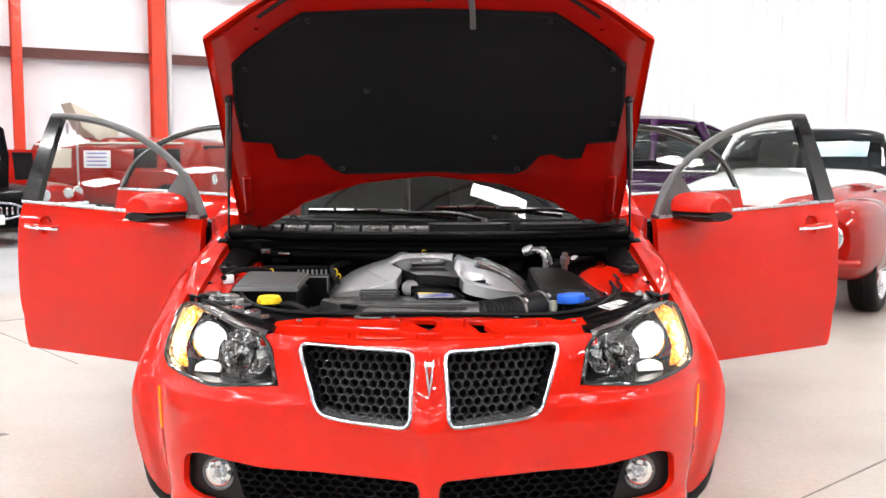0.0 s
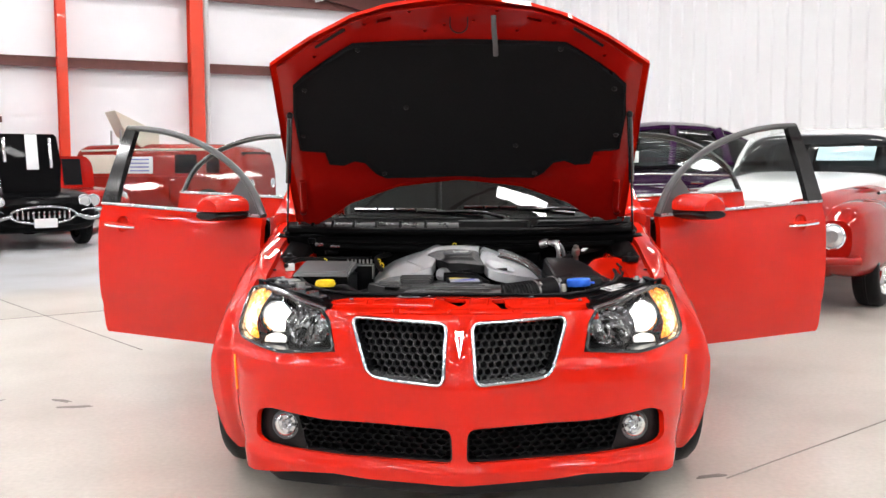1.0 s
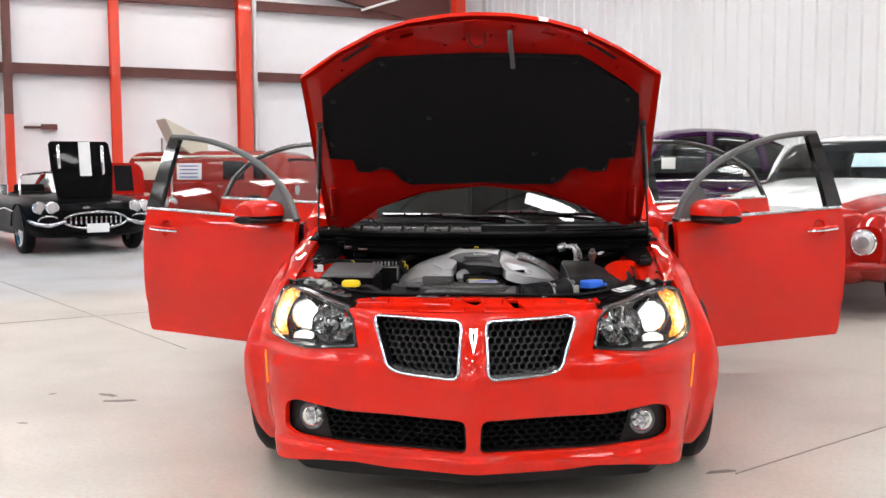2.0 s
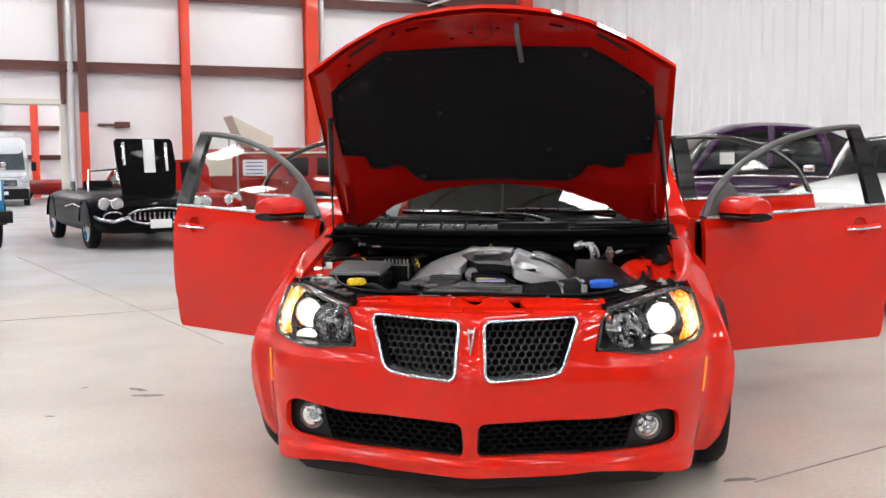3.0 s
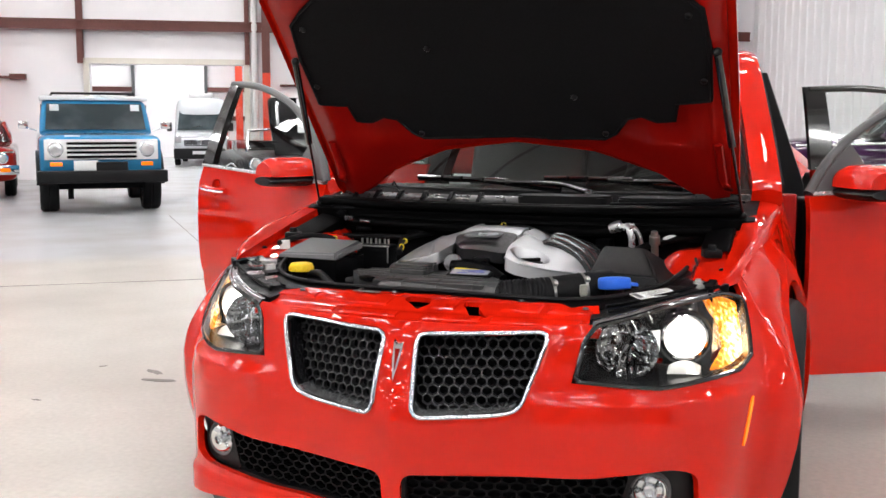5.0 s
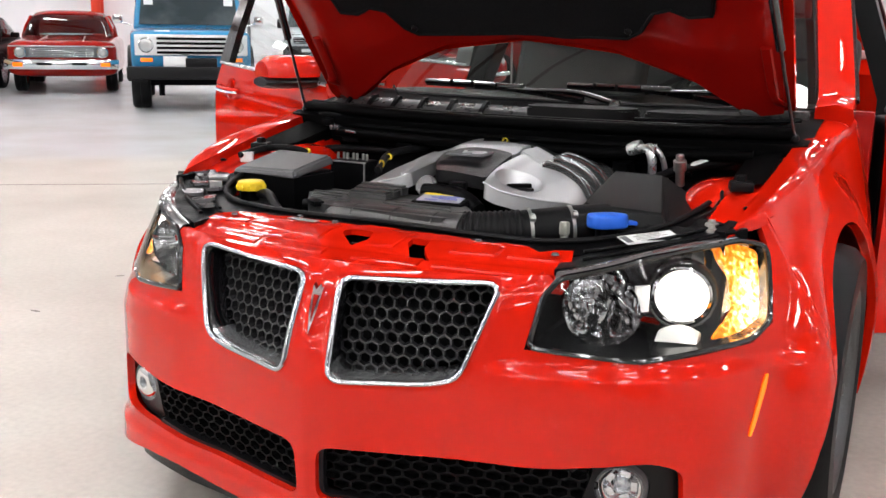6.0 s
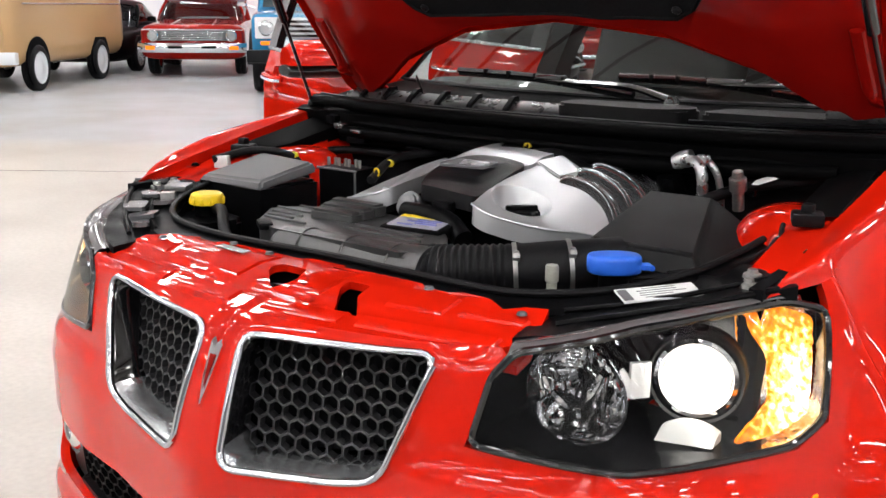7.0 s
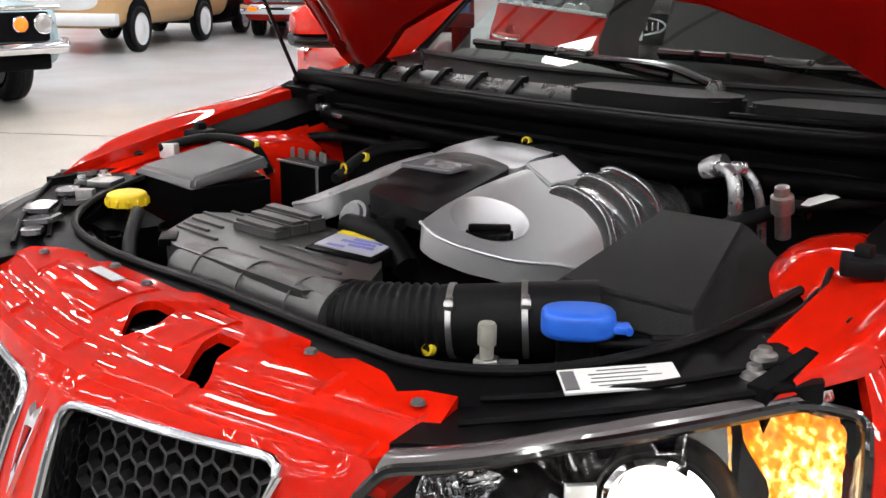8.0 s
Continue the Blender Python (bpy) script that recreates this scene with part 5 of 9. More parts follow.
def lamp_tray(side):
    """Black tray over the headlamp with a paper label on one side."""
    t = new("lamp_tray")
    t.parent = saloon
    t["label"] = "black plastic tray above the headlamp"
    lip = []
    for a in np.linspace(0.445, 0.76, 14):
        b = lerp_table(((0.45, 0.694), (0.62, 0.728), (0.79, 0.739)), a)
        p = front(a, b, -0.012)
        lip.append((p.x - 0.004, p.y + 0.02))
    outline = lip + [(0.712, 0.475), (0.665, 0.565), (0.61, 0.60), (0.568, 0.55), (0.53, 0.462), (0.475, 0.385), (0.43, 0.325), (0.415, 0.27)]

    def z_at(x, y):
        return 0.707 + 0.14 * (x - 0.42) + 0.055 * (y - 0.27) + 0.004 * math.sin((x + y) * 60) * (1 if y > 0.45 else 0.3)
    bm = bmesh.new()
    sheet(bm, outline, [], lambda a, b: Vector((a, b, z_at(a, b))), 0.022, 0.02, (0, 0, -1))
    bmesh.ops.recalc_face_normals(bm, faces=list(bm.faces))
    # ribs and a raised edge
    sweep(bm, [Vector((a, b, z_at(a, b) + 0.004)) for a, b in ((0.44, 0.31), (0.50, 0.345), (0.58, 0.415), (0.66, 0.50))], 0.004, 6)
    sweep(bm, [Vector((a, b, z_at(a, b) + 0.003)) for a, b in ((0.455, 0.26), (0.53, 0.31), (0.62, 0.385), (0.69, 0.46))], 0.005, 6)
    if side < 0:
        flipped(bm)
    part("tray", bm, "bay_black", t)
    for x, y in ((0.634, 0.517), (0.642, 0.478)):
        bm = bmesh.new()
        lathe(bm, [(0.0, 0.014), (0.007, 0.013), (0.008, 0.008), (0.013, 0.006), (0.014, 0.0)], at(x, y, z_at(x, y) + 0.002), 14)
        if side < 0:
            flipped(bm)
        part("bolt", bm, "steel", t, "zinc plated bolt")
    if side > 0:
        a, b = Vector((0.478, 0.378)), Vector((0.592, 0.442))
        d = (b - a)
        c = (a + b) / 2
        slope = math.atan(0.14 * d.normalized().x + 0.055 * d.normalized().y)
        m = Matrix.Translation((0.540, 0.402, z_at(0.532, 0.402) + 0.010)) @ Matrix.Rotation(radians(47), 4, "Z") @ Matrix.Rotation(radians(-3), 4, "Y") @ Matrix.Rotation(radians(8), 4, "X")
        bm = bmesh.new()
        box(bm, (0.118, 0.044, 0.003), m, 0.001)
        lab = part("label", bm, "label_white", t, "white printed paper label")
        for k, (w, y0, x0, h) in enumerate(((0.05, 0.015, 0.005, 0.0012), (0.06, 0.008, 0.0, 0.0012), (0.07, 0.001, 0.007, 0.0012), (0.05, -0.006, -0.005, 0.0012), (0.06, -0.013, 0.006, 0.0012))):
            bm = bmesh.new()
            box(bm, (w, h, 0.0006), m @ at(x0, y0, 0.0018))
            part("print_bar", bm, "label_ink", lab, "grey unreadable print", smooth=0)
        bm = bmesh.new()
        box(bm, (0.014, 0.034, 0.0006), m @ at(-0.05, 0, 0.0018))
        part("print_block", bm, "label_ink", lab, "grey printed block", smooth=0)
    else:
        # bright lamp brackets
        bm = bmesh.new()
        box(bm, (0.05, 0.05, 0.012), at(-0.60, 0.50, 0.752) @ Matrix.Rotation(radians(30), 4, "Z"), 0.003)
        box(bm, (0.03, 0.02, 0.02), at(-0.56, 0.44, 0.745) @ Matrix.Rotation(radians(40), 4, "Z"), 0.003)
        part("bracket", bm, "steel", t, "bright zinc bracket")
        rnd_t = random.Random(12)
        for x, y, w, d in ((0.56, 0.36, 0.07, 0.05), (0.505, 0.335, 0.05, 0.06), (0.60, 0.43, 0.06, 0.04), (0.62, 0.485, 0.05, 0.05), (0.54, 0.415, 0.045, 0.05), (0.655, 0.50, 0.04, 0.04), (0.47, 0.30, 0.05, 0.035)):
            bm = bmesh.new()
            prism(bm, rounded([(-w / 2, -d / 2), (w / 2 * 0.7, -d / 2), (w / 2, d / 3), (-w / 3, d / 2)], 0.006), 0.008, Matrix.Translation((-x, y, z_at(x, y) + 0.003)) @ Matrix.Rotation(rnd_t.uniform(-0.3, 0.3) - 0.7, 4, "Z") @ Matrix.Rotation(rnd_t.uniform(-0.12, 0.12), 4, "X") @ Matrix.Rotation(rnd_t.uniform(-0.1, 0.1), 4, "Y"), 0.003)
            part("lamp_back_plate", bm, rnd_t.choice(("smoky_lip", "tray_smoke", "smoky_lip", "tray_smoke")), t, "glossy smoky plate of the lamp back")


lamp_tray(1)
lamp_tray(-1)

# red inner aprons with strut towers
for side in (1, -1):
    bm = bmesh.new()
    rings = []
    for y in np.linspace(0.47, 1.08, 34):
        t = (y - 0.40) / 1.02
        zg = lerp_table(((0.405, 0.742), (0.49, 0.772), (0.7, 0.812), (0.93, 0.852), (1.15, 0.888)), y)
        dome = max(0.0, 1 - ((y - 0.86) / 0.17) ** 2) ** 0.5 if abs(y - 0.86) < 0.17 else 0.0
        ring = []
        for k in range(13):
            q = k / 12
            x = 0.665 - 0.20 * q
            base = zg - 0.03 - 0.018 * q - 0.30 * max(0.0, q - 0.30) ** 1.2 * 3.0
            r2 = ((x - 0.595) / 0.125) ** 2 + ((y - 0.86) / 0.155) ** 2
            cap = 0.665 + 0.135 * math.sqrt(max(0.0, 1 - r2 ** 1.5)) if r2 < 1 else -1
            ring.append(Vector((side * x, y, max(base, cap, 0.50))))
        rings.append(ring)
    loft(bm, rings, cap=False, closed=False)
    bmesh.ops.recalc_face_normals(bm, faces=list(bm.faces))
    if sum(f.normal.z * f.calc_area() for f in bm.faces) < 0:
        bmesh.ops.reverse_faces(bm, faces=list(bm.faces))
    apron = part("inner_apron", bm, "red_paint", saloon, "red painted inner wing with strut tower")
    bm = bmesh.new()
    box(bm, (0.05, 0.045, 0.022), at(side * 0.645, 0.735, 0.805) @ Matrix.Rotation(radians(20), 4, "Z"), 0.006)
    box(bm, (0.02, 0.02, 0.02), at(side * 0.645, 0.735, 0.82), 0.005)
    part("bump_stop", bm, "black_rubber", apron, "black rubber bump stop")
    for y in (0.62, 0.80, 0.96):
        bm = bmesh.new()
        lathe(bm, [(0.0, 0.006), (0.006, 0.005), (0.010, 0.001), (0.010, 0.0)], at(side * 0.684, y, lerp_table(((0.405, 0.742), (0.49, 0.772), (0.7, 0.812), (0.93, 0.852), (1.15, 0.888)), y) - 0.022), 12)
        part("wing_bolt", bm, "bay_black", apron)

# ---- engine ----
engine = new("engine_cover")
engine.parent = saloon
engine["label"] = "silver and black engine cover"


def cover_z(x, y):
    zc = lerp_table(((0.52, 0.782), (0.57, 0.790), (0.70, 0.808), (0.82, 0.825), (0.95, 0.834), (1.05, 0.828)), y)
    return zc - 0.85 * x * x - 0.9 * max(0.0, abs(x) - 0.26) ** 1.5


def upright(bm):
    bmesh.ops.recalc_face_normals(bm, faces=list(bm.faces))
    if sum(f.normal.z * f.calc_area() for f in bm.faces) < 0:
        bmesh.ops.reverse_faces(bm, faces=list(bm.faces))
    return bm


BOWL = (0.151, 0.668)


def shell_z(a, b):
    """The silver shells: a soft crest along the inner edge, rolled edges at the front."""
    crest_in = 0.006 * math.exp(-((abs(a) - 0.095) / 0.022) ** 2)
    return cover_z(a, b) + crest_in


# shell with the oil filler, ending in a bright facet
bm = bmesh.new()
outline = rounded([(0.103, 0.574), (0.140, 0.574), (0.182, 0.586), (0.234, 0.622), (0.282, 0.688), (0.318, 0.735), (0.326, 0.765), (0.269, 0.785), (0.205, 0.812), (0.148, 0.812), (0.090, 0.835), (0.076, 0.706)], 0.012, 3)
sheet(bm, outline, [circle(*BOWL, 0.055, 36)], lambda a, b: Vector((a, b, shell_z(a, b))), 0.010, 0.034, (0.0, -0.10, -1))
shell_r = part("silver_shell", upright(bm), "silver_cover", engine, "satin silver side shell with a filler bowl")
# thin lip that catches the light along the front edge
bm = bmesh.new()
sweep(bm, [Vector((q.x, q.y, shell_z(q.x, q.y) - 0.001)) for q in spline([(0.100, 0.580, 0), (0.140, 0.5755, 0), (0.182, 0.5875, 0), (0.232, 0.622, 0), (0.280, 0.687, 0), (0.316, 0.735, 0)], 6)], 0.003, 8)
part("shell_lip", bm, "silver_cover", shell_r)
# facet
bm = bmesh.new()
prism(bm, rounded([(0.080, 0.838), (0.148, 0.816), (0.163, 0.893), (0.094, 0.922)], 0.006, 3), 0.05, Matrix(((1, 0, 0, 0), (0, 1, 0, 0), (-0.30, 0.10, 1, cover_z(0.12, 0.865) + 0.30 * 0.12 - 0.10 * 0.865 - 0.043), (0, 0, 0, 1))), 0.003)
part("facet", bm, "silver_cover", shell_r, "bright flat facet")
# filler bowl
bm = bmesh.new()
floor_z = cover_z(*BOWL) - 0.036
rings = []
for r, drop in ((0.0560, 0.0), (0.0545, 0.0015), (0.0515, 0.006), (0.0455, 0.022), (0.0420, 0.031), (0.0360, 0.036), (0.0050, 0.036)):
    ring = []
    for k in range(40):
        a, b = BOWL[0] + r * math.cos(2 * math.pi * k / 40), BOWL[1] + r * math.sin(2 * math.pi * k / 40)
        t = min(1.0, drop / 0.036)
        ring.append(Vector((a, b, (shell_z(a, b) + 0.0015) * (1 - t) + floor_z * t)))
    rings.append(ring)
loft(bm, rings, cap=False)
part("filler_recess", upright(bm), "silver_cover", shell_r, "smooth silver filler bowl", smooth=60)
bm = bmesh.new()
capm = Matrix.Translation((BOWL[0] + 0.002, BOWL[1] - 0.002, floor_z))
lathe(bm, [(0.0, 0.021), (0.026, 0.020), (0.031, 0.017), (0.032, 0.012), (0.030, 0.010), (0.030, 0.001)], capm, 32)
for k in range(14):
    box(bm, (0.005, 0.004, 0.010), capm @ Matrix.Rotation(2 * math.pi * k / 14, 4, "Z") @ at(0.032, 0, 0.014), 0.0012, 1)
box(bm, (0.060, 0.013, 0.012), capm @ Matrix.Rotation(radians(42), 4, "Z") @ at(0, 0, 0.024), 0.004)
part("filler_cap", bm, "bay_black", shell_r, "black filler cap with a grip bar")

# opposite shell, joined round the back of the middle pad
bm = bmesh.new()
outline = rounded([(-0.100, 0.596), (-0.150, 0.590), (-0.190, 0.597), (-0.236, 0.630), (-0.285, 0.690), (-0.325, 0.760), (-0.335, 0.860), (-0.315, 0.970), (-0.210, 1.045), (-0.105, 1.050), (-0.075, 0.940), (0.080, 0.920),
                   (0.070, 0.822), (-0.085, 0.850), (-0.130, 0.828), (-0.088, 0.702)], 0.014, 3)
sheet(bm, outline, [], lambda a, b: Vector((a, b, shell_z(a, b) + 0.007 * step01((b - 0.84) / 0.03) * step01((a + 0.16) / 0.05))), 0.012, 0.034, (0.0, -0.10, -1))
shell_l = part("silver_shell", upright(bm), "silver_cover", engine, "satin silver side shell swept round the pad")
bm = bmesh.new()
sweep(bm, [Vector((q.x, q.y, shell_z(q.x, q.y) - 0.001)) for q in spline([(-0.104, 0.599, 0), (-0.150, 0.5915, 0), (-0.190, 0.599, 0), (-0.236, 0.632, 0), (-0.283, 0.690, 0), (-0.323, 0.760, 0)], 6)], 0.003, 8)
part("shell_lip", bm, "silver_cover", shell_l)
# crease that runs back along the shell
bm = bmesh.new()
sweep(bm, [Vector((q.x, q.y, shell_z(q.x, q.y) + 0.0005)) for q in spline([(-0.135, 0.625, 0), (-0.165, 0.72, 0), (-0.20, 0.82, 0), (-0.205, 0.93, 0)], 8)], 0.006, 8, 0.5)
part("shell_crease", bm, "silver_cover", shell_l)

# intake runners: a row of rounded tubes across the shell
bm = bmesh.new()
RUNNER = 0.0665


def runner_arc(x):
    return 0.832 - 7.0 * (x - 0.20) ** 2


rings = []
for t in np.linspace(-0.42, 3.55, 96):
    ring = []
    for x in np.linspace(0.146, 0.340, 16):
        y = runner_arc(x) + RUNNER * t
        swell = abs(math.cos(math.pi * t)) ** 0.75
        edge_x = math.sqrt(max(0.0, 1 - max(0.0, (0.172 - x) / 0.028) ** 2))
        ring.append(Vector((x, y, cover_z(x, y) - 0.014 + 0.024 * swell * edge_x)))
    rings.append(ring)
loft(bm, rings, cap=False, closed=False)
runner = part("intake_runner", upright(bm), "runner_silver", shell_r, "four glossy grey intake runners", smooth=60)
for k in range(4):
    bm = bmesh.new()
    pts = []
    for x in np.linspace(0.150, 0.338, 22):
        y = runner_arc(x) + RUNNER * k
        edge_x = math.sqrt(max(0.0, 1 - max(0.0, (0.172 - x) / 0.028) ** 2))
        pts.append(Vector((x, y, cover_z(x, y) - 0.0145 + 0.024 * edge_x)))
    sweep(bm, pts, 0.0058, 10, 0.75)
    part("runner_ridge", bm, "runner_silver", runner, "bright ridge along a runner")

# black pad with the badge, and the dark cover behind it
bm = bmesh.new()
pad_line = rounded([(-0.040, 0.612), (0.040, 0.600), (0.094, 0.606), (0.080, 0.702), (0.073, 0.816), (-0.084, 0.846), (-0.126, 0.826), (-0.086, 0.702)], 0.018, 4)


def pad_z(a, b):
    lifted = 0.007 * step01((b - 0.655) / 0.02) * step01((0.800 - b) / 0.02) * step01((0.066 - abs(a + 0.006)) / 0.012)
    return cover_z(a, b) + 0.004 + 0.004 * (1 - (a / 0.12) ** 2) + lifted


sheet(bm, pad_line, [], lambda a, b: Vector((a, b, pad_z(a, b))), 0.009, 0.03, (0, 0, -1))
middle = part("middle_shell", upright(bm), "pad_black", engine, "satin black middle pad")
bm = bmesh.new()
sheet(bm, rounded([(-0.072, 0.945), (0.096, 0.924), (0.160, 0.905), (0.165, 1.060), (-0.060, 1.070), (-0.100, 1.050)], 0.012, 3), [], lambda a, b: Vector((a, b, cover_z(a, b) + 0.002 + 0.006 * math.sin(a * 30))), 0.02, 0.04, (0, 0, -1))
part("rear_cover", upright(bm), "pad_black", engine, "black rear cover")
# badge plate with V8
plate = Matrix.Translation((-0.005, 0.727, pad_z(-0.005, 0.727) + 0.002)) @ Matrix.Rotation(radians(4), 4, "Z") @ Matrix.Rotation(radians(8), 4, "X")
bm = bmesh.new()
prism(bm, rounded([(-0.058, -0.021), (0.040, -0.021), (0.056, 0.021), (-0.042, 0.021)], 0.006, 3), 0.004, plate)
badge_plate = part("badge_plate", bm, "label_ink", middle, "grey metal badge plate")
bm = bmesh.new()
sweep(bm, [plate @ Vector((a, b, 0.004)) for a, b in dense(rounded([(-0.057, -0.020), (0.039, -0.020), (0.055, 0.020), (-0.041, 0.020)], 0.006, 3), 0.008)], 0.0016, 6, closed=True)
part("badge_rim", bm, "neck_grey", badge_plate, "grey badge rim")
text = bpy.data.curves.new("badge_text", "FONT")
text.body, text.size, text.extrude, text.align_x, text.align_y, text.shear, text.offset = "V8", 0.034, 0.0014, "CENTER", "CENTER", 0.35, 0.0006
tmp = new("badge_text", text)
dg = bpy.context.evaluated_depsgraph_get()
me = bpy.data.meshes.new_from_object(tmp.evaluated_get(dg))
bpy.data.objects.remove(tmp)
me.transform(plate @ at(0, 0, 0.005) @ Matrix.Diagonal((1.7, 0.9, 1, 1)))
me.materials.clear()
me.materials.append(M["silver_cover"])
lt = new("lettering", me)
lt.parent = badge_plate
lt["label"] = "bright V8 lettering"
# throttle neck at the front of the pad
neck_m = Matrix.Translation((-0.060, 0.612, 0.758)) @ Matrix.Rotation(radians(60), 4, "X") @ Matrix.Diagonal((0.9, 0.9, 0.8, 1))
bm = bmesh.new()
lathe(bm, [(0.0, 0.030), (0.014, 0.029), (0.022, 0.026), (0.024, 0.018), (0.029, 0.016), (0.029, 0.004), (0.025, 0.002), (0.025, -0.03)], neck_m, 26)
part("throttle_neck", bm, "neck_grey", engine, "cast throttle neck")
bm = bmesh.new()
sweep(bm, spline([(-0.055, 0.588, 0.752), (0.0, 0.580, 0.754), (0.055, 0.572, 0.748), (0.10, 0.555, 0.725)], 6), 0.020, 14)
box(bm, (0.04, 0.025, 0.02), at(0.03, 0.592, 0.772), 0.006)
part("throttle_body", bm, "bay_black", engine, "black throttle body")
bm = bmesh.new()
box(bm, (0.52, 0.44, 0.24), at(0, 0.81, 0.58), 0.03)
part("engine_block", bm, "dark_void", engine, "dark engine block")
# dipstick ring
bm = bmesh.new()
sweep(bm, [Vector((-0.300 + 0.007 * math.cos(a), 0.80, 0.775 + 0.009 * math.sin(a))) for a in np.linspace(0, 2 * math.pi, 15)[:-1]], 0.0022, 6, closed=True)
part("dipstick_ring", bm, "yellow_cap", engine, "yellow dipstick ring")

# ---- intake duct over the radiator ----
intake = new("intake_duct")
intake.parent = saloon
intake["label"] = "ribbed black intake duct"
bm = bmesh.new()
prism(bm, rounded([(-0.332, 0.512), (-0.262, 0.404), (-0.190, 0.372), (0.118, 0.364), (0.165, 0.405), (0.105, 0.500), (0.030, 0.575), (-0.100, 0.596), (-0.225, 0.596)], 0.014), 0.075, at(0, 0, 0.665), 0.008)
part("duct_body", bm, "duct_grey", intake)
# low ridges along the plate
for y, x0, x1 in ((0.432, -0.275, -0.165), (0.452, -0.285, -0.215), (0.478, -0.300, -0.215), (0.510, -0.318, -0.215), (0.545, -0.290, -0.220), (0.446, -0.09, 0.090), (0.478, -0.09, 0.070)):
    bm = bmesh.new()
    box(bm, (x1 - x0, 0.006, 0.006), Matrix.Translation(((x0 + x1) / 2, y, 0.741)) @ Matrix.Rotation(radians(-3), 4, "Z"), 0.002)
    part("rib", bm, "duct_grey", intake)
# lid in three rounded bands
bm = bmesh.new()
for k in range(3):
    y0, y1 = 0.486 + 0.031 * k, 0.515 + 0.031 * k
    prism(bm, rounded([(-0.206 - 0.004 * k, y0), (-0.104 + 0.004 * k, y0), (-0.100 + 0.004 * k, y1), (-0.208 - 0.004 * k, y1)], 0.005, 3), 0.020 + 0.004 * k, at(0, 0, 0.737), 0.005)
box(bm, (0.100, 0.090, 0.016), at(-0.155, 0.532, 0.742), 0.003)
raised = part("duct_lid", bm, "duct_grey", intake, "raised lid with two grooves")
# rounded front roll with a closed end
bm = bmesh.new()
rings = []
for t in np.linspace(0, 1, 30):
    x = -0.203 + 0.345 * t
    f = math.sqrt(max(0.02, 1 - max(0.0, (0.10 - t) / 0.10) ** 2)) * (1 + 0.10 * step01((t - 0.75) / 0.25))
    rings.append([Vector((x, 0.392 + 0.01 * t + 0.044 * f * math.cos(a), 0.703 + 0.041 * f * math.sin(a))) for a in np.linspace(0, 2 * math.pi, 21)[:-1]])
loft(bm, rings)
bmesh.ops.recalc_face_normals(bm, faces=list(bm.faces))
roll = part("front_roll", bm, "duct_grey", intake, "rounded front of the duct", smooth=60)
for t in (-0.12, -0.02, 0.08):
    bm = bmesh.new()
    sweep(bm, [Vector((t, 0.394 + 0.0445 * math.cos(a), 0.703 + 0.0415 * math.sin(a))) for a in np.linspace(radians(55), radians(215), 14)], 0.0016, 6)
    part("mould_line", bm, "duct_grey", roll)
bm = bmesh.new()
box(bm, (0.05, 0.026, 0.012), Matrix.Translation((-0.232, 0.392, 0.738)) @ Matrix.Rotation(radians(-38), 4, "Z"), 0.003)
part("mounting_ear", bm, "bay_black", intake)
# caution sticker on its own block
m = Matrix.Translation((0.018, 0.536, 0.750)) @ Matrix.Rotation(radians(6), 4, "Z") @ Matrix.Rotation(radians(6), 4, "X")
bm = bmesh.new()
box(bm, (0.125, 0.085, 0.022), m @ at(0, 0, -0.012), 0.004)
stick_block = part("sticker_block", bm, "bay_black", intake)
bm = bmesh.new()
box(bm, (0.105, 0.062, 0.002), m)
stick = part("sticker", bm, "label_lilac", stick_block, "lilac caution sticker with painted glare and a yellow band")
bm = bmesh.new()
box(bm, (0.104, 0.012, 0.001), m @ at(0, 0.024, 0.0015))
part("sticker_band", bm, "label_yellow", stick, "yellow band", smooth=0)
for w, x0, y0 in ((0.05, 0.015, 0.008), (0.06, 0.005, -0.002), (0.045, 0.018, -0.012), (0.03, -0.02, -0.022)):
    bm = bmesh.new()
    box(bm, (w, 0.006, 0.001), m @ at(x0, y0, 0.0015))
    part("sticker_bar", bm, "label_blue", stick, "blue unreadable print", smooth=0)

# corrugated hose from the duct to the air box
hose = new("air_hose")
hose.parent = saloon
hose["label"] = "corrugated black air hose with bright clamps"
path = spline([(0.085, 0.405, 0.703), (0.165, 0.418, 0.708), (0.250, 0.462, 0.712), (0.330, 0.520, 0.718), (0.400, 0.575, 0.722)], 44)
radii = []
for k, p in enumerate(path):
    t = k / (len(path) - 1)
    ridged = 0.0019 * math.sin(k * 2 * math.pi / 5.5) if 0.16 < t < 0.50 else 0.0
    radii.append(0.041 + 0.006 * t + ridged)
bm = bmesh.new()
sweep(bm, path, 0.045, 28, 1.0, radii=radii)
part("hose", bm, "black_rubber", hose, smooth=60)
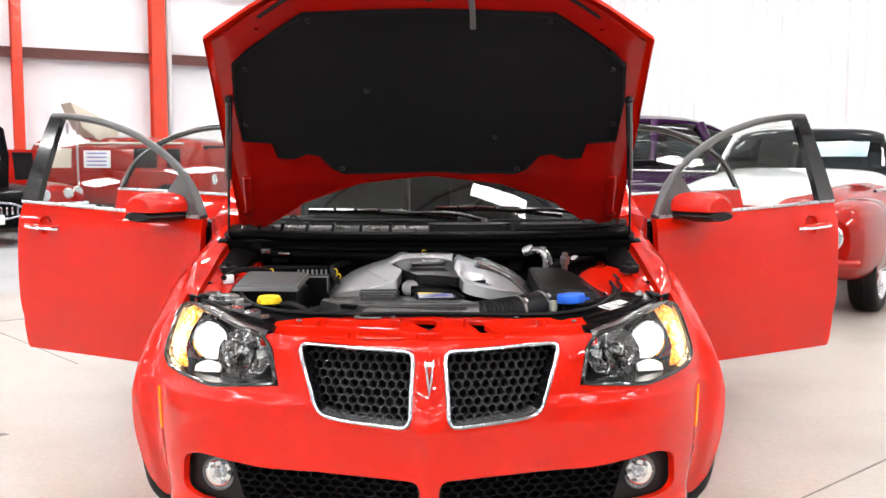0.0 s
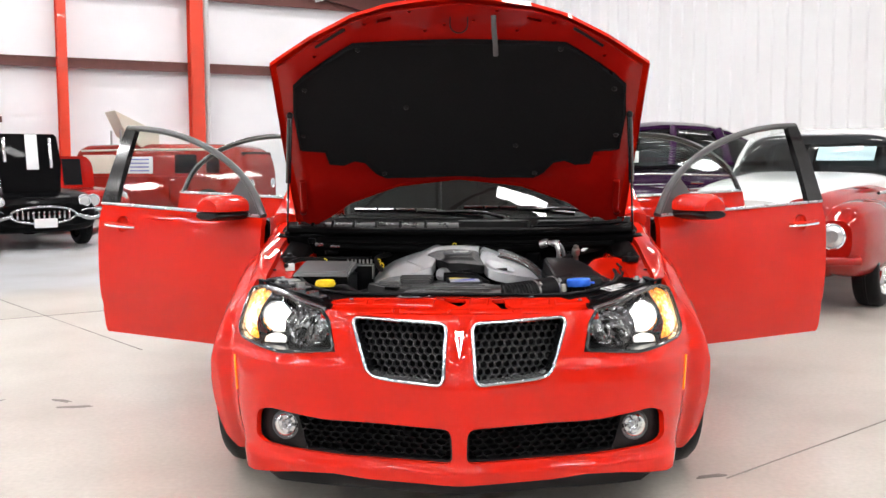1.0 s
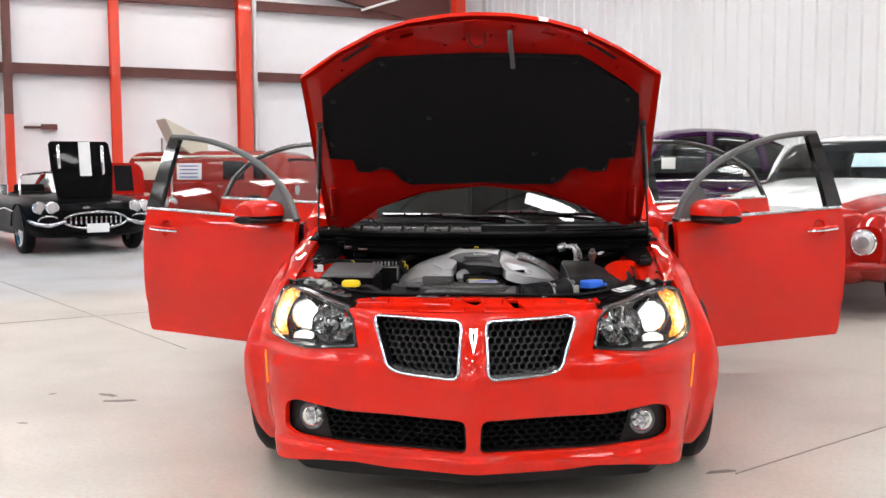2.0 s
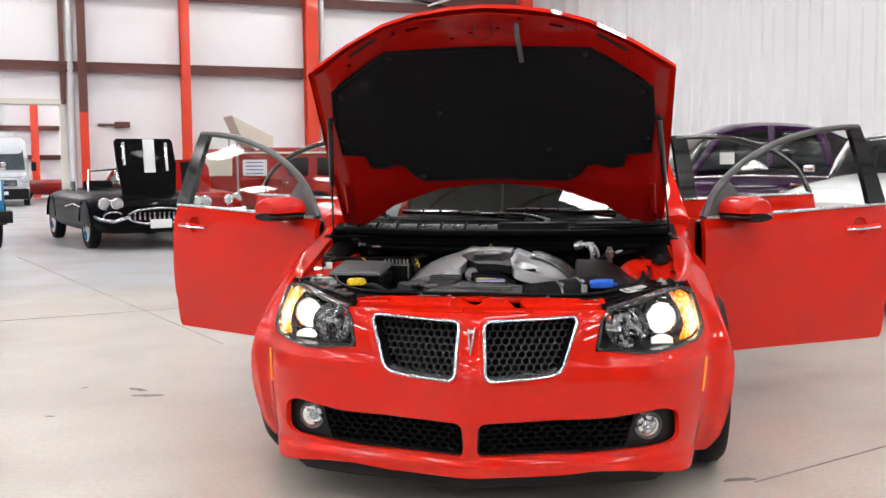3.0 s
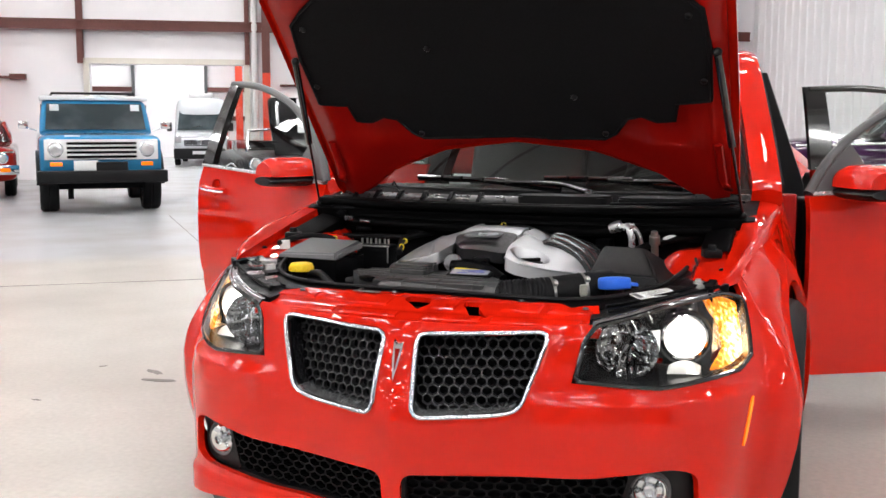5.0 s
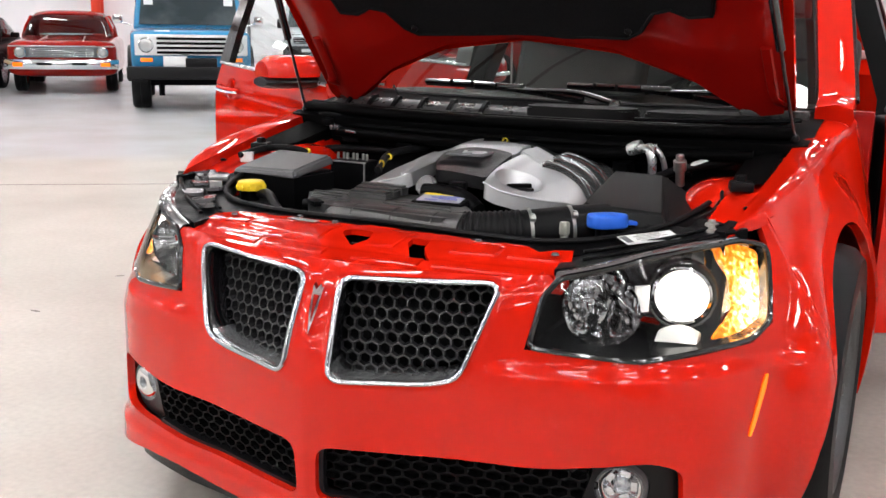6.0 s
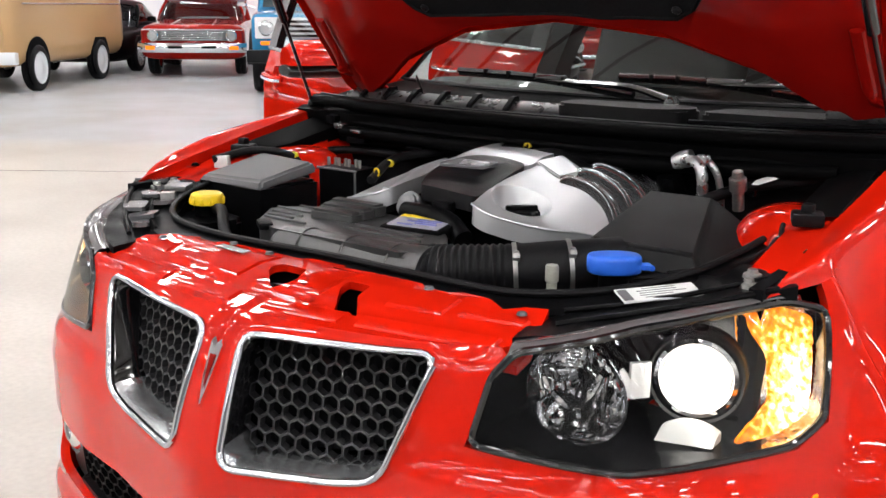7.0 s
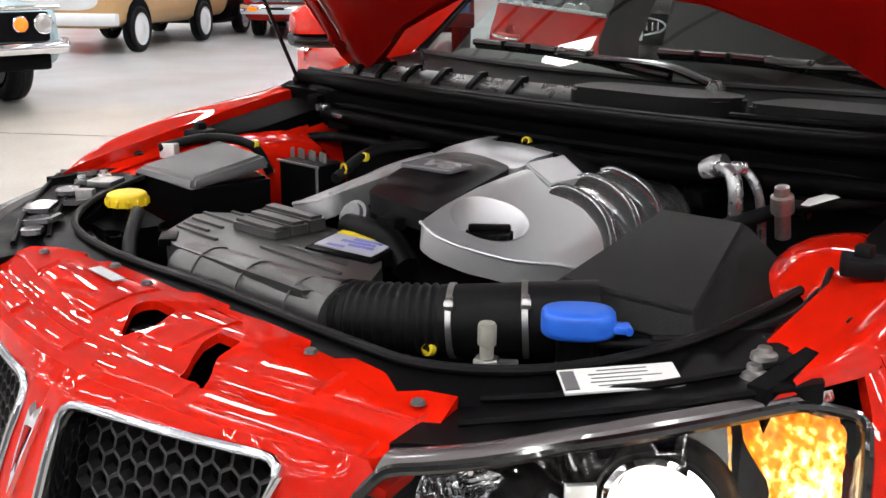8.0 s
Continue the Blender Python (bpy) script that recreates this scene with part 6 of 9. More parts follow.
for t in (0.535, 0.76):
    k = int(t * (len(path) - 1))
    d = (path[k + 1] - path[k - 1]).normalized()
    r = radii[k]
    turned = Matrix.Translation(path[k]) @ d.to_track_quat("Z", "Y").to_matrix().to_4x4()
    bm = bmesh.new()
    lathe(bm, [(r - 0.001, -0.004), (r + 0.002, -0.0035), (r + 0.002, 0.0035), (r - 0.001, 0.004)], turned, 36)
    clamp = part("clamp", bm, "steel", hose, "bright hose clamp")
    bm = bmesh.new()
    side_v = Vector((d.y, -d.x, 0)).normalized()
    screw = path[k] + side_v * (r * 0.75 + 0.003) + Vector((0, 0, r * 0.62 + 0.003))
    box(bm, (0.012, 0.020, 0.010), Matrix.Translation(screw) @ Matrix.Rotation(math.atan2(d.y, d.x), 4, "Z") @ Matrix.Rotation(radians(-40), 4, "X"), 0.003)
    cyl(bm, 0.0045, 0.0045, 0.008, Matrix.Translation(screw - side_v * 0.0 + Vector((0, 0, 0.008))), 10, 0.001)
    part("clamp_screw", bm, "steel", clamp)

# air filter box
abox = new("air_box")
abox.parent = saloon
abox["label"] = "black air filter box"
lo_ring = [(0.332, 0.545, 0.64), (0.545, 0.568, 0.64), (0.590, 0.80, 0.64), (0.330, 0.87, 0.64)]
mid_ring = [(0.334, 0.546, 0.722), (0.540, 0.572, 0.712), (0.578, 0.80, 0.730), (0.325, 0.862, 0.742)]
top_ring = [(0.345, 0.563, 0.764), (0.516, 0.598, 0.752), (0.443, 0.862, 0.797), (0.328, 0.832, 0.803)]
bm = bmesh.new()
loft(bm, [[Vector(q) for q in r] for r in (lo_ring, mid_ring)])
bmesh.ops.bevel(bm, geom=list(bm.edges), offset=0.006, segments=2, affect="EDGES")
bmesh.ops.recalc_face_normals(bm, faces=list(bm.faces))
part("box_base", bm, "bay_black", abox)
bm = bmesh.new()
loft(bm, [[Vector(q) + Vector((0, 0, 0.004)) for q in mid_ring], [Vector(q) for q in top_ring]])
bmesh.ops.bevel(bm, geom=list(bm.edges), offset=0.006, segments=3, affect="EDGES")
bmesh.ops.recalc_face_normals(bm, faces=list(bm.faces))
part("box_lid", bm, "lid_black", abox, "black lid with sloping facets")
bm = bmesh.new()
sweep(bm, [Vector(q) * 1.0 + Vector((0.0, 0, 0.002)) for q in dense(mid_ring, 0.05)], 0.006, 6, closed=True)
part("box_flange", bm, "bay_black", abox)
for a, b in ((0, 1), (1, 2)):
    for f in (0.25, 0.75):
        p = Vector(mid_ring[a]).lerp(Vector(mid_ring[b]), f)
        bm = bmesh.new()
        box(bm, (0.016, 0.016, 0.022), Matrix.Translation(p), 0.004)
        part("lid_clip", bm, "bay_black", abox)
bm = bmesh.new()
sweep(bm, spline([(0.50, 0.53, 0.735), (0.57, 0.58, 0.745), (0.612, 0.68, 0.765), (0.60, 0.76, 0.785)], 6), 0.004, 8)
part("cable", bm, "black_rubber", abox)
bm = bmesh.new()
sweep(bm, spline([(0.44, 0.50, 0.722), (0.54, 0.555, 0.735), (0.60, 0.64, 0.752), (0.605, 0.72, 0.768)], 6), 0.005, 8)
part("cable", bm, "black_rubber", abox)

# blue washer cap
bm = bmesh.new()
capm = Matrix.Translation((0.424, 0.497, 0.744)) @ Matrix.Rotation(radians(40), 4, "Z") @ Matrix.Rotation(radians(-4), 4, "X")
loft(bm, [[capm @ Vector((0.042 * f * math.copysign(abs(math.cos(a)) ** 0.85, math.cos(a)), 0.038 * f * math.copysign(abs(math.sin(a)) ** 0.85, math.sin(a)), h)) for a in np.linspace(0, 2 * math.pi, 41)[:-1]]
          for f, h in ((0.93, -0.013), (0.985, -0.011), (1.0, -0.006), (1.0, 0.008), (0.98, 0.0125), (0.93, 0.0150), (0.6, 0.0170), (0.1, 0.0175))])
bmesh.ops.recalc_face_normals(bm, faces=list(bm.faces))
wash = part("washer_cap", bm, "blue_cap", saloon, "bright blue plastic washer cap", smooth=50)
bm = bmesh.new()
box(bm, (0.020, 0.026, 0.009), capm @ at(0.044, -0.010, -0.003) @ Matrix.Rotation(radians(-12), 4, "Z"), 0.003)
cyl(bm, 0.005, 0.005, 0.026, capm @ at(0.054, -0.010, -0.004) @ Matrix.Rotation(radians(90), 4, "X"), 12, 0.001)
part("hinge_tab", bm, "blue_cap", wash)
bm = bmesh.new()
lathe(bm, [(0.022, 0.0), (0.024, -0.01), (0.024, -0.07)], at(0.424, 0.497, 0.742), 20)
part("neck", bm, "bay_black", wash)
# small pale fitting beside it, on a bright foot
bm = bmesh.new()
lathe(bm, [(0.0, 0.016), (0.009, 0.015), (0.0105, 0.012), (0.0105, -0.010), (0.008, -0.012), (0.008, -0.030)], at(0.362, 0.412, 0.735), 18)
fitting = part("hose_fitting", bm, "fitting_grey", saloon, "pale plastic hose fitting")
bm = bmesh.new()
lathe(bm, [(0.0, 0.004), (0.014, 0.003), (0.016, 0.0), (0.016, -0.008)], at(0.362, 0.412, 0.706), 6)
box(bm, (0.05, 0.016, 0.004), at(0.372, 0.416, 0.704) @ Matrix.Rotation(radians(40), 4, "Z"), 0.001)
part("foot", bm, "steel", fitting, "bright metal foot")

# reservoir with yellow cap
tank = new("reservoir")
tank.parent = saloon
tank["label"] = "black reservoir with a yellow cap"
bm = bmesh.new()
prism(bm, rounded([(-0.56, 0.42), (-0.42, 0.40), (-0.40, 0.50), (-0.54, 0.53)], 0.02), 0.08, at(0, 0, 0.63), 0.01)
part("tank", bm, "bay_black", tank)
bm = bmesh.new()
prof = [(0.0, 0.018), (0.028, 0.0175), (0.032, 0.015), (0.034, 0.009), (0.034, -0.004), (0.0, -0.005)]
lathe(bm, prof, at(-0.474, 0.468, 0.741), 30)
for k in range(12):
    box(bm, (0.005, 0.007, 0.014), at(-0.474, 0.468, 0.743) @ Matrix.Rotation(2 * math.pi * k / 12, 4, "Z") @ at(0.034, 0, 0), 0.002, 1)
part("yellow_cap", bm, "yellow_cap", tank, "yellow ribbed cap")
bm = bmesh.new()
lathe(bm, [(0.024, 0.0), (0.024, -0.04), (0.034, -0.05)], at(-0.482, 0.472, 0.736), 24)
part("filler_neck", bm, "bay_black", tank)
bm = bmesh.new()
sweep(bm, spline([(-0.45, 0.47, 0.728), (-0.40, 0.44, 0.735), (-0.34, 0.39, 0.715), (-0.27, 0.345, 0.69)], 6), 0.011, 10)
part("overflow_hose", bm, "black_rubber", tank)

# fuse box
fuse = new("fuse_box")
fuse.parent = saloon
fuse["label"] = "black fuse box with a grey-black lid"
bm = bmesh.new()
prism(bm, [(-0.605, 0.565), (-0.405, 0.550), (-0.385, 0.70), (-0.595, 0.745)], 0.12, at(0, 0, 0.645), 0.006)
part("fuse_base", bm, "bay_black", fuse)
bm = bmesh.new()
base = [Vector((-0.612, 0.560, 0.755)), Vector((-0.398, 0.543, 0.758)), Vector((-0.378, 0.70, 0.782)), Vector((-0.592, 0.752, 0.782))]
topr = [Vector((-0.600, 0.572, 0.772)), Vector((-0.408, 0.556, 0.778)), Vector((-0.390, 0.692, 0.804)), Vector((-0.585, 0.738, 0.802))]
loft(bm, [base, topr])
bmesh.ops.bevel(bm, geom=list(bm.edges), offset=0.006, segments=3, affect="EDGES")
bmesh.ops.recalc_face_normals(bm, faces=list(bm.faces))
part("fuse_lid", bm, "grey_plastic", fuse, "grey-black satin lid")
bm = bmesh.new()
box(bm, (0.11, 0.07, 0.12), at(-0.385, 0.80, 0.72), 0.006)
conn = part("terminal_block", bm, "bay_black", fuse, "black terminal block")
for k in range(7):
    bm = bmesh.new()
    cyl(bm, 0.0038, 0.0038, 0.018, at(-0.43 + 0.015 * k, 0.79 + 0.006 * (k % 2), 0.79), 8, 0.001)
    part("terminal", bm, "steel", conn, "bright terminal")
bm = bmesh.new()
box(bm, (0.115, 0.004, 0.004), at(-0.385, 0.764, 0.778), 0.001)
box(bm, (0.004, 0.004, 0.05), at(-0.332, 0.764, 0.752), 0.001)
part("terminal_clip", bm, "steel", conn)

# refrigerant pipes and small fittings on the far side
bm = bmesh.new()
sweep(bm, spline([(0.375, 0.945, 0.66), (0.392, 0.930, 0.75), (0.395, 0.922, 0.815), (0.380, 0.930, 0.846), (0.345, 0.955, 0.845)], 7), 0.011, 12)
sweep(bm, spline([(0.425, 0.965, 0.70), (0.418, 0.955, 0.80), (0.400, 0.950, 0.842), (0.372, 0.958, 0.850)], 7), 0.007, 10)
box(bm, (0.024, 0.02, 0.016), at(0.385, 0.945, 0.852) @ Matrix.Rotation(radians(30), 4, "Z"), 0.004)
lathe(bm, [(0.0, 0.02), (0.016, 0.018), (0.018, 0.0), (0.014, -0.02), (0.0, -0.02)], Matrix.Translation((0.34, 0.96, 0.845)) @ Matrix.Rotation(radians(70), 4, "Y"), 16)
part("alloy_pipe", bm, "alloy", saloon, "bright alloy refrigerant pipe")
bm = bmesh.new()
lathe(bm, [(0.0, 0.02), (0.010, 0.018), (0.011, 0.006), (0.016, 0.004), (0.016, -0.02), (0.011, -0.024), (0.011, -0.06)], Matrix.Translation((0.462, 0.925, 0.822)) @ Matrix.Rotation(radians(15), 4, "X"), 16)
part("service_valve", bm, "steel", saloon, "small steel service valve")
bm = bmesh.new()
loft(bm, [[Vector((0.488 + 0.03 * t + 0.0, 0.945 + 0.075 * t, 0.815 + 0.010 * t)) + Vector(q) for q in ((-0.004, -0.010, 0), (0.008, -0.010, 0.0), (0.012, 0.010, 0.006), (-0.002, 0.010, 0.006))] for t in np.linspace(0, 1, 5)])
bmesh.ops.recalc_face_normals(bm, faces=list(bm.faces))
part("paper_tag", bm, "label_white", saloon, "crumpled white paper tag")

# hoses and looms along the bay
M["tape_yellow"] = M["label_yellow"]
loom = [
    ([(-0.60, 0.60, 0.735), (-0.635, 0.74, 0.76), (-0.58, 0.98, 0.78), (-0.36, 1.02, 0.78)], 0.010, "black_rubber"),
    ([(-0.56, 0.985, 0.83), (-0.2, 0.975, 0.825), (0.2, 0.975, 0.825), (0.62, 1.00, 0.84)], 0.014, "scuttle_black"),
    ([(-0.30, 0.78, 0.76), (-0.33, 0.90, 0.79), (-0.28, 1.02, 0.80)], 0.010, "black_rubber"),
    ([(0.36, 0.85, 0.76), (0.46, 0.98, 0.80), (0.62, 1.03, 0.83)], 0.011, "black_rubber"),
    ([(-0.645, 0.64, 0.79), (-0.60, 0.72, 0.806), (-0.52, 0.765, 0.795), (-0.50, 0.79, 0.74)], 0.009, "black_rubber"),
    ([(-0.70, 1.06, 0.86), (-0.62, 1.02, 0.872), (-0.50, 1.035, 0.872), (-0.38, 1.06, 0.865)], 0.012, "bay_black"),
    ([(-0.20, 0.62, 0.70), (-0.25, 0.55, 0.72), (-0.36, 0.53, 0.70)], 0.014, "black_rubber"),
]
for pts, r, mat in loom:
    bm = bmesh.new()
    sweep(bm, spline(pts, 8), r, 10)
    part("bay_hose", bm, mat, saloon, "black rubber hose or loom")
for x, y, z in ((-0.318, 0.87, 0.785), (-0.02, 0.972, 0.838), (0.262, 0.425, 0.688), (-0.515, 0.768, 0.797)):
    bm = bmesh.new()
    lathe(bm, [(0.006, -0.005), (0.0085, -0.004), (0.0085, 0.004), (0.006, 0.005)], Matrix.Translation((x, y, z)) @ Matrix.Rotation(radians(75), 4, "X"), 14)
    part("yellow_tie", bm, "tape_yellow", saloon, "yellow tape tie")
# black gutter trim inside the rear of each wing
for side in (1, -1):
    bm = bmesh.new()
    rings = []
    for y in np.linspace(0.76, 1.13, 14):
        zg = lerp_table(((0.405, 0.742), (0.49, 0.772), (0.7, 0.812), (0.93, 0.852), (1.15, 0.888)), y)
        fade = min(1.0, (y - 0.75) / 0.10)
        rings.append([Vector((side * q, y, zg + dz)) for q, dz in ((0.690, -0.020), (0.684, -0.014), (0.66 - 0.01 * fade, -0.018), (0.655 - 0.05 * fade, -0.03), (0.650 - 0.055 * fade, -0.06))])
    loft(bm, rings, cap=False, closed=False)
    part("gutter_trim", bm, "scuttle_black", saloon, "black plastic gutter trim")
# connectors, clips and brackets crowded by the bulkhead
rnd_b = random.Random(77)
for x, y, z, w, d, h, mat in ((-0.52, 1.0, 0.815, 0.05, 0.04, 0.03, "bay_black"), (-0.565, 0.985, 0.842, 0.035, 0.02, 0.014, "tray_alloy"), (-0.45, 1.02, 0.83, 0.06, 0.025, 0.02, "black_gloss"),
                              (-0.60, 1.00, 0.855, 0.03, 0.03, 0.02, "bay_black"), (-0.50, 0.965, 0.835, 0.045, 0.012, 0.008, "tray_alloy"), (-0.33, 0.99, 0.80, 0.05, 0.03, 0.025, "bay_black"), (0.30, 1.0, 0.79, 0.05, 0.03, 0.03, "bay_black"), (0.46, 1.0, 0.80, 0.045, 0.03, 0.03, "black_gloss")):
    bm = bmesh.new()
    box(bm, (w, d, h), Matrix.Translation((x, y, z)) @ Matrix.Rotation(rnd_b.uniform(-0.5, 0.5), 4, "Z") @ Matrix.Rotation(rnd_b.uniform(-0.3, 0.3), 4, "X"), 0.003)
    part("wiring_connector", bm, mat, saloon, "small connector or clip by the bulkhead")
# zinc brackets by the left wing
bm = bmesh.new()
box(bm, (0.034, 0.020, 0.028), at(-0.632, 0.655, 0.785) @ Matrix.Rotation(radians(25), 4, "Z"), 0.004)
part("wing_bracket", bm, "white_paint", saloon, "pale plastic wing bracket")

# ---- scuttle and wipers ----
bm = bmesh.new()
rings = []
for x in np.linspace(-0.74, 0.74, 60):
    k = (abs(x) / 0.74) ** 2
    rings.append([Vector((x, 1.00 + 0.02 * k, 0.80)), Vector((x, 0.985 + 0.03 * k, 0.868 + 0.004 * k)), Vector((x, 1.01 + 0.03 * k, 0.880)), Vector((x, 1.05 + 0.05 * k, 0.878)),
                  Vector((x, 1.09 + 0.06 * k, 0.894)), Vector((x, 1.16 + 0.10 * k, 0.910)), Vector((x, 1.22 + 0.13 * k, 0.916)), Vector((x, 1.30 + 0.14 * k, 0.925))])
loft(bm, rings, cap=False, closed=False)
scuttle = part("scuttle_panel", bm, "scuttle_black", saloon, "black plastic scuttle panel")
# thick rubber seal with a rolled upper lip
bm = bmesh.new()
sweep(bm, spline([(-0.70, 1.045, 0.893), (-0.4, 1.008, 0.888), (0.0, 0.998, 0.886), (0.4, 1.008, 0.888), (0.70, 1.045, 0.893)], 10), 0.021, 12, 0.75)
seal = part("scuttle_seal", bm, "scuttle_black", saloon, "thick black rubber scuttle seal", smooth=60)
bm = bmesh.new()
sweep(bm, spline([(-0.70, 1.066, 0.905), (-0.4, 1.028, 0.900), (0.0, 1.018, 0.898), (0.4, 1.028, 0.900), (0.70, 1.066, 0.905)], 10), 0.007, 8)
part("seal_lip", bm, "bay_black", seal)
bm = bmesh.new()
sweep(bm, spline([(-0.64, 1.022, 0.852), (-0.3, 0.992, 0.846), (0.2, 0.988, 0.845), (0.64, 1.02, 0.852)], 10), 0.009, 8)
part("seal_bead", bm, "scuttle_black", seal)
# satin ledge along the foot of the screen, crossed by upright ribs
bm = bmesh.new()
rings = []
for x in np.linspace(-0.685, 0.0, 24):
    k = (abs(x) / 0.74) ** 2
    y = 1.070 + 0.085 * k
    rings.append([Vector((x, y, 0.893)), Vector((x, y + 0.004, 0.903)), Vector((x, y + 0.038, 0.921)), Vector((x, y + 0.046, 0.919)), Vector((x, y + 0.05, 0.900))])
loft(bm, rings, cap=False, closed=False)
ledge_strip = part("scuttle_ledge", bm, "ledge_satin", saloon, "satin grey ledge at the foot of the screen", smooth=50)
for x in (-0.615, -0.53, -0.44, -0.345, -0.245, -0.14):
    y = 1.070 + 0.085 * (abs(x) / 0.74) ** 2
    bm = bmesh.new()
    prism(bm, rounded([(-0.006, 0.890), (0.050, 0.890), (0.048, 0.930), (0.030, 0.930), (-0.006, 0.905)], 0.004, 2), 0.012, Matrix(((0, 0, 1, x - 0.006), (1, 0, 0, y), (0, 1, 0, 0), (0, 0, 0, 1))))
    part("ledge_rib", bm, "bay_black", ledge_strip)
# raised covers over the wiper linkage
for line, top_z in (([(-0.005, 1.062), (0.205, 1.055), (0.275, 1.085), (0.300, 1.150), (0.240, 1.185), (-0.005, 1.165)], 0.928), ([(0.315, 1.085), (0.570, 1.105), (0.660, 1.160), (0.655, 1.240), (0.345, 1.205)], 0.926)):
    bm = bmesh.new()
    prism(bm, rounded(line, 0.022, 4), 0.035, at(0, 0, top_z - 0.035), 0.006)
    part("linkage_cover", bm, "lid_black", scuttle, "raised black linkage cover")
bm = bmesh.new()
sweep(bm, spline([(0.30, 1.075, 0.905), (0.45, 1.085, 0.908), (0.60, 1.115, 0.912), (0.70, 1.155, 0.918)], 8), 0.010, 8, 0.6)
part("scuttle_rail", bm, "bay_black", saloon, "grey-black scuttle rail")
bm = bmesh.new()
box(bm, (0.17, 0.024, 0.022), at(0.635, 1.155, 0.930) @ Matrix.Rotation(radians(16), 4, "Z"), 0.006)
part("scuttle_trim", bm, "ledge_satin", saloon, "grey scuttle end trim")


def wiper(pivot, tip, bend):
    w = new("wiper")
    w.parent = saloon
    w["label"] = "black windscreen wiper"
    p, t = Vector(pivot), Vector(tip)
    elbow = p.lerp(t, 0.45) + Vector(bend)
    bm = bmesh.new()
    lathe(bm, [(0.0, 0.026), (0.012, 0.024), (0.018, 0.012), (0.02, -0.01)], Matrix.Translation(p), 18)
    part("pivot_cap", bm, "black_gloss", w)
    arm_line = spline([p + Vector((0, 0, 0.015)), p.lerp(elbow, 0.4) + Vector((0, 0, 0.026)), elbow + Vector((0, 0, 0.006)), elbow.lerp(t, 0.25) + Vector((0, 0, 0.004))], 8)
    n = len(arm_line)
    bm = bmesh.new()
    sweep(bm, arm_line, 0.010, 10, 0.6, radii=[0.015 - 0.008 * k / n for k in range(n)])
    part("arm", bm, "black_gloss", w, "glossy black wiper arm")
    a = elbow.lerp(t, -0.55) + Vector((0, 0.010, -0.004))
    blade_line = spline([a, a.lerp(t, 0.5) + Vector((0, 0.004, 0.010)), t], 16)
    bm = bmesh.new()
    sweep(bm, blade_line, 0.0075, 8, 1.1)
    blade = part("blade", bm, "black_gloss", w, "flat spoiler blade")
    bm = bmesh.new()
    sweep(bm, [q + Vector((0, 0.005, -0.010)) for q in blade_line], 0.004, 6)
    part("rubber", bm, "black_rubber", blade)
    for f in (0.22, 0.38, 0.52, 0.68, 0.82):
        q = a.lerp(t, f) + Vector((0, 0.002, 0.0095 * (1 - abs(2 * f - 1))))
        bm = bmesh.new()
        box(bm, (0.010, 0.020, 0.022), Matrix.Translation(q), 0.003)
        part("clip", bm, "bay_black", blade)
    bm = bmesh.new()
    box(bm, (0.085, 0.026, 0.018), Matrix.Translation(elbow.lerp(t, 0.12) + Vector((0, 0.004, 0.010))) @ Matrix.Rotation(math.atan2((t - p).y, (t - p).x), 4, "Z"), 0.005)
    part("hook", bm, "black_gloss", w, "glossy blade holder")


wiper((0.20, 1.215, 0.918), (-0.46, 1.345, 0.965), (0.0, -0.01, 0.012))
wiper((0.58, 1.28, 0.93), (0.02, 1.325, 0.972), (0.0, -0.01, 0.012))
bm = bmesh.new()
sweep(bm, [Vector((-0.52, 1.24, 0.94)), Vector((-0.50, 1.21, 0.955)), Vector((-0.47, 1.19, 0.925))], 0.003, 6)
part("washer_jet", bm, "bay_black", saloon, "small washer jet")

# ---- cabin, glass and rear body ----
def screen(u, v):
    """Windscreen surface: u across -1..1, v up 0..1."""
    k = u * u
    base = Vector((0.715 * u, 1.285 + 0.15 * k, 0.925))
    topv = Vector((0.575 * u, 1.98 + 0.09 * k, 1.405 - 0.03 * k))
    p = base.lerp(topv, v)
    p += Vector((0, -0.045, 0.03)) * math.sin(v * math.pi) * 0.6
    return p


bm = bmesh.new()
loft(bm, [[screen(u, v) for u in np.linspace(-1, 1, 25)] for v in np.linspace(0, 1, 13)], cap=False, closed=False)
ws = part("windscreen", bm, "screen_glass", saloon, "raked windscreen glass")
bm = bmesh.new()
edge = [screen(u, 0.0) for u in np.linspace(-1, 1, 25)] + [screen(1, v) for v in np.linspace(0.1, 1, 10)] + [screen(u, 1.0) for u in np.linspace(0.9, -1, 24)] + [screen(-1, v) for v in np.linspace(0.9, 0.1, 9)]
sweep(bm, edge, 0.014, 8, 0.5, closed=True)
part("screen_edge", bm, "black_rubber", ws, "black screen edging")

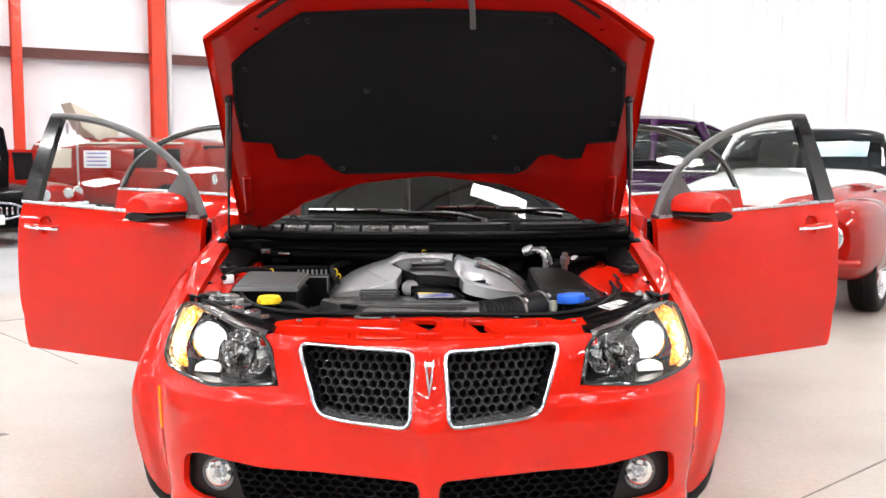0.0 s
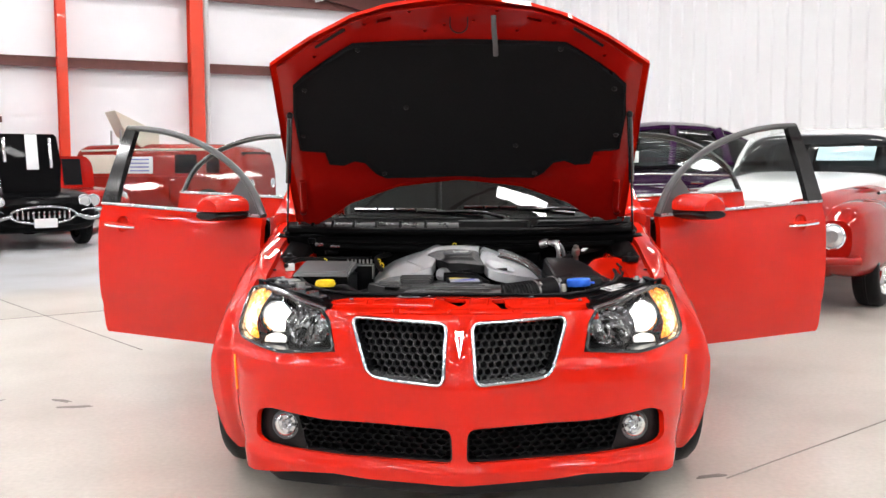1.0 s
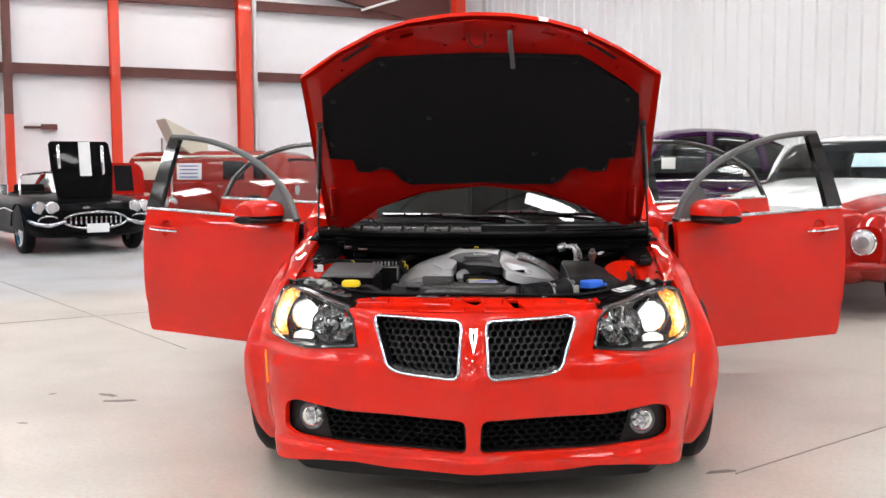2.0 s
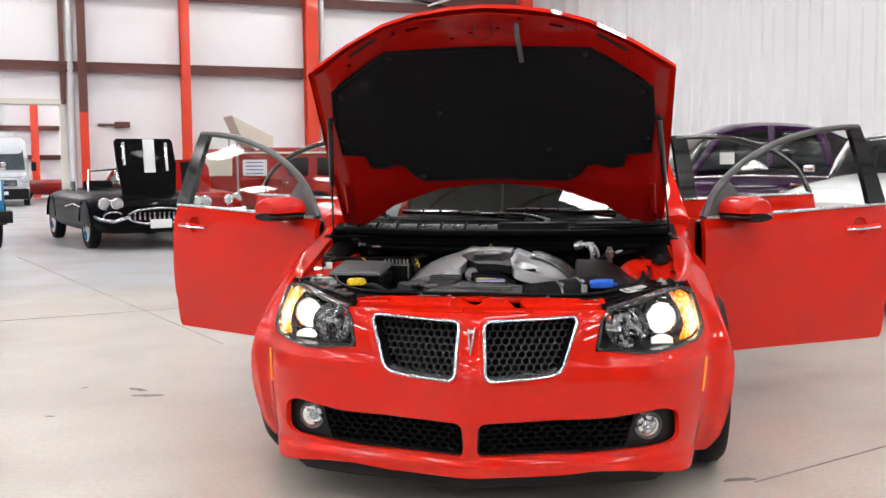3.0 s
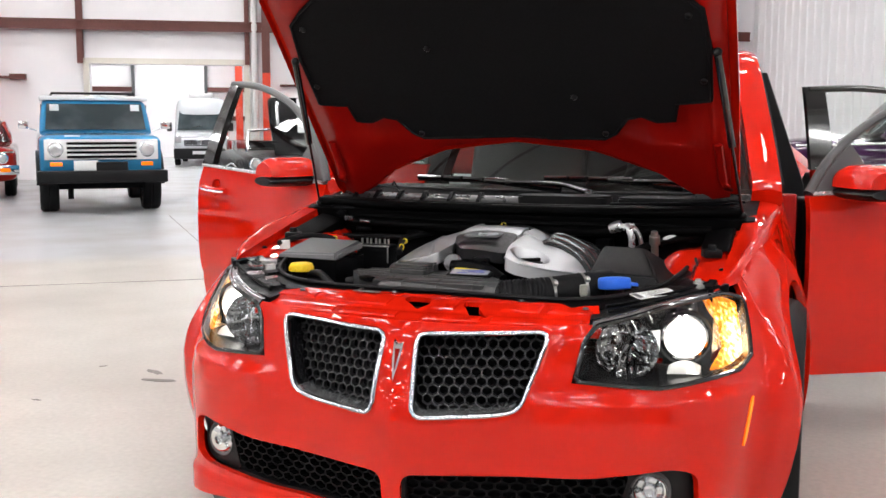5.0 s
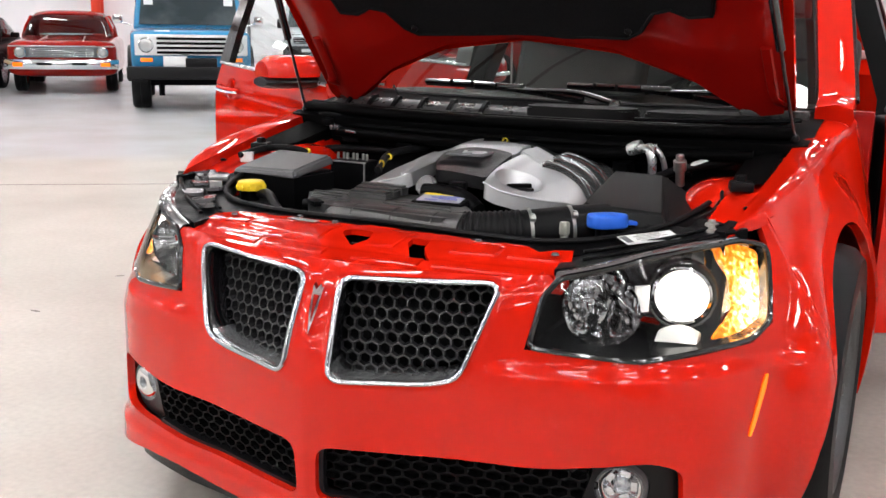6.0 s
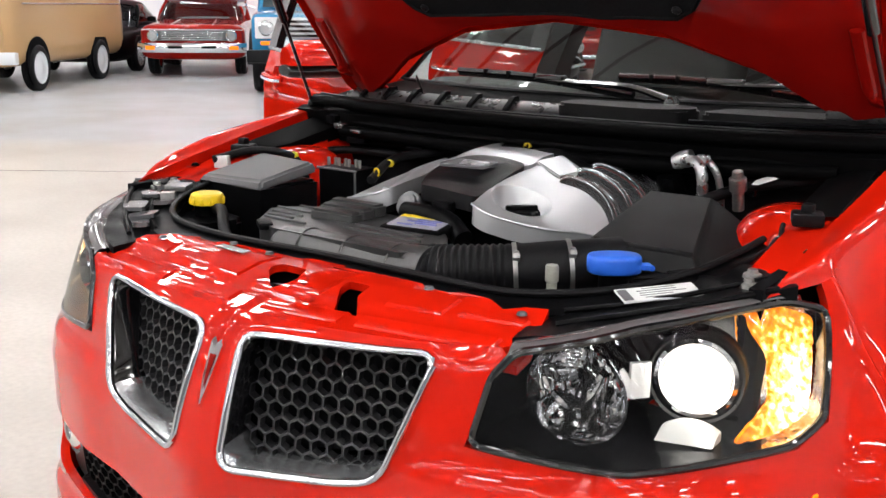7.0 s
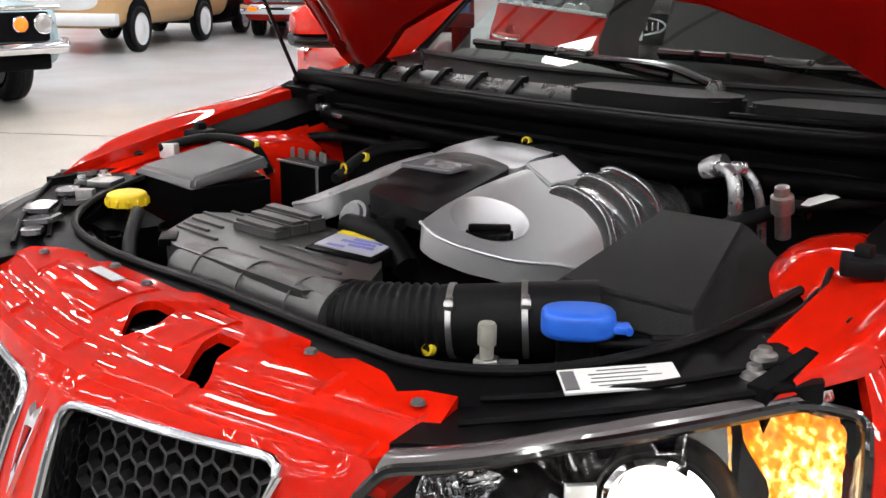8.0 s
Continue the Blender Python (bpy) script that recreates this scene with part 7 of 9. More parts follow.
for side in (1, -1):
    # windscreen pillar and roof rail
    bm = bmesh.new()
    line = spline([(0.765, 1.30, 0.915), (0.755, 1.42, 0.965), (0.70, 1.68, 1.18), (0.645, 1.95, 1.36), (0.60, 2.3, 1.425), (0.585, 2.8, 1.425), (0.60, 3.3, 1.37), (0.68, 3.85, 1.10)], 8)
    rings = []
    for k, p in enumerate(line):
        d = (line[min(k + 1, len(line) - 1)] - line[max(k - 1, 0)]).normalized()
        n = Vector((1, 0, 0)) - d * d.x
        n.normalize()
        u = n.cross(d)
        rings.append([p + n * a + u * b for a, b in ((0.045, 0.0), (0.04, 0.028), (0.0, 0.04), (-0.05, 0.032), (-0.055, -0.02), (0.0, -0.032), (0.035, -0.025))])
    loft(bm, rings)
    bmesh.ops.recalc_face_normals(bm, faces=list(bm.faces))
    if side < 0:
        flipped(bm)
    part("screen_pillar", bm, "red_paint", saloon, "red painted screen pillar and roof rail")
    bm = bmesh.new()
    sweep(bm, [Vector((p.x + 0.046, p.y, p.z - 0.012)) if side > 0 else Vector((-p.x - 0.046, p.y, p.z - 0.012)) for p in line[8:]], 0.008, 8)
    part("door_seal", bm, "black_rubber", saloon, "black door seal")
    # sill, centre post, rear quarter
    bm = bmesh.new()
    box(bm, (0.16, 2.2, 0.16), at(side * 0.80, 2.45, 0.27), 0.03)
    part("sill", bm, "red_plain", saloon, "red painted door sill")
    bm = bmesh.new()
    loft(bm, [[Vector((side * (xx + a), y + b, z)) for a, b in ((-0.05, -0.06), (0.03, -0.06), (0.03, 0.06), (-0.05, 0.06))] for xx, y, z in ((0.82, 2.50, 0.3), (0.83, 2.50, 0.9), (0.66, 2.56, 1.38))])
    bmesh.ops.recalc_face_normals(bm, faces=list(bm.faces))
    part("centre_post", bm, "black_plastic", saloon, "black trimmed centre post")
    bm = bmesh.new()
    box(bm, (0.10, 0.03, 0.62), at(side * 0.80, 1.43, 0.62), 0.01)
    part("hinge_post", bm, "red_plain", saloon, "red painted door hinge post")
    bm = bmesh.new()
    rings = []
    for y, w, zt in ((3.38, 0.90, 0.95), (3.6, 0.92, 0.99), (4.0, 0.92, 1.03), (4.4, 0.90, 1.04), (4.75, 0.82, 1.02), (4.88, 0.66, 0.96)):
        rings.append([Vector((side * a, y, b)) for a, b in ((w - 0.05, 0.25), (w, 0.45), (w, 0.7), (w - 0.04, zt - 0.08), (w - 0.14, zt), (0.0, zt + 0.01), (0.0, 0.25))])
    loft(bm, rings)
    bmesh.ops.recalc_face_normals(bm, faces=list(bm.faces))
    part("rear_quarter", bm, "red_paint", saloon, "red painted rear quarter")

bm = bmesh.new()
rings = []
for y, w, z in ((1.965, 0.60, 1.405), (2.15, 0.60, 1.44), (2.6, 0.60, 1.458), (3.0, 0.59, 1.44), (3.3, 0.58, 1.39)):
    rings.append([Vector((u * w, y + 0.06 * u * u * (1 if y < 2.1 else 0), z - 0.03 * u * u)) for u in np.linspace(-1, 1, 17)])
loft(bm, rings, cap=False, closed=False)
bm_top = [f for f in bm.faces]
part("roof", bm, "red_paint", saloon, "red painted roof")
bm = bmesh.new()
loft(bm, [[Vector((p.x, p.y, p.z - 0.03)) for p in r] for r in rings], cap=False, closed=False)
part("headlining", bm, "grey_plastic", saloon, "grey headlining")
bm = bmesh.new()
loft(bm, [[Vector((u * 0.58, 3.3, 1.385 - 0.03 * u * u)) for u in np.linspace(-1, 1, 11)], [Vector((u * 0.66, 3.95, 1.05)) for u in np.linspace(-1, 1, 11)]], cap=False, closed=False)
part("rear_screen", bm, "dark_glass", saloon, "rear window glass")

# floor pan, dashboard, wheel and seats
bm = bmesh.new()
box(bm, (1.56, 3.2, 0.06), at(0, 2.75, 0.24), 0.01)
part("floor_pan", bm, "black_felt", saloon, "dark carpeted floor pan")
bm = bmesh.new()
rings = []
for x in np.linspace(-0.70, 0.70, 29):
    k = (x / 0.7) ** 2
    hood = 0.05 * math.exp(-((x - 0.36) / 0.16) ** 2)
    rings.append([Vector((x, 1.34 + 0.12 * k, 0.90)), Vector((x, 1.50 + 0.08 * k, 0.925 + hood * 0.4)), Vector((x, 1.72, 0.92 + hood)), Vector((x, 1.80, 0.88)), Vector((x, 1.78, 0.62)), Vector((x, 1.5, 0.5))])
loft(bm, rings, cap=False, closed=False)
part("dashboard", bm, "black_plastic", saloon, "black dashboard")
wheel_m = Matrix.Translation((0.36, 1.88, 0.86)) @ Matrix.Rotation(radians(66), 4, "X")
bm = bmesh.new()
sweep(bm, [wheel_m @ Vector((0.185 * math.cos(a), 0.185 * math.sin(a), 0)) for a in np.linspace(0, 2 * math.pi, 33)[:-1]], 0.016, 10, closed=True)
steer = part("steering_wheel", bm, "black_plastic", saloon, "black steering wheel")
bm = bmesh.new()
for a in (0, 120, 240):
    box(bm, (0.17, 0.035, 0.02), wheel_m @ Matrix.Rotation(radians(a + 90), 4, "Z") @ at(0.09, 0, -0.01), 0.005)
cyl(bm, 0.06, 0.05, 0.05, wheel_m @ at(0, 0, -0.01), 20, 0.01)
part("spokes", bm, "black_plastic", steer)
M["seat_dark"] = shader("seat_dark", (0.022, 0.021, 0.022), 0.5, grain=0.2, grain_scale=200, bump=0.3, bump_scale=300)
M["seat_red"] = shader("seat_red", (0.30, 0.012, 0.012), 0.5, grain=0.2, grain_scale=200, bump=0.3, bump_scale=300)
for sx in (-0.37, 0.37):
    seat = new("front_seat")
    seat.parent = saloon
    seat["label"] = "dark leather front seat with a red head rest"
    for nm, size, m, mat in (("seat_cushion", (0.52, 0.52, 0.16), at(sx, 2.20, 0.50), "seat_dark"),
                             ("seat_back", (0.54, 0.15, 0.70), at(sx, 2.50, 0.84) @ Matrix.Rotation(radians(-20), 4, "X"), "seat_dark"),
                             ("head_rest", (0.27, 0.10, 0.19), at(sx, 2.64, 1.24) @ Matrix.Rotation(radians(-12), 4, "X"), "seat_red")):
        bm = bmesh.new()
        box(bm, size, m, 0.045, 4)
        part(nm, bm, mat, seat)
    for dx in (-0.06, 0.06):
        bm = bmesh.new()
        sweep(bm, [Vector((sx + dx, 2.60, 1.08)), Vector((sx + dx, 2.635, 1.20))], 0.007, 8)
        part("head_rest_post", bm, "chrome", seat, "chrome head rest post")
bm = bmesh.new()
box(bm, (1.25, 0.5, 0.18), at(0, 3.05, 0.52), 0.05, 3)
box(bm, (1.25, 0.14, 0.56), at(0, 3.36, 0.84) @ Matrix.Rotation(radians(-24), 4, "X"), 0.05, 3)
for hx in (-0.38, 0.0, 0.38):
    box(bm, (0.26, 0.10, 0.17), at(hx, 3.50, 1.17) @ Matrix.Rotation(radians(-14), 4, "X"), 0.035, 3)
part("rear_seat", bm, "seat_dark", saloon, "dark leather rear bench")
bm = bmesh.new()
box(bm, (0.24, 0.045, 0.075), at(0.0, 1.93, 1.30), 0.015)
part("rear_mirror", bm, "black_gloss", saloon, "interior mirror")


# ---- doors ----
def door(side, hinge, length, opened, front_door):
    """A door swung out about its hinge. u runs back along the door, n out of it."""
    d = new("door")
    d.parent = saloon
    d["label"] = "red %s door standing open" % ("front" if front_door else "rear")
    place_m = Matrix.Translation(hinge) @ Matrix.Rotation(radians(-opened), 4, "Z")

    def put(name, bm, mat, parent, label="", smooth=38.0):
        bmesh.ops.transform(bm, matrix=place_m, verts=list(bm.verts))
        if side < 0:
            flipped(bm)
        return part(name, bm, mat, parent, label, smooth)

    belt0, belt1 = (0.925, 0.965) if front_door else (0.965, 0.99)

    def belt(u):
        return belt0 + (belt1 - belt0) * u / length

    def out(u, z):
        low = -0.030 * max(0.0, (0.55 - z) / 0.30) ** 1.6
        mid = 0.016 * math.sin(min(max((z - 0.40) / 0.55, 0), 1) * math.pi)
        crease = 0.004 * math.exp(-((z - 0.80 - 0.03 * u) / 0.012) ** 2) - 0.006 * math.exp(-((z - 0.43 - 0.03 * u) / 0.02) ** 2)
        return low + mid + crease - 0.02 * max(0.0, (z - 0.88) / 0.08)

    # outer skin
    bottom = 0.315
    outline = rounded([(0.005, bottom), (length - 0.01, bottom), (length, bottom + 0.03), (length, belt(length)), (0.005, belt(0))], 0.012, 3)
    cup = circle(length - 0.175, 0.868, 0.040, 20)
    bm = bmesh.new()
    sheet(bm, outline, [cup], lambda u, z: Vector((out(u, z), u, z)), 0.035, 0.028, (-1, 0, 0))
    bmesh.ops.recalc_face_normals(bm, faces=list(bm.faces))
    put("door_skin", bm, "red_paint", d, "red painted door skin")
    bm = bmesh.new()
    lathe(bm, [(0.040, 0.0), (0.035, -0.012), (0.016, -0.020), (0.0, -0.021)], Matrix.Translation((out(length - 0.175, 0.868) + 0.001, length - 0.175, 0.868)) @ Matrix.Rotation(radians(90), 4, "Y"), 18)
    put("handle_cup", bm, "red_paint", d)
    # inner door and trim
    bm = bmesh.new()
    prism(bm, rounded([(0.02, bottom + 0.02), (length - 0.03, bottom + 0.02), (length - 0.01, bottom + 0.08), (length - 0.01, belt(length) - 0.015), (0.02, belt(0) - 0.015)], 0.02), 0.09, Matrix(((0, 0, 1, -0.150), (1, 0, 0, 0), (0, 1, 0, 0), (0, 0, 0, 1))), 0.01)
    put("door_trim", bm, "black_plastic", d, "black inner door trim")
    # bright belt strip
    bm = bmesh.new()
    sweep(bm, [Vector((out(u, belt(u)) + 0.004, u, belt(u) + 0.004)) for u in np.linspace(0.02, length - 0.005, 14)], 0.0075, 8)
    put("belt_strip", bm, "alloy", d)
    # window frame
    tumble = 0.40
    if front_door:
        arc = spline([(0.005, 0.93), (0.10, 1.045), (0.24, 1.148), (0.46, 1.248), (0.70, 1.312), (0.90, 1.339), (length - 0.045, 1.345)], 6)
        arc = [(p.x, p.y) for p in [Vector((a, b, 0)) for a, b in [(q[0], q[1]) for q in arc]]]
    else:
        arc = spline([(0.03, 1.312), (0.25, 1.318), (0.45, 1.298), (0.64, 1.235), (0.78, 1.13), (length - 0.02, 0.99)], 6)
        arc = [(q[0], q[1]) for q in arc]

    def glassx(z):
        return -0.018 - tumble * (z - 0.95) * (0.75 + 0.5 * (z - 0.95))

    bm = bmesh.new()
    sweep(bm, [Vector((glassx(b), a, b)) for a, b in arc], 0.018, 10, 0.85)
    frame = put("window_frame", bm, "grey_frame" if front_door else "black_gloss", d, "dark window frame")
    bm = bmesh.new()
    if front_door:
        band = [(length - 0.105, belt(length) - 0.005), (length, belt(length)), (length - 0.035, 1.351), (length - 0.11, 1.345)]
    else:
        band = [(-0.005, belt(0)), (0.10, belt(0)), (0.10, 1.31), (0.01, 1.325)]
    sheet(bm, band, [], lambda u, z: Vector((glassx(z) + 0.012, u, z)), 0.05, 0.03, (-1, 0, 0))
    bmesh.ops.recalc_face_normals(bm, faces=list(bm.faces))
    put("pillar_cover", bm, "black_gloss", d, "glossy black pillar cover")
    # inner edge of the frame
    if front_door:
        pane = [(a, b - 0.01) for a, b in arc] + [(length - 0.09, 1.333), (length - 0.09, belt(length)), (0.03, belt(0.0))]
    else:
        pane = [(a, b - 0.01) for a, b in arc] + [(length - 0.03, belt(length)), (0.09, belt(0)), (0.09, 1.30)]
    bm = bmesh.new()
    sheet(bm, [(float(a), float(b)) for a, b in pane], [], lambda u, z: Vector((glassx(z) - 0.004, u, z)), 0.08)
    g = put("window_pane", bm, "glass", d, "clear side window")
    g.visible_shadow = False
    # handle
    bm = bmesh.new()
    hx = out(length - 0.17, 0.868)
    sweep(bm, spline([(hx + 0.004, length - 0.265, 0.862), (hx + 0.028, length - 0.235, 0.864), (hx + 0.034, length - 0.17, 0.868), (hx + 0.028, length - 0.10, 0.871), (hx + 0.004, length - 0.07, 0.872)], 5), 0.011, 10, 0.9)
    han = put("door_handle", bm, "red_paint", d, "red door handle with a chrome strip")
    bm = bmesh.new()
    sweep(bm, spline([(hx + 0.012, length - 0.268, 0.855), (hx + 0.037, length - 0.235, 0.857), (hx + 0.043, length - 0.17, 0.860), (hx + 0.037, length - 0.10, 0.864), (hx + 0.012, length - 0.066, 0.866)], 5), 0.0065, 8)
    put("handle_strip", bm, "chrome", han)
    if not front_door:
        return d
    # sail panel and mirror
    bm = bmesh.new()
    sail = [(0.0, 0.93), (0.24, 0.935), (0.215, 1.03), (0.17, 1.105), (0.09, 1.04)]
    sheet(bm, sail, [], lambda u, z: Vector((glassx(z) + 0.010, u, z)), 0.05, 0.02, (-1, 0, 0))
    bmesh.ops.recalc_face_normals(bm, faces=list(bm.faces))
    put("sail_panel", bm, "grey_frame", d, "grey sail panel")
    mir = new("door_mirror")
    mir.parent = d
    mir["label"] = "red door mirror on a black base"
    cap = Matrix.Translation((0.035, 0.185, 0.978))
    bm = bmesh.new()
    rings = []
    for t in np.linspace(0, 1, 13):
        n = -0.085 + 0.225 * t
        f = (1 - abs(2 * (0.04 + 0.90 * t) - 1) ** 5) ** 0.45
        ring = []
        for a in np.linspace(0, math.pi, 13):
            ring.append(cap @ Vector((n, -0.015 + 0.085 * f * math.cos(a), -0.025 + 0.075 * f * math.sin(a) ** 0.8)))
        rings.append(ring)
    loft(bm, rings)
    bmesh.ops.recalc_face_normals(bm, faces=list(bm.faces))
    put("mirror_cap", bm, "red_paint", mir, "red painted mirror cap")
    bm = bmesh.new()
    rings = []
    for t in np.linspace(0, 1, 13):
        n = -0.10 + 0.245 * t
        f = (1 - abs(2 * (0.05 + 0.90 * t) - 1) ** 5) ** 0.45
        rings.append([cap @ Vector((n, -0.013 + 0.088 * f * math.cos(a), -0.043 + 0.024 * math.sin(a) * f)) for a in np.linspace(0, 2 * math.pi, 17)[:-1]])
    loft(bm, rings)
    bmesh.ops.recalc_face_normals(bm, faces=list(bm.faces))
    put("mirror_base", bm, "black_plastic", mir, "matt black mirror base")
    return d


for side in (1, -1):
    door(side, (0.885, 1.43, 0.0), 1.075, 60.0, True)
    door(side, (0.895, 2.53, 0.0), 0.86, 66.0, False)


# ---- wheels ----
def road_wheel(x, y, r, width, parent, rim_mat="alloy", spokes=10, turn=0.0, tyre_label="", dish=0.02, rim_r=None, hub_cap=False):
    """A wheel whose outer face looks along +x (or -x for negative x)."""
    w = new("wheel")
    w.parent = parent
    m = Matrix.Translation((x, y, r)) @ Matrix.Rotation(radians(turn), 4, "Z") @ Matrix.Rotation(radians(90 if x > 0 else -90), 4, "Y")
    rr = rim_r or r * 0.68
    h = width / 2
    bm = bmesh.new()
    lathe(bm, [(rr, -h * 0.9), (rr + 0.02, -h), (r - 0.03, -h * 0.98), (r - 0.008, -h * 0.8), (r, -h * 0.55), (r, -0.012), (r - 0.007, -0.008), (r - 0.007, 0.008), (r, 0.012), (r, h * 0.55), (r - 0.008, h * 0.8), (r - 0.03, h * 0.98), (rr + 0.02, h), (rr, h * 0.9)], m, 56)
    part("tyre", bm, "black_rubber", w, tyre_label)
    bm = bmesh.new()
    lathe(bm, [(rr, h * 0.92), (rr + 0.006, h * 0.95), (rr - 0.004, h * 0.9), (rr - 0.022, h * 0.7), (rr - 0.03, 0.0), (rr - 0.03, -h * 0.9)], m, 48)
    if hub_cap:
        lathe(bm, [(0.0, h * 0.98), (rr * 0.3, h * 0.95), (rr * 0.45, h * 0.80), (rr * 0.9, h * 0.72), (rr - 0.02, h * 0.72)], m, 40)
    else:
        for k in range(spokes):
            a = 2 * math.pi * k / spokes
            mm = m @ Matrix.Rotation(a, 4, "Z")
            loft(bm, [[mm @ Vector((q, s * wd, h * 0.78 - dp)) for s, dp in ((-1, 0.03), (-0.8, 0.0), (0.8, 0.0), (1, 0.03))] for q, wd in ((0.05, 0.016), (rr * 0.5, 0.012), (rr - 0.012, 0.018))])
        lathe(bm, [(0.0, h * 0.84), (0.03, h * 0.82), (0.062, h * 0.74), (0.066, h * 0.5)], m, 24)
    bmesh.ops.recalc_face_normals(bm, faces=list(bm.faces))
    rim = part("rim", bm, rim_mat, w)
    bm = bmesh.new()
    lathe(bm, [(0.0, -h * 0.1), (rr * 0.86, -h * 0.1), (rr * 0.86, -h * 0.3), (0.0, -h * 0.3)], m, 32)
    part("brake_disc", bm, "steel", w)
    return w


for sx in (1, -1):
    road_wheel(sx * 0.775, WHEEL_Y, 0.335, 0.245, saloon, "rim_dark")
    road_wheel(sx * 0.80, WHEEL_Y + 2.915, 0.335, 0.245, saloon)
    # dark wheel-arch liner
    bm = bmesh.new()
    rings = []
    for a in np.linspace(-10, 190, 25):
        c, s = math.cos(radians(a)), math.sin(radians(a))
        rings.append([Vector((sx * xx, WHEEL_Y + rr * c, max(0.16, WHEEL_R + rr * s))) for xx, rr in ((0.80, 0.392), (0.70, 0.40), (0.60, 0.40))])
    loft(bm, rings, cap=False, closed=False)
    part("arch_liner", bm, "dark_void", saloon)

# ---- other vehicles in the hall ----
def paint(name, color, rough=0.22):
    M[name] = shader(name, color, max(rough, 0.35), coat=0.9, spec=0.02)
    M[name].node_tree.nodes["Principled BSDF"].inputs["Coat IOR"].default_value = 1.42


paint("car_black", (0.003, 0.003, 0.0035), 0.12)
M["car_black"].node_tree.nodes["Principled BSDF"].inputs["Coat Weight"].default_value = 0.18
paint("car_red", (0.30, 0.007, 0.004))
paint("car_dark_red", (0.27, 0.018, 0.012))
# Chrome darkened to stand in for darker surroundings in its reflections.
M["old_chrome"] = shader("old_chrome", (0.48, 0.49, 0.51), 0.10, 1.0, rough_vary=0.05)
paint("car_blue", (0.03, 0.21, 0.40))
paint("car_white", (0.75, 0.76, 0.77))
paint("car_silver", (0.50, 0.52, 0.54))
paint("car_tan", (0.50, 0.31, 0.15))
paint("car_purple", (0.030, 0.005, 0.040))
paint("car_pale_blue", (0.42, 0.58, 0.62))
M["cream_cloth"] = shader("cream_cloth", (0.62, 0.57, 0.48), 0.8, grain=0.15, grain_scale=60)
M["tint"] = glass("tint", (0.16, 0.18, 0.19))
# Opaque dark glass; the light and dark seen through it is painted in.
M["screen_dark"] = shader("screen_dark", (0.02, 0.03, 0.034), 0.08, coat=0.6, stain=0.8, stain_scale=1.6, stain_color=(0.10, 0.13, 0.14))
M["tint_light"] = glass("tint_light", (0.55, 0.60, 0.62))


def hoop(y, w, z0, z1, e=0.5, n=28, lean=0.0):
    """A rounded-box cross-section at y; lean pulls the upper half in."""
    out = []
    zc, h = (z0 + z1) / 2, (z1 - z0) / 2
    for k in range(n):
        a = 2 * math.pi * k / n
        c, s = math.cos(a), math.sin(a)
        z = h * math.copysign(abs(s) ** e, s)
        x = w * math.copysign(abs(c) ** e, c) * (1 - lean * max(0.0, z / h))
        out.append(Vector((x, y, zc + z)))
    return out


def hull(stations, e=0.5, lean=0.0, steps=4):
    """Skin over (y, half-width, low, high) stations, smoothed along y."""
    bm = bmesh.new()
    ys = [s[0] for s in stations]
    rows = []
    for i in range(len(ys) - 1):
        for k in range(steps):
            rows.append(ys[i] + (ys[i + 1] - ys[i]) * k / steps)
    rows.append(ys[-1])
    tab = [[(s[0], s[j]) for s in stations] for j in (1, 2, 3)]
    loft(bm, [hoop(y, lerp_table(tab[0], y), lerp_table(tab[1], y), lerp_table(tab[2], y), e, lean=lean) for y in rows])
    bmesh.ops.recalc_face_normals(bm, faces=list(bm.faces))
    return bm


def round_lamp(parent, x, y, z, r, mat="fog_glass", name="headlamp"):
    m = Matrix.Translation((x, y, z)) @ Matrix.Rotation(radians(90), 4, "X")
    bm = bmesh.new()
    lathe(bm, [(0.0, 0.03), (r * 0.5, 0.026), (r * 0.85, 0.012), (r * 0.9, 0.0)], m, 22)
    ob = part(name, bm, mat, parent, "round clear headlamp")
    bm = bmesh.new()
    lathe(bm, [(r * 0.86, 0.006), (r * 0.93, 0.018), (r * 1.04, 0.012), (r * 1.1, -0.03)], m, 22)
    part("bezel", bm, "chrome", ob, "chrome bezel")


def bar(parent, name, pts, r, mat, flat=1.0, label=""):
    bm = bmesh.new()
    sweep(bm, [Vector(p) for p in pts], r, 10, flat)
    return part(name, bm, mat, parent, label)


def block(parent, name, size, m, mat, bevel=0.02, label=""):
    bm = bmesh.new()
    box(bm, size, m, bevel, 2)
    return part(name, bm, mat, parent, label)


def wheels(parent, track, y1, y2, r, width, mat, cap=True, rear=True):
    for sx in (1, -1):
        for y in ((y1, y2) if rear else (y1,)):
            road_wheel(sx * track, y, r, width, parent, mat, 8, hub_cap=cap)


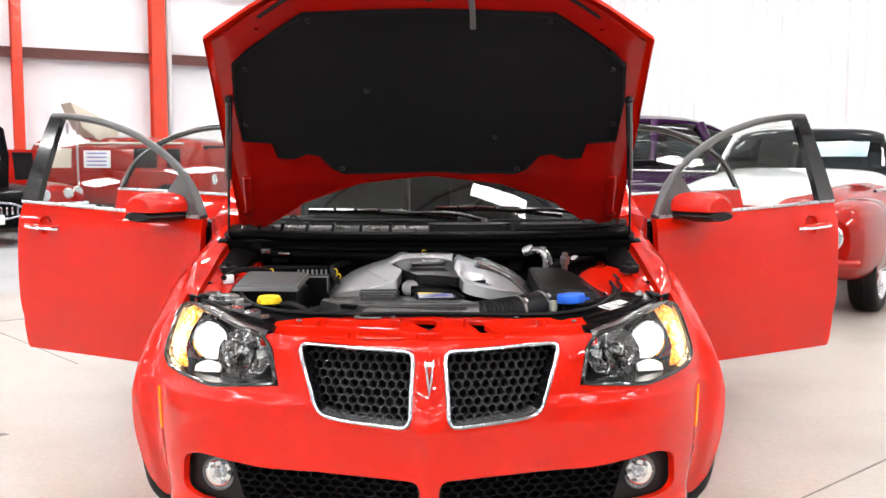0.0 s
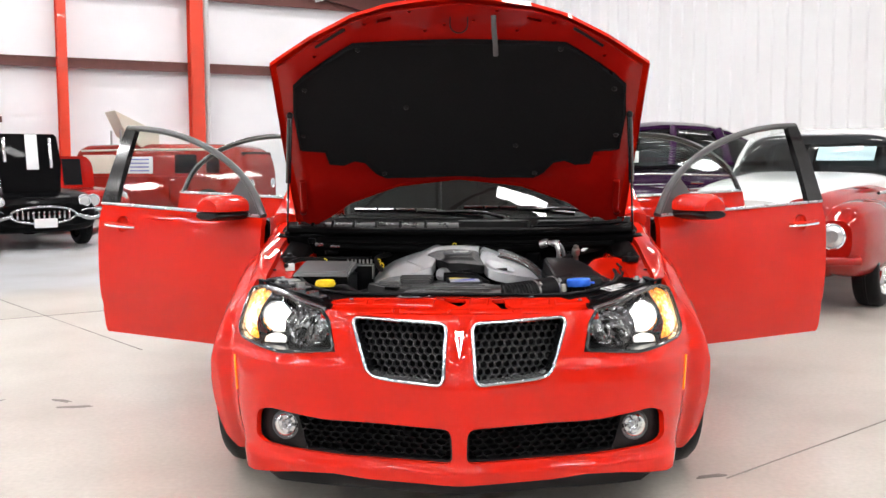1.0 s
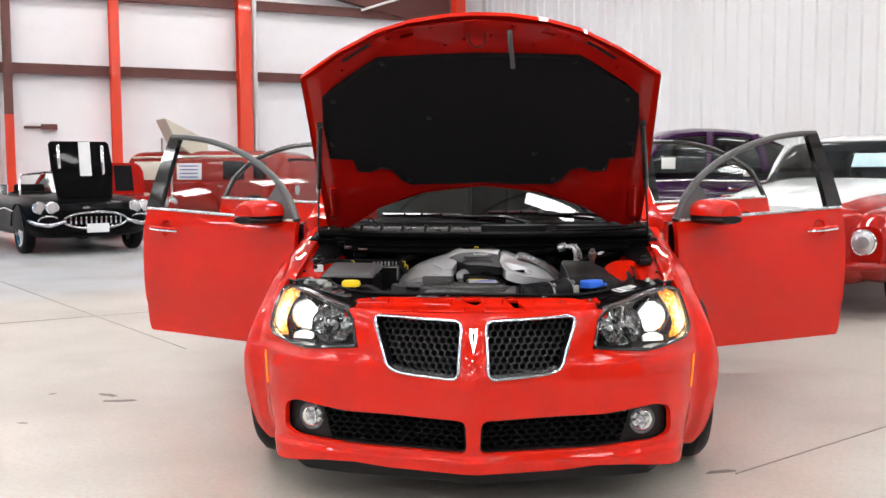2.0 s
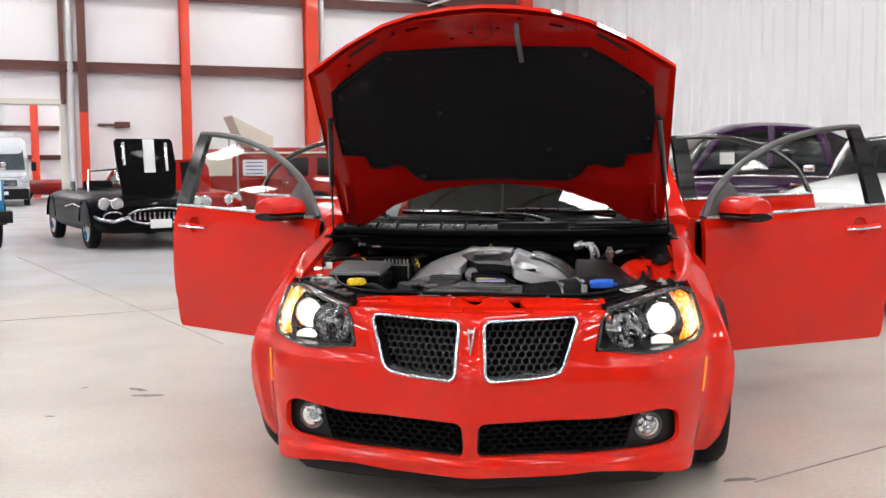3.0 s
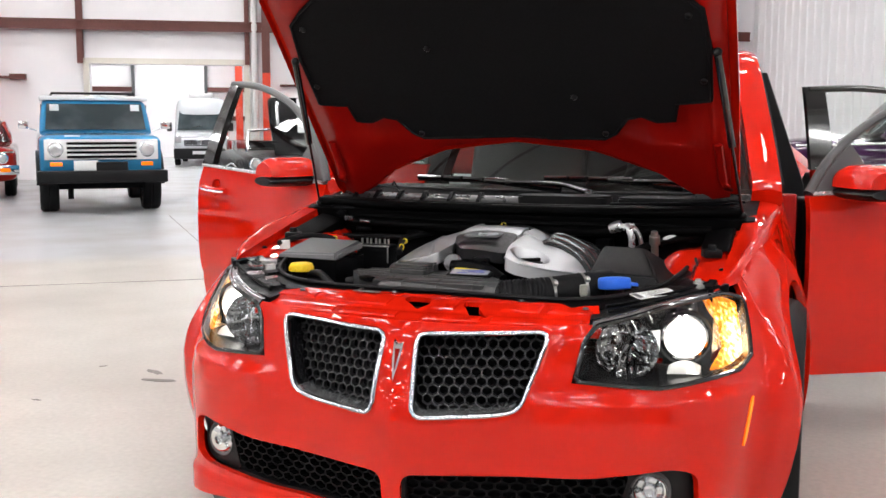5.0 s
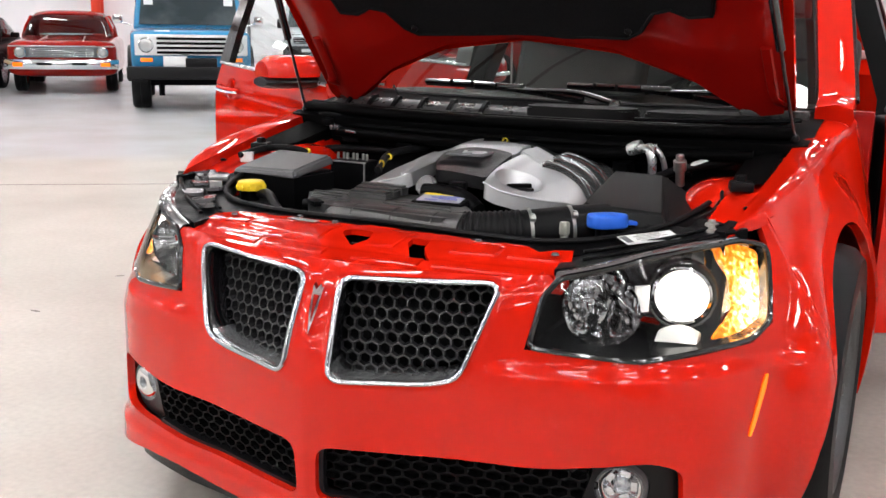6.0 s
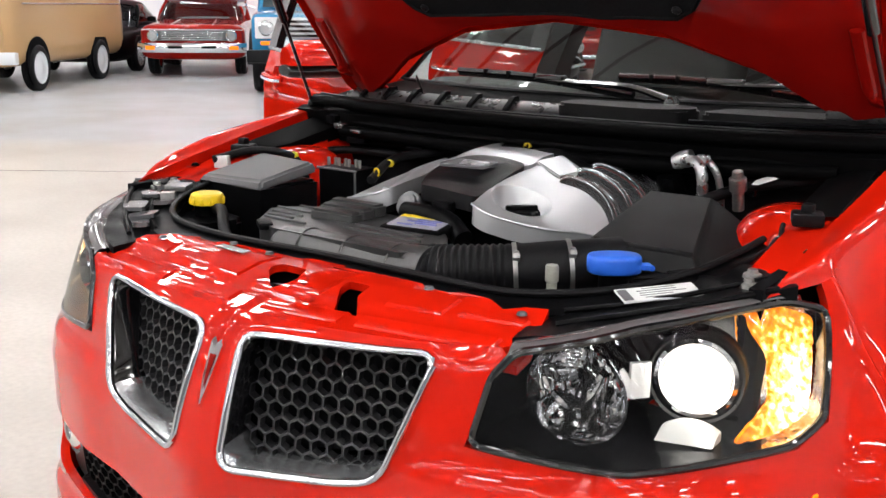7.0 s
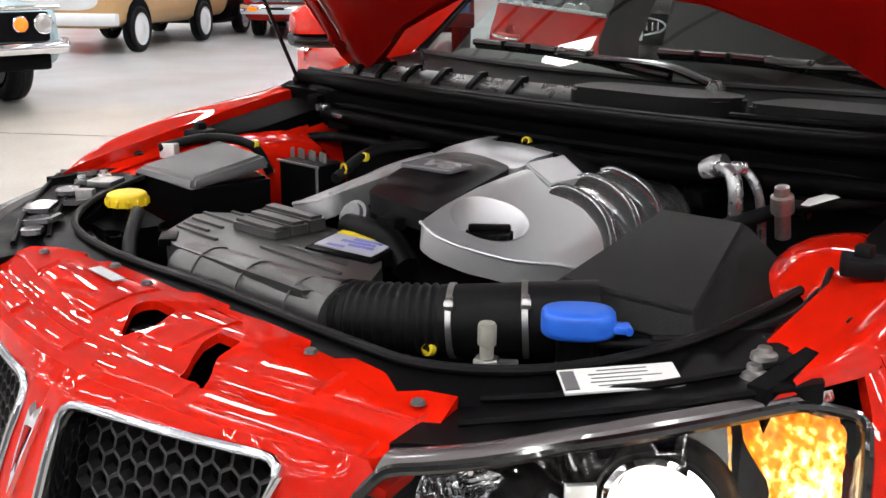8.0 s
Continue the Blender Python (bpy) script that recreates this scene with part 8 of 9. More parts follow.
def cabin(parent, stations, roof_from, roof_mat, pillars, e=0.45, lean=0.16, glass_mat="tint"):
    """Glass house with a roof cap and painted pillars."""
    part("glass_house", hull(stations, e, lean), glass_mat, parent, "dark car windows")
    tab = [[(s[0], s[j]) for s in stations] for j in (1, 2, 3)]

    def edge(y, side, t):
        w, lo, hi = (lerp_table(tb, y) for tb in tab)
        z = lo + (hi - lo) * (0.5 + 0.5 * t)
        k = max(0.0, (z - (lo + hi) / 2) / ((hi - lo) / 2))
        return Vector((side * w * (1 - lean * k) * 1.0, y, z))
    y0, y1 = roof_from
    bm = bmesh.new()
    rings = []
    for y in np.linspace(y0, y1, 9):
        w, lo, hi = (lerp_table(tb, y) for tb in tab)
        ww = w * (1 - lean) * 0.97
        rings.append([Vector((u * ww, y, hi + 0.012 - 0.05 * abs(u) ** 4)) for u in np.linspace(-1, 1, 11)] + [Vector((ww * 1.0, y, hi - 0.09)), Vector((-ww, y, hi - 0.09))])
    loft(bm, rings)
    bmesh.ops.recalc_face_normals(bm, faces=list(bm.faces))
    part("roof", bm, roof_mat, parent)
    for y_lo, y_hi, r in pillars:
        for side in (1, -1):
            bar(parent, "pillar", [edge(y_lo, side, -0.6), edge((y_lo + y_hi) / 2, side, 0.2), edge(y_hi, side, 0.8)], r, roof_mat)


# black open two-seater with its bonnet raised
def roadster(pos, turn, scale):
    c = thing("roadster", "glossy black open classic two-seater with raised bonnet and chrome lamps", "car", pos, turn)
    c.scale = (scale,) * 3
    part("body", hull([(0.0, 0.62, 0.34, 0.66), (0.12, 0.78, 0.26, 0.76), (0.5, 0.88, 0.22, 0.84), (1.0, 0.90, 0.2, 0.86), (1.5, 0.89, 0.2, 0.86), (2.4, 0.90, 0.2, 0.86), (3.4, 0.90, 0.22, 0.86), (4.1, 0.82, 0.3, 0.78), (4.45, 0.66, 0.4, 0.66)], 0.45), "car_black", c)
    wheels(c, 0.80, 0.80, 3.35, 0.335, 0.17, "chrome")
    for sx in (1, -1):
        for dx in (0.60, 0.76):
            round_lamp(c, sx * dx, 0.02 + (dx - 0.6) * 0.5, 0.69, 0.085)
        bar(c, "bumper", [(sx * 0.86, 0.30, 0.50), (sx * 0.84, 0.02, 0.47), (sx * 0.66, -0.08, 0.44), (sx * 0.44, -0.06, 0.50)], 0.026, "old_chrome", label="chrome bumper bar")
        bar(c, "lamp_surround", [(sx * (0.66 + 0.14 * math.cos(a)), -0.03 + 0.05 * abs(math.cos(a)), 0.50 + 0.075 * math.sin(a)) for a in np.linspace(0, 2 * math.pi, 17)], 0.013, "old_chrome")
        bar(c, "cove_strip", [(sx * 0.905, 1.0, 0.62), (sx * 0.915, 1.5, 0.66), (sx * 0.91, 2.1, 0.60)], 0.012, "chrome")
    bar(c, "grille_surround", [(0.46 * math.cos(a), -0.06 + 0.06 * abs(math.cos(a)), 0.50 + 0.12 * math.sin(a)) for a in np.linspace(0, 2 * math.pi, 25)], 0.018, "old_chrome", label="chrome oval grille surround")
    block(c, "grille", (0.84, 0.03, 0.19), at(0, 0.02, 0.50), "dark_void", 0.05)
    for k in range(11):
        block(c, "grille_tooth", (0.028, 0.03, 0.11), at(-0.36 + 0.072 * k, -0.035 + 0.02 * abs(k - 5) / 5, 0.50), "old_chrome", 0.008, "chrome grille tooth")
    for sx in (1, -1):
        for y0 in (0.80, 3.35):
            bm = bmesh.new()
            sweep(bm, [Vector((sx * 0.895, y0 + 0.38 * math.cos(a), 0.36 + 0.38 * math.sin(a))) for a in np.linspace(0.1, math.pi - 0.1, 15)], 0.018, 8)
            part("arch_lip", bm, "car_black", c)
        block(c, "door_glass", (0.01, 0.5, 0.16), at(sx * 0.80, 2.0, 0.93), "glass", 0.003)
    block(c, "plate", (0.32, 0.02, 0.13), at(0, -0.11, 0.39), "label_white", 0.01, "pale blank plate")
    # bonnet stands up from its front edge
    bm = bmesh.new()
    half = [(-0.44, 0.0), (0.36, 0.0), (0.40, 0.45), (0.36, 0.82), (0.32, 0.86), (-0.48, 0.86), (-0.52, 0.82), (-0.50, 0.45)]
    prism(bm, half, 0.04, Matrix.Translation((0, 0.35, 0.80)) @ Matrix.Rotation(radians(82), 4, "X"), 0.012)
    lid = part("bonnet", bm, "car_black", c, "raised glossy black bonnet")
    # white and chrome strips stand in for lamp reflections on the black bonnet
    for x, w, z0, z1 in ((-0.09, 0.17, 0.34, 0.85), (-0.47, 0.045, 0.45, 0.80), (0.17, 0.045, 0.36, 0.80)):
        m = Matrix.Translation((0, 0.35, 0.80)) @ Matrix.Rotation(radians(82), 4, "X")
        bm = bmesh.new()
        box(bm, (w, z1 - z0, 0.012), m @ at(x + 0.08, (z0 + z1) / 2, 0.044), 0.004)
        part("bonnet_bulge", bm, "car_white" if w > 0.1 else "chrome", lid, "painted lamp reflection on the bonnet")
    # windscreen and seats
    bar(c, "screen_frame", [(-0.66, 1.62, 0.82), (-0.60, 1.78, 1.16), (0.0, 1.72, 1.21), (0.60, 1.78, 1.16), (0.66, 1.62, 0.82)], 0.02, "chrome", label="chrome windscreen frame")
    bm = bmesh.new()
    loft(bm, [[Vector((x, 1.62 - 0.05 * (1 - (x / 0.66) ** 2), 0.84)) for x in np.linspace(-0.64, 0.64, 9)], [Vector((x * 0.92, 1.77 - 0.05 * (1 - (x / 0.66) ** 2), 1.17)) for x in np.linspace(-0.64, 0.64, 9)]], cap=False, closed=False)
    part("windscreen", bm, "glass", c)
    block(c, "cockpit", (1.1, 0.9, 0.1), at(0, 2.25, 0.83), "dark_void", 0.04)
    for sx in (-0.3, 0.3):
        block(c, "seat", (0.46, 0.16, 0.30), at(sx, 2.5, 0.85), "black_felt", 0.05)
    return c


roadster((-5.52, 10.06, 0), 40.0, 0.93)


# red coupe with raised bonnet beside it
c = thing("coupe", "dark red sports coupe with raised bonnet and round lamps", "car", (-5.95, 12.90, 0), 45)
c.scale = (0.93,) * 3
part("body", hull([(0.0, 0.66, 0.34, 0.66), (0.15, 0.80, 0.25, 0.74), (0.8, 0.86, 0.2, 0.80), (1.6, 0.87, 0.2, 0.82), (3.2, 0.88, 0.2, 0.84), (4.2, 0.70, 0.35, 0.74)], 0.45), "car_red", c)
wheels(c, 0.76, 0.85, 3.25, 0.32, 0.17, "chrome")
for sx in (1, -1):
    round_lamp(c, sx * 0.62, 0.04, 0.64, 0.085)
    round_lamp(c, sx * 0.44, 0.0, 0.62, 0.085)
bar(c, "bumper", [(-0.8, 0.08, 0.45), (-0.6, -0.05, 0.44), (0.6, -0.05, 0.44), (0.8, 0.08, 0.45)], 0.04, "chrome")
bm = bmesh.new()
prism(bm, rounded([(-0.42, 0), (0.42, 0), (0.44, 0.42), (0.36, 0.58), (-0.36, 0.58), (-0.44, 0.42)], 0.06), 0.04, Matrix.Translation((0, 0.75, 0.78)) @ Matrix.Rotation(radians(74), 4, "X"), 0.015)
lid = part("bonnet", bm, "car_red", c, "raised red bonnet")
bm = bmesh.new()
prism(bm, [(-0.14, 0.05), (0.20, 0.05), (0.22, 0.53), (-0.12, 0.53)], 0.012, Matrix.Translation((0, 0.745, 0.78)) @ Matrix.Rotation(radians(74), 4, "X") @ at(0, 0, 0.038), 0.004)
part("bonnet_lining", bm, "black_felt", lid, "dark stripe panel")
cabin(c, [(1.7, 0.74, 0.78, 0.86), (2.1, 0.74, 0.78, 1.2), (2.8, 0.72, 0.78, 1.24), (3.6, 0.66, 0.78, 0.88)], (2.1, 2.9), "car_red", ((1.85, 2.1, 0.03), (3.3, 2.9, 0.05)))

# small red vintage van behind
c = thing("panel_van", "faded red vintage panel van with a cream side window", "van", (-3.75, 15.8, 0), 75)
c.scale = (0.88,) * 3
part("body", hull([(0.0, 0.66, 0.42, 1.20), (0.10, 0.76, 0.34, 1.46), (0.35, 0.81, 0.30, 1.62), (0.8, 0.82, 0.30, 1.68), (3.8, 0.82, 0.30, 1.68), (4.05, 0.78, 0.34, 1.58), (4.15, 0.72, 0.40, 1.40)], 0.26, 0.05), "car_dark_red", c)
wheels(c, 0.74, 0.85, 3.2, 0.33, 0.17, "car_white")
for sx in (1, -1):
    for y0 in (0.85, 3.2):
        # dark disc in place of the shaded hollow round the wheel
        bm = bmesh.new()
        cyl(bm, 0.39, 0.39, 0.03, Matrix.Translation((sx * 0.812, y0, 0.36)) @ Matrix.Rotation(radians(90), 4, "Y"), 26)
        part("wheel_arch", bm, "dark_void", c)
    block(c, "side_window", (0.04, 0.80, 0.40), at(sx * 0.812, 3.45, 1.26), "cream_cloth", 0.02, "cream covered window")
    block(c, "side_sign", (0.04, 0.62, 0.36), at(sx * 0.814, 2.45, 1.24), "label_white", 0.02, "white sheet in the window")
    for k in range(4):
        block(c, "sign_bar", (0.045, 0.46, 0.028), at(sx * 0.814, 2.45, 1.12 + 0.08 * k), "label_blue", 0.003, "dark unreadable line")
    block(c, "door_window", (0.04, 0.52, 0.40), at(sx * 0.812, 1.35, 1.26), "tint", 0.03, "dark door window")
    block(c, "quarter_window", (0.04, 0.30, 0.38), at(sx * 0.808, 0.72, 1.26), "tint", 0.03)
    bar(c, "roof_gutter", [(sx * 0.79, 0.5, 1.56), (sx * 0.80, 2.2, 1.57), (sx * 0.79, 3.9, 1.55)], 0.022, "cream_cloth", label="cream roof gutter")
    bar(c, "side_crease", [(sx * 0.82, 0.3, 0.98), (sx * 0.826, 2.0, 1.0), (sx * 0.82, 3.9, 0.98)], 0.014, "car_dark_red")
    bar(c, "door_gap", [(sx * 0.822, 1.75, 0.42), (sx * 0.822, 1.75, 1.0)], 0.008, "dark_void")
    block(c, "door_handle", (0.04, 0.12, 0.03), at(sx * 0.83, 1.66, 0.92), "chrome", 0.008)
    round_lamp(c, sx * 0.5, 0.0, 0.84, 0.1)
block(c, "windscreen", (1.30, 0.04, 0.42), at(0, 0.09, 1.30) @ Matrix.Rotation(radians(-12), 4, "X"), "tint", 0.04)
bar(c, "bumper", [(-0.72, 0.02, 0.42), (0.0, -0.08, 0.42), (0.72, 0.02, 0.42)], 0.04, "old_chrome", label="chrome bumper")

# cream awning leaning on a stand behind it
c = thing("awning", "cream cloth awning sloping from a steel stand", "awning", (-6.6, 16.4, -0.0), 31)
bm = bmesh.new()
prism(bm, [(-0.3, 0.0), (0.5, -0.40), (0.5, -0.95), (-0.1, -0.45)], 0.9, Matrix.Translation((0, 0, 2.1)) @ Matrix.Rotation(radians(90), 4, "X"), 0.01)
part("cloth", bm, "cream_cloth", c)
for x, h in ((-0.20, 1.75), (0.46, 1.35)):
    for y in (-0.05, -0.85):
        bm = bmesh.new()
        cyl(bm, 0.02, 0.02, h, at(x, y, h / 2), 10)
        part("leg", bm, "steel", c)


# blue off-road wagon with a white grille panel
def wagon(pos, turn):
    c = thing("off_road_wagon", "blue boxy off-road wagon with white grille panel and black bumper", "car", pos, turn)
    part("body", hull([(0.0, 0.76, 0.62, 1.02), (0.06, 0.80, 0.55, 1.08), (1.0, 0.84, 0.52, 1.13), (1.5, 0.85, 0.5, 1.14), (3.9, 0.85, 0.5, 1.14), (4.1, 0.82, 0.55, 1.1)], 0.22, steps=3), "car_blue", c)
    part("chassis", hull([(0.15, 0.55, 0.36, 0.62), (2.0, 0.6, 0.36, 0.62), (4.0, 0.6, 0.40, 0.62)], 0.3, steps=2), "dark_void", c)
    wheels(c, 0.70, 0.75, 3.2, 0.37, 0.26, "alloy")
    for sx in (1, -1):
        # open wheel arches over the front wheels
        bm = bmesh.new()
        rings = []
        for a in np.linspace(0, 180, 13):
            p = Vector((0, 0.75 + 0.46 * math.cos(radians(a)), 0.42 + 0.44 * math.sin(radians(a))))
            rings.append([p + Vector((sx * 0.60, 0, -0.03)), p + Vector((sx * 0.865, 0, -0.02)), p + Vector((sx * 0.865, 0, 0.02)), p + Vector((sx * 0.60, 0, 0.02))])
        loft(bm, rings)
        bmesh.ops.recalc_face_normals(bm, faces=list(bm.faces))
        part("arch", bm, "black_plastic", c)
        round_lamp(c, sx * 0.60, -0.035, 0.90, 0.10)
        block(c, "marker_lamp", (0.16, 0.03, 0.055), at(sx * 0.60, -0.005, 0.70), "amber_unlit", 0.01, "amber marker lamp")
        bar(c, "wiper", [(sx * 0.35 - 0.1, 1.35, 1.17), (sx * 0.35 + 0.16, 1.50, 1.24)], 0.012, "black_plastic")
        block(c, "window_sticker", (0.13, 0.004, 0.10), at(sx * 0.58, 1.535, 1.50) @ Matrix.Rotation(radians(-18), 4, "X"), "label_white", 0.001, "white windscreen sticker")
        bar(c, "mirror_arm", [(sx * 0.84, 1.45, 1.16), (sx * 1.0, 1.42, 1.2)], 0.012, "chrome")
        block(c, "mirror", (0.14, 0.03, 0.12), at(sx * 1.02, 1.42, 1.24), "chrome", 0.01)
        block(c, "side_glass", (0.02, 1.9, 0.36), at(sx * 0.765, 2.7, 1.37), "tint", 0.01)
    block(c, "grille_panel", (1.50, 0.04, 0.28), at(0, -0.012, 0.90), "car_white", 0.015, "white grille panel")
    for k in range(4):
        block(c, "grille_slot", (0.92, 0.03, 0.034), at(0, -0.03, 0.80 + 0.062 * k), "dark_void", 0.005)
    block(c, "bumper", (1.72, 0.16, 0.17), at(0, -0.12, 0.53), "black_plastic", 0.02, "black steel bumper")
    block(c, "winch_plate", (0.42, 0.06, 0.15), at(0.12, -0.16, 0.66), "black_plastic", 0.02)
    block(c, "plate", (0.32, 0.02, 0.14), at(-0.22, -0.15, 0.685), "label_white", 0.005, "pale blank plate")
    block(c, "bonnet_badge", (0.2, 0.3, 0.012), at(-0.38, 0.22, 1.085), "label_white", 0.004, "white paper on the bonnet")
    part("cab", hull([(1.36, 0.80, 1.10, 1.16), (1.70, 0.79, 1.10, 1.62), (3.9, 0.79, 1.10, 1.64), (4.05, 0.78, 1.1, 1.55)], 0.22, 0.06, 3), "car_blue", c)
    bm = bmesh.new()
    loft(bm, [[Vector((x, 1.325, 1.17)) for x in np.linspace(-0.72, 0.72, 7)], [Vector((x * 0.95, 1.60, 1.56)) for x in np.linspace(-0.72, 0.72, 7)]], cap=False, closed=False)
    part("windscreen", bm, "screen_dark", c, "dark windscreen")
    block(c, "roof", (1.58, 2.5, 0.07), at(0, 2.88, 1.645), "car_white", 0.03, "white roof")
    bar(c, "roof_rack", [(-0.6, 1.8, 1.72), (-0.62, 3.8, 1.72), (0.62, 3.8, 1.72), (0.6, 1.8, 1.72), (-0.6, 1.8, 1.72)], 0.018, "black_plastic", label="thin roof rack")
    for y in (0.3, 3.0):
        bar(c, "spring_shackle", [(-0.42, y, 0.2), (-0.42, y + 0.05, 0.55)], 0.04, "dark_void")
        bar(c, "axle", [(-0.7, y + 0.45, 0.37), (0.7, y + 0.45, 0.37)], 0.06, "dark_void")
    return c


wagon((-7.84, 8.70, 0), 42.0).scale = (0.94, 0.94, 0.94)

# silver high-roof van in the next bay
c = thing("high_roof_van", "silver high-roof van with a dark lower bumper", "van", (-15.85, 22.85, 0), 31)
c.scale = (0.78,) * 3
part("body", hull([(0.0, 0.70, 0.35, 0.80), (0.15, 0.92, 0.28, 1.05), (0.9, 0.98, 0.26, 1.30), (1.5, 0.98, 0.26, 2.2), (2.0, 0.98, 0.26, 2.55), (6.4, 0.98, 0.26, 2.58), (6.6, 0.95, 0.3, 2.5)], 0.25, 0.06), "car_silver", c)
bm = bmesh.new()
loft(bm, [[Vector((x, 0.86, 1.33)) for x in np.linspace(-0.84, 0.84, 7)], [Vector((x * 0.93, 1.42, 2.06)) for x in np.linspace(-0.84, 0.84, 7)]], cap=False, closed=False)
part("windscreen", bm, "screen_dark", c, "dark windscreen")
block(c, "bumper", (1.88, 0.3, 0.40), at(0, 0.06, 0.46), "black_plastic", 0.06, "dark plastic bumper")
block(c, "grille", (1.10, 0.05, 0.22), at(0, -0.01, 0.86), "dark_void", 0.03)
for k in range(3):
    block(c, "grille_bar", (1.04, 0.03, 0.025), at(0, -0.04, 0.79 + 0.07 * k), "old_chrome", 0.006)
block(c, "emblem", (0.16, 0.03, 0.16), at(0, -0.05, 0.88), "old_chrome", 0.02, "round bright emblem")
bar(c, "wiper", [(-0.5, 0.84, 1.34), (0.0, 0.98, 1.50)], 0.014, "black_plastic")
bar(c, "bonnet_seam", [(-0.80, 0.16, 1.06), (0.0, 0.10, 1.08), (0.80, 0.16, 1.06)], 0.010, "dark_void")
block(c, "plate", (0.5, 0.03, 0.12), at(0, -0.10, 0.5), "label_white", 0.01)
for sx in (1, -1):
    block(c, "headlamp", (0.26, 0.2, 0.26), at(sx * 0.78, 0.12, 0.98), "fog_glass", 0.05)
    block(c, "mirror", (0.18, 0.12, 0.34), at(sx * 1.14, 1.0, 1.45), "black_plastic", 0.04)
wheels(c, 0.86, 1.0, 5.2, 0.35, 0.22, "alloy")
block(c, "roof_unit", (0.9, 0.8, 0.2), at(0, 2.6, 2.66), "car_white", 0.06)

# low red coupe far back in the next bay
c = thing("far_coupe", "low red car parked in the next bay", "car", (-15.2, 28.0, 0), 75)
part("body", hull([(0.0, 0.7, 0.3, 0.7), (0.8, 0.85, 0.22, 0.82), (2.0, 0.87, 0.2, 0.86), (3.8, 0.8, 0.25, 0.82), (4.2, 0.7, 0.4, 0.7)], 0.45), "car_red", c)
wheels(c, 0.75, 0.85, 3.3, 0.32, 0.18, "alloy")
bar(c, "screen_rail", [(-0.66, 1.5, 0.84), (-0.6, 1.65, 0.96), (0.6, 1.65, 0.96), (0.66, 1.5, 0.84)], 0.015, "chrome")
c.scale = (0.9, 0.9, 0.8)


# red compact saloon with chrome front
def compact(pos, turn, scale):
    c = thing("compact_saloon", "red two-door classic saloon with chrome bumper and grille", "car", pos, turn)
    c.scale = (scale,) * 3
    part("body", hull([(0.0, 0.84, 0.42, 0.82), (0.1, 0.88, 0.30, 0.88), (1.2, 0.90, 0.26, 0.94), (1.7, 0.91, 0.26, 0.96), (3.6, 0.91, 0.26, 0.95), (4.6, 0.86, 0.36, 0.88), (4.75, 0.8, 0.42, 0.8)], 0.3), "car_red", c)
    wheels(c, 0.76, 0.85, 3.65, 0.335, 0.2, "chrome")
    cabin(c, [(1.45, 0.78, 0.90, 0.96), (1.95, 0.77, 0.90, 1.34), (2.9, 0.76, 0.90, 1.36), (3.7, 0.74, 0.90, 0.98)], (1.95, 3.0), "car_red", ((1.6, 1.95, 0.03), (3.5, 3.0, 0.06)), 0.35, 0.18, "tint_light")
    block(c, "grille", (1.36, 0.05, 0.17), at(0, -0.02, 0.70), "grey_plastic", 0.01, "fine dark grille")
    for k in range(5):
        bar(c, "grille_bar", [(-0.52, -0.045, 0.64 + 0.03 * k), (0.52, -0.045, 0.64 + 0.03 * k)], 0.005, "chrome")
    bar(c, "grille_trim", [(-0.84, -0.02, 0.80), (-0.5, -0.04, 0.80), (0.5, -0.04, 0.80), (0.84, -0.02, 0.80)], 0.018, "chrome", 0.7, "chrome trim above the grille")
    for sx in (1, -1):
        round_lamp(c, sx * 0.66, -0.045, 0.70, 0.09)
        block(c, "turn_lamp", (0.16, 0.03, 0.07), at(sx * 0.70, -0.125, 0.50), "amber_unlit", 0.01, "amber turn lamp")
        block(c, "bumper_slot", (0.24, 0.02, 0.04), at(sx * 0.28, -0.155, 0.51), "dark_void", 0.005)
        bar(c, "bonnet_strip", [(sx * 0.35, 0.05, 0.895), (sx * 0.32, 1.1, 0.955)], 0.012, "car_white")
    bm = bmesh.new()
    loft(bm, [[Vector((x, -0.13 + 0.10 * abs(x / 0.92) ** 4 + dy, z)) for dy, z in ((0.0, 0.42), (-0.025, 0.46), (-0.025, 0.54), (0.0, 0.58), (0.06, 0.57), (0.06, 0.43))] for x in np.linspace(-0.92, 0.92, 15)])
    bmesh.ops.recalc_face_normals(bm, faces=list(bm.faces))
    part("bumper", bm, "chrome", c, "broad chrome bumper")
    return c


compact((-11.55, 9.95, 0), 43.0, 0.92)

# black sports car beside it
c = thing("sports_car", "glossy black low sports car with silver wheels", "car", (-13.5, 9.15, 0), 36)
c.scale = (0.92,) * 3
part("body", hull([(0.0, 0.62, 0.28, 0.55), (0.2, 0.8, 0.2, 0.68), (0.9, 0.88, 0.18, 0.80), (1.6, 0.88, 0.18, 0.84), (2.8, 0.90, 0.18, 0.88), (3.6, 0.92, 0.2, 0.86), (4.3, 0.74, 0.3, 0.74)], 0.5), "car_black", c)
cabin(c, [(1.2, 0.70, 0.74, 0.82), (1.8, 0.72, 0.76, 1.24), (2.4, 0.70, 0.76, 1.27), (3.7, 0.58, 0.76, 0.86)], (1.75, 2.9), "car_black", ((1.4, 1.8, 0.03),), glass_mat="tint_light")
wheels(c, 0.80, 0.95, 3.3, 0.33, 0.2, "alloy", cap=False)
for sx in (1, -1):
    block(c, "mirror", (0.16, 0.1, 0.1), at(sx * 0.98, 1.5, 0.95), "car_black", 0.03)
    round_lamp(c, sx * 0.62, 0.22, 0.62, 0.1)


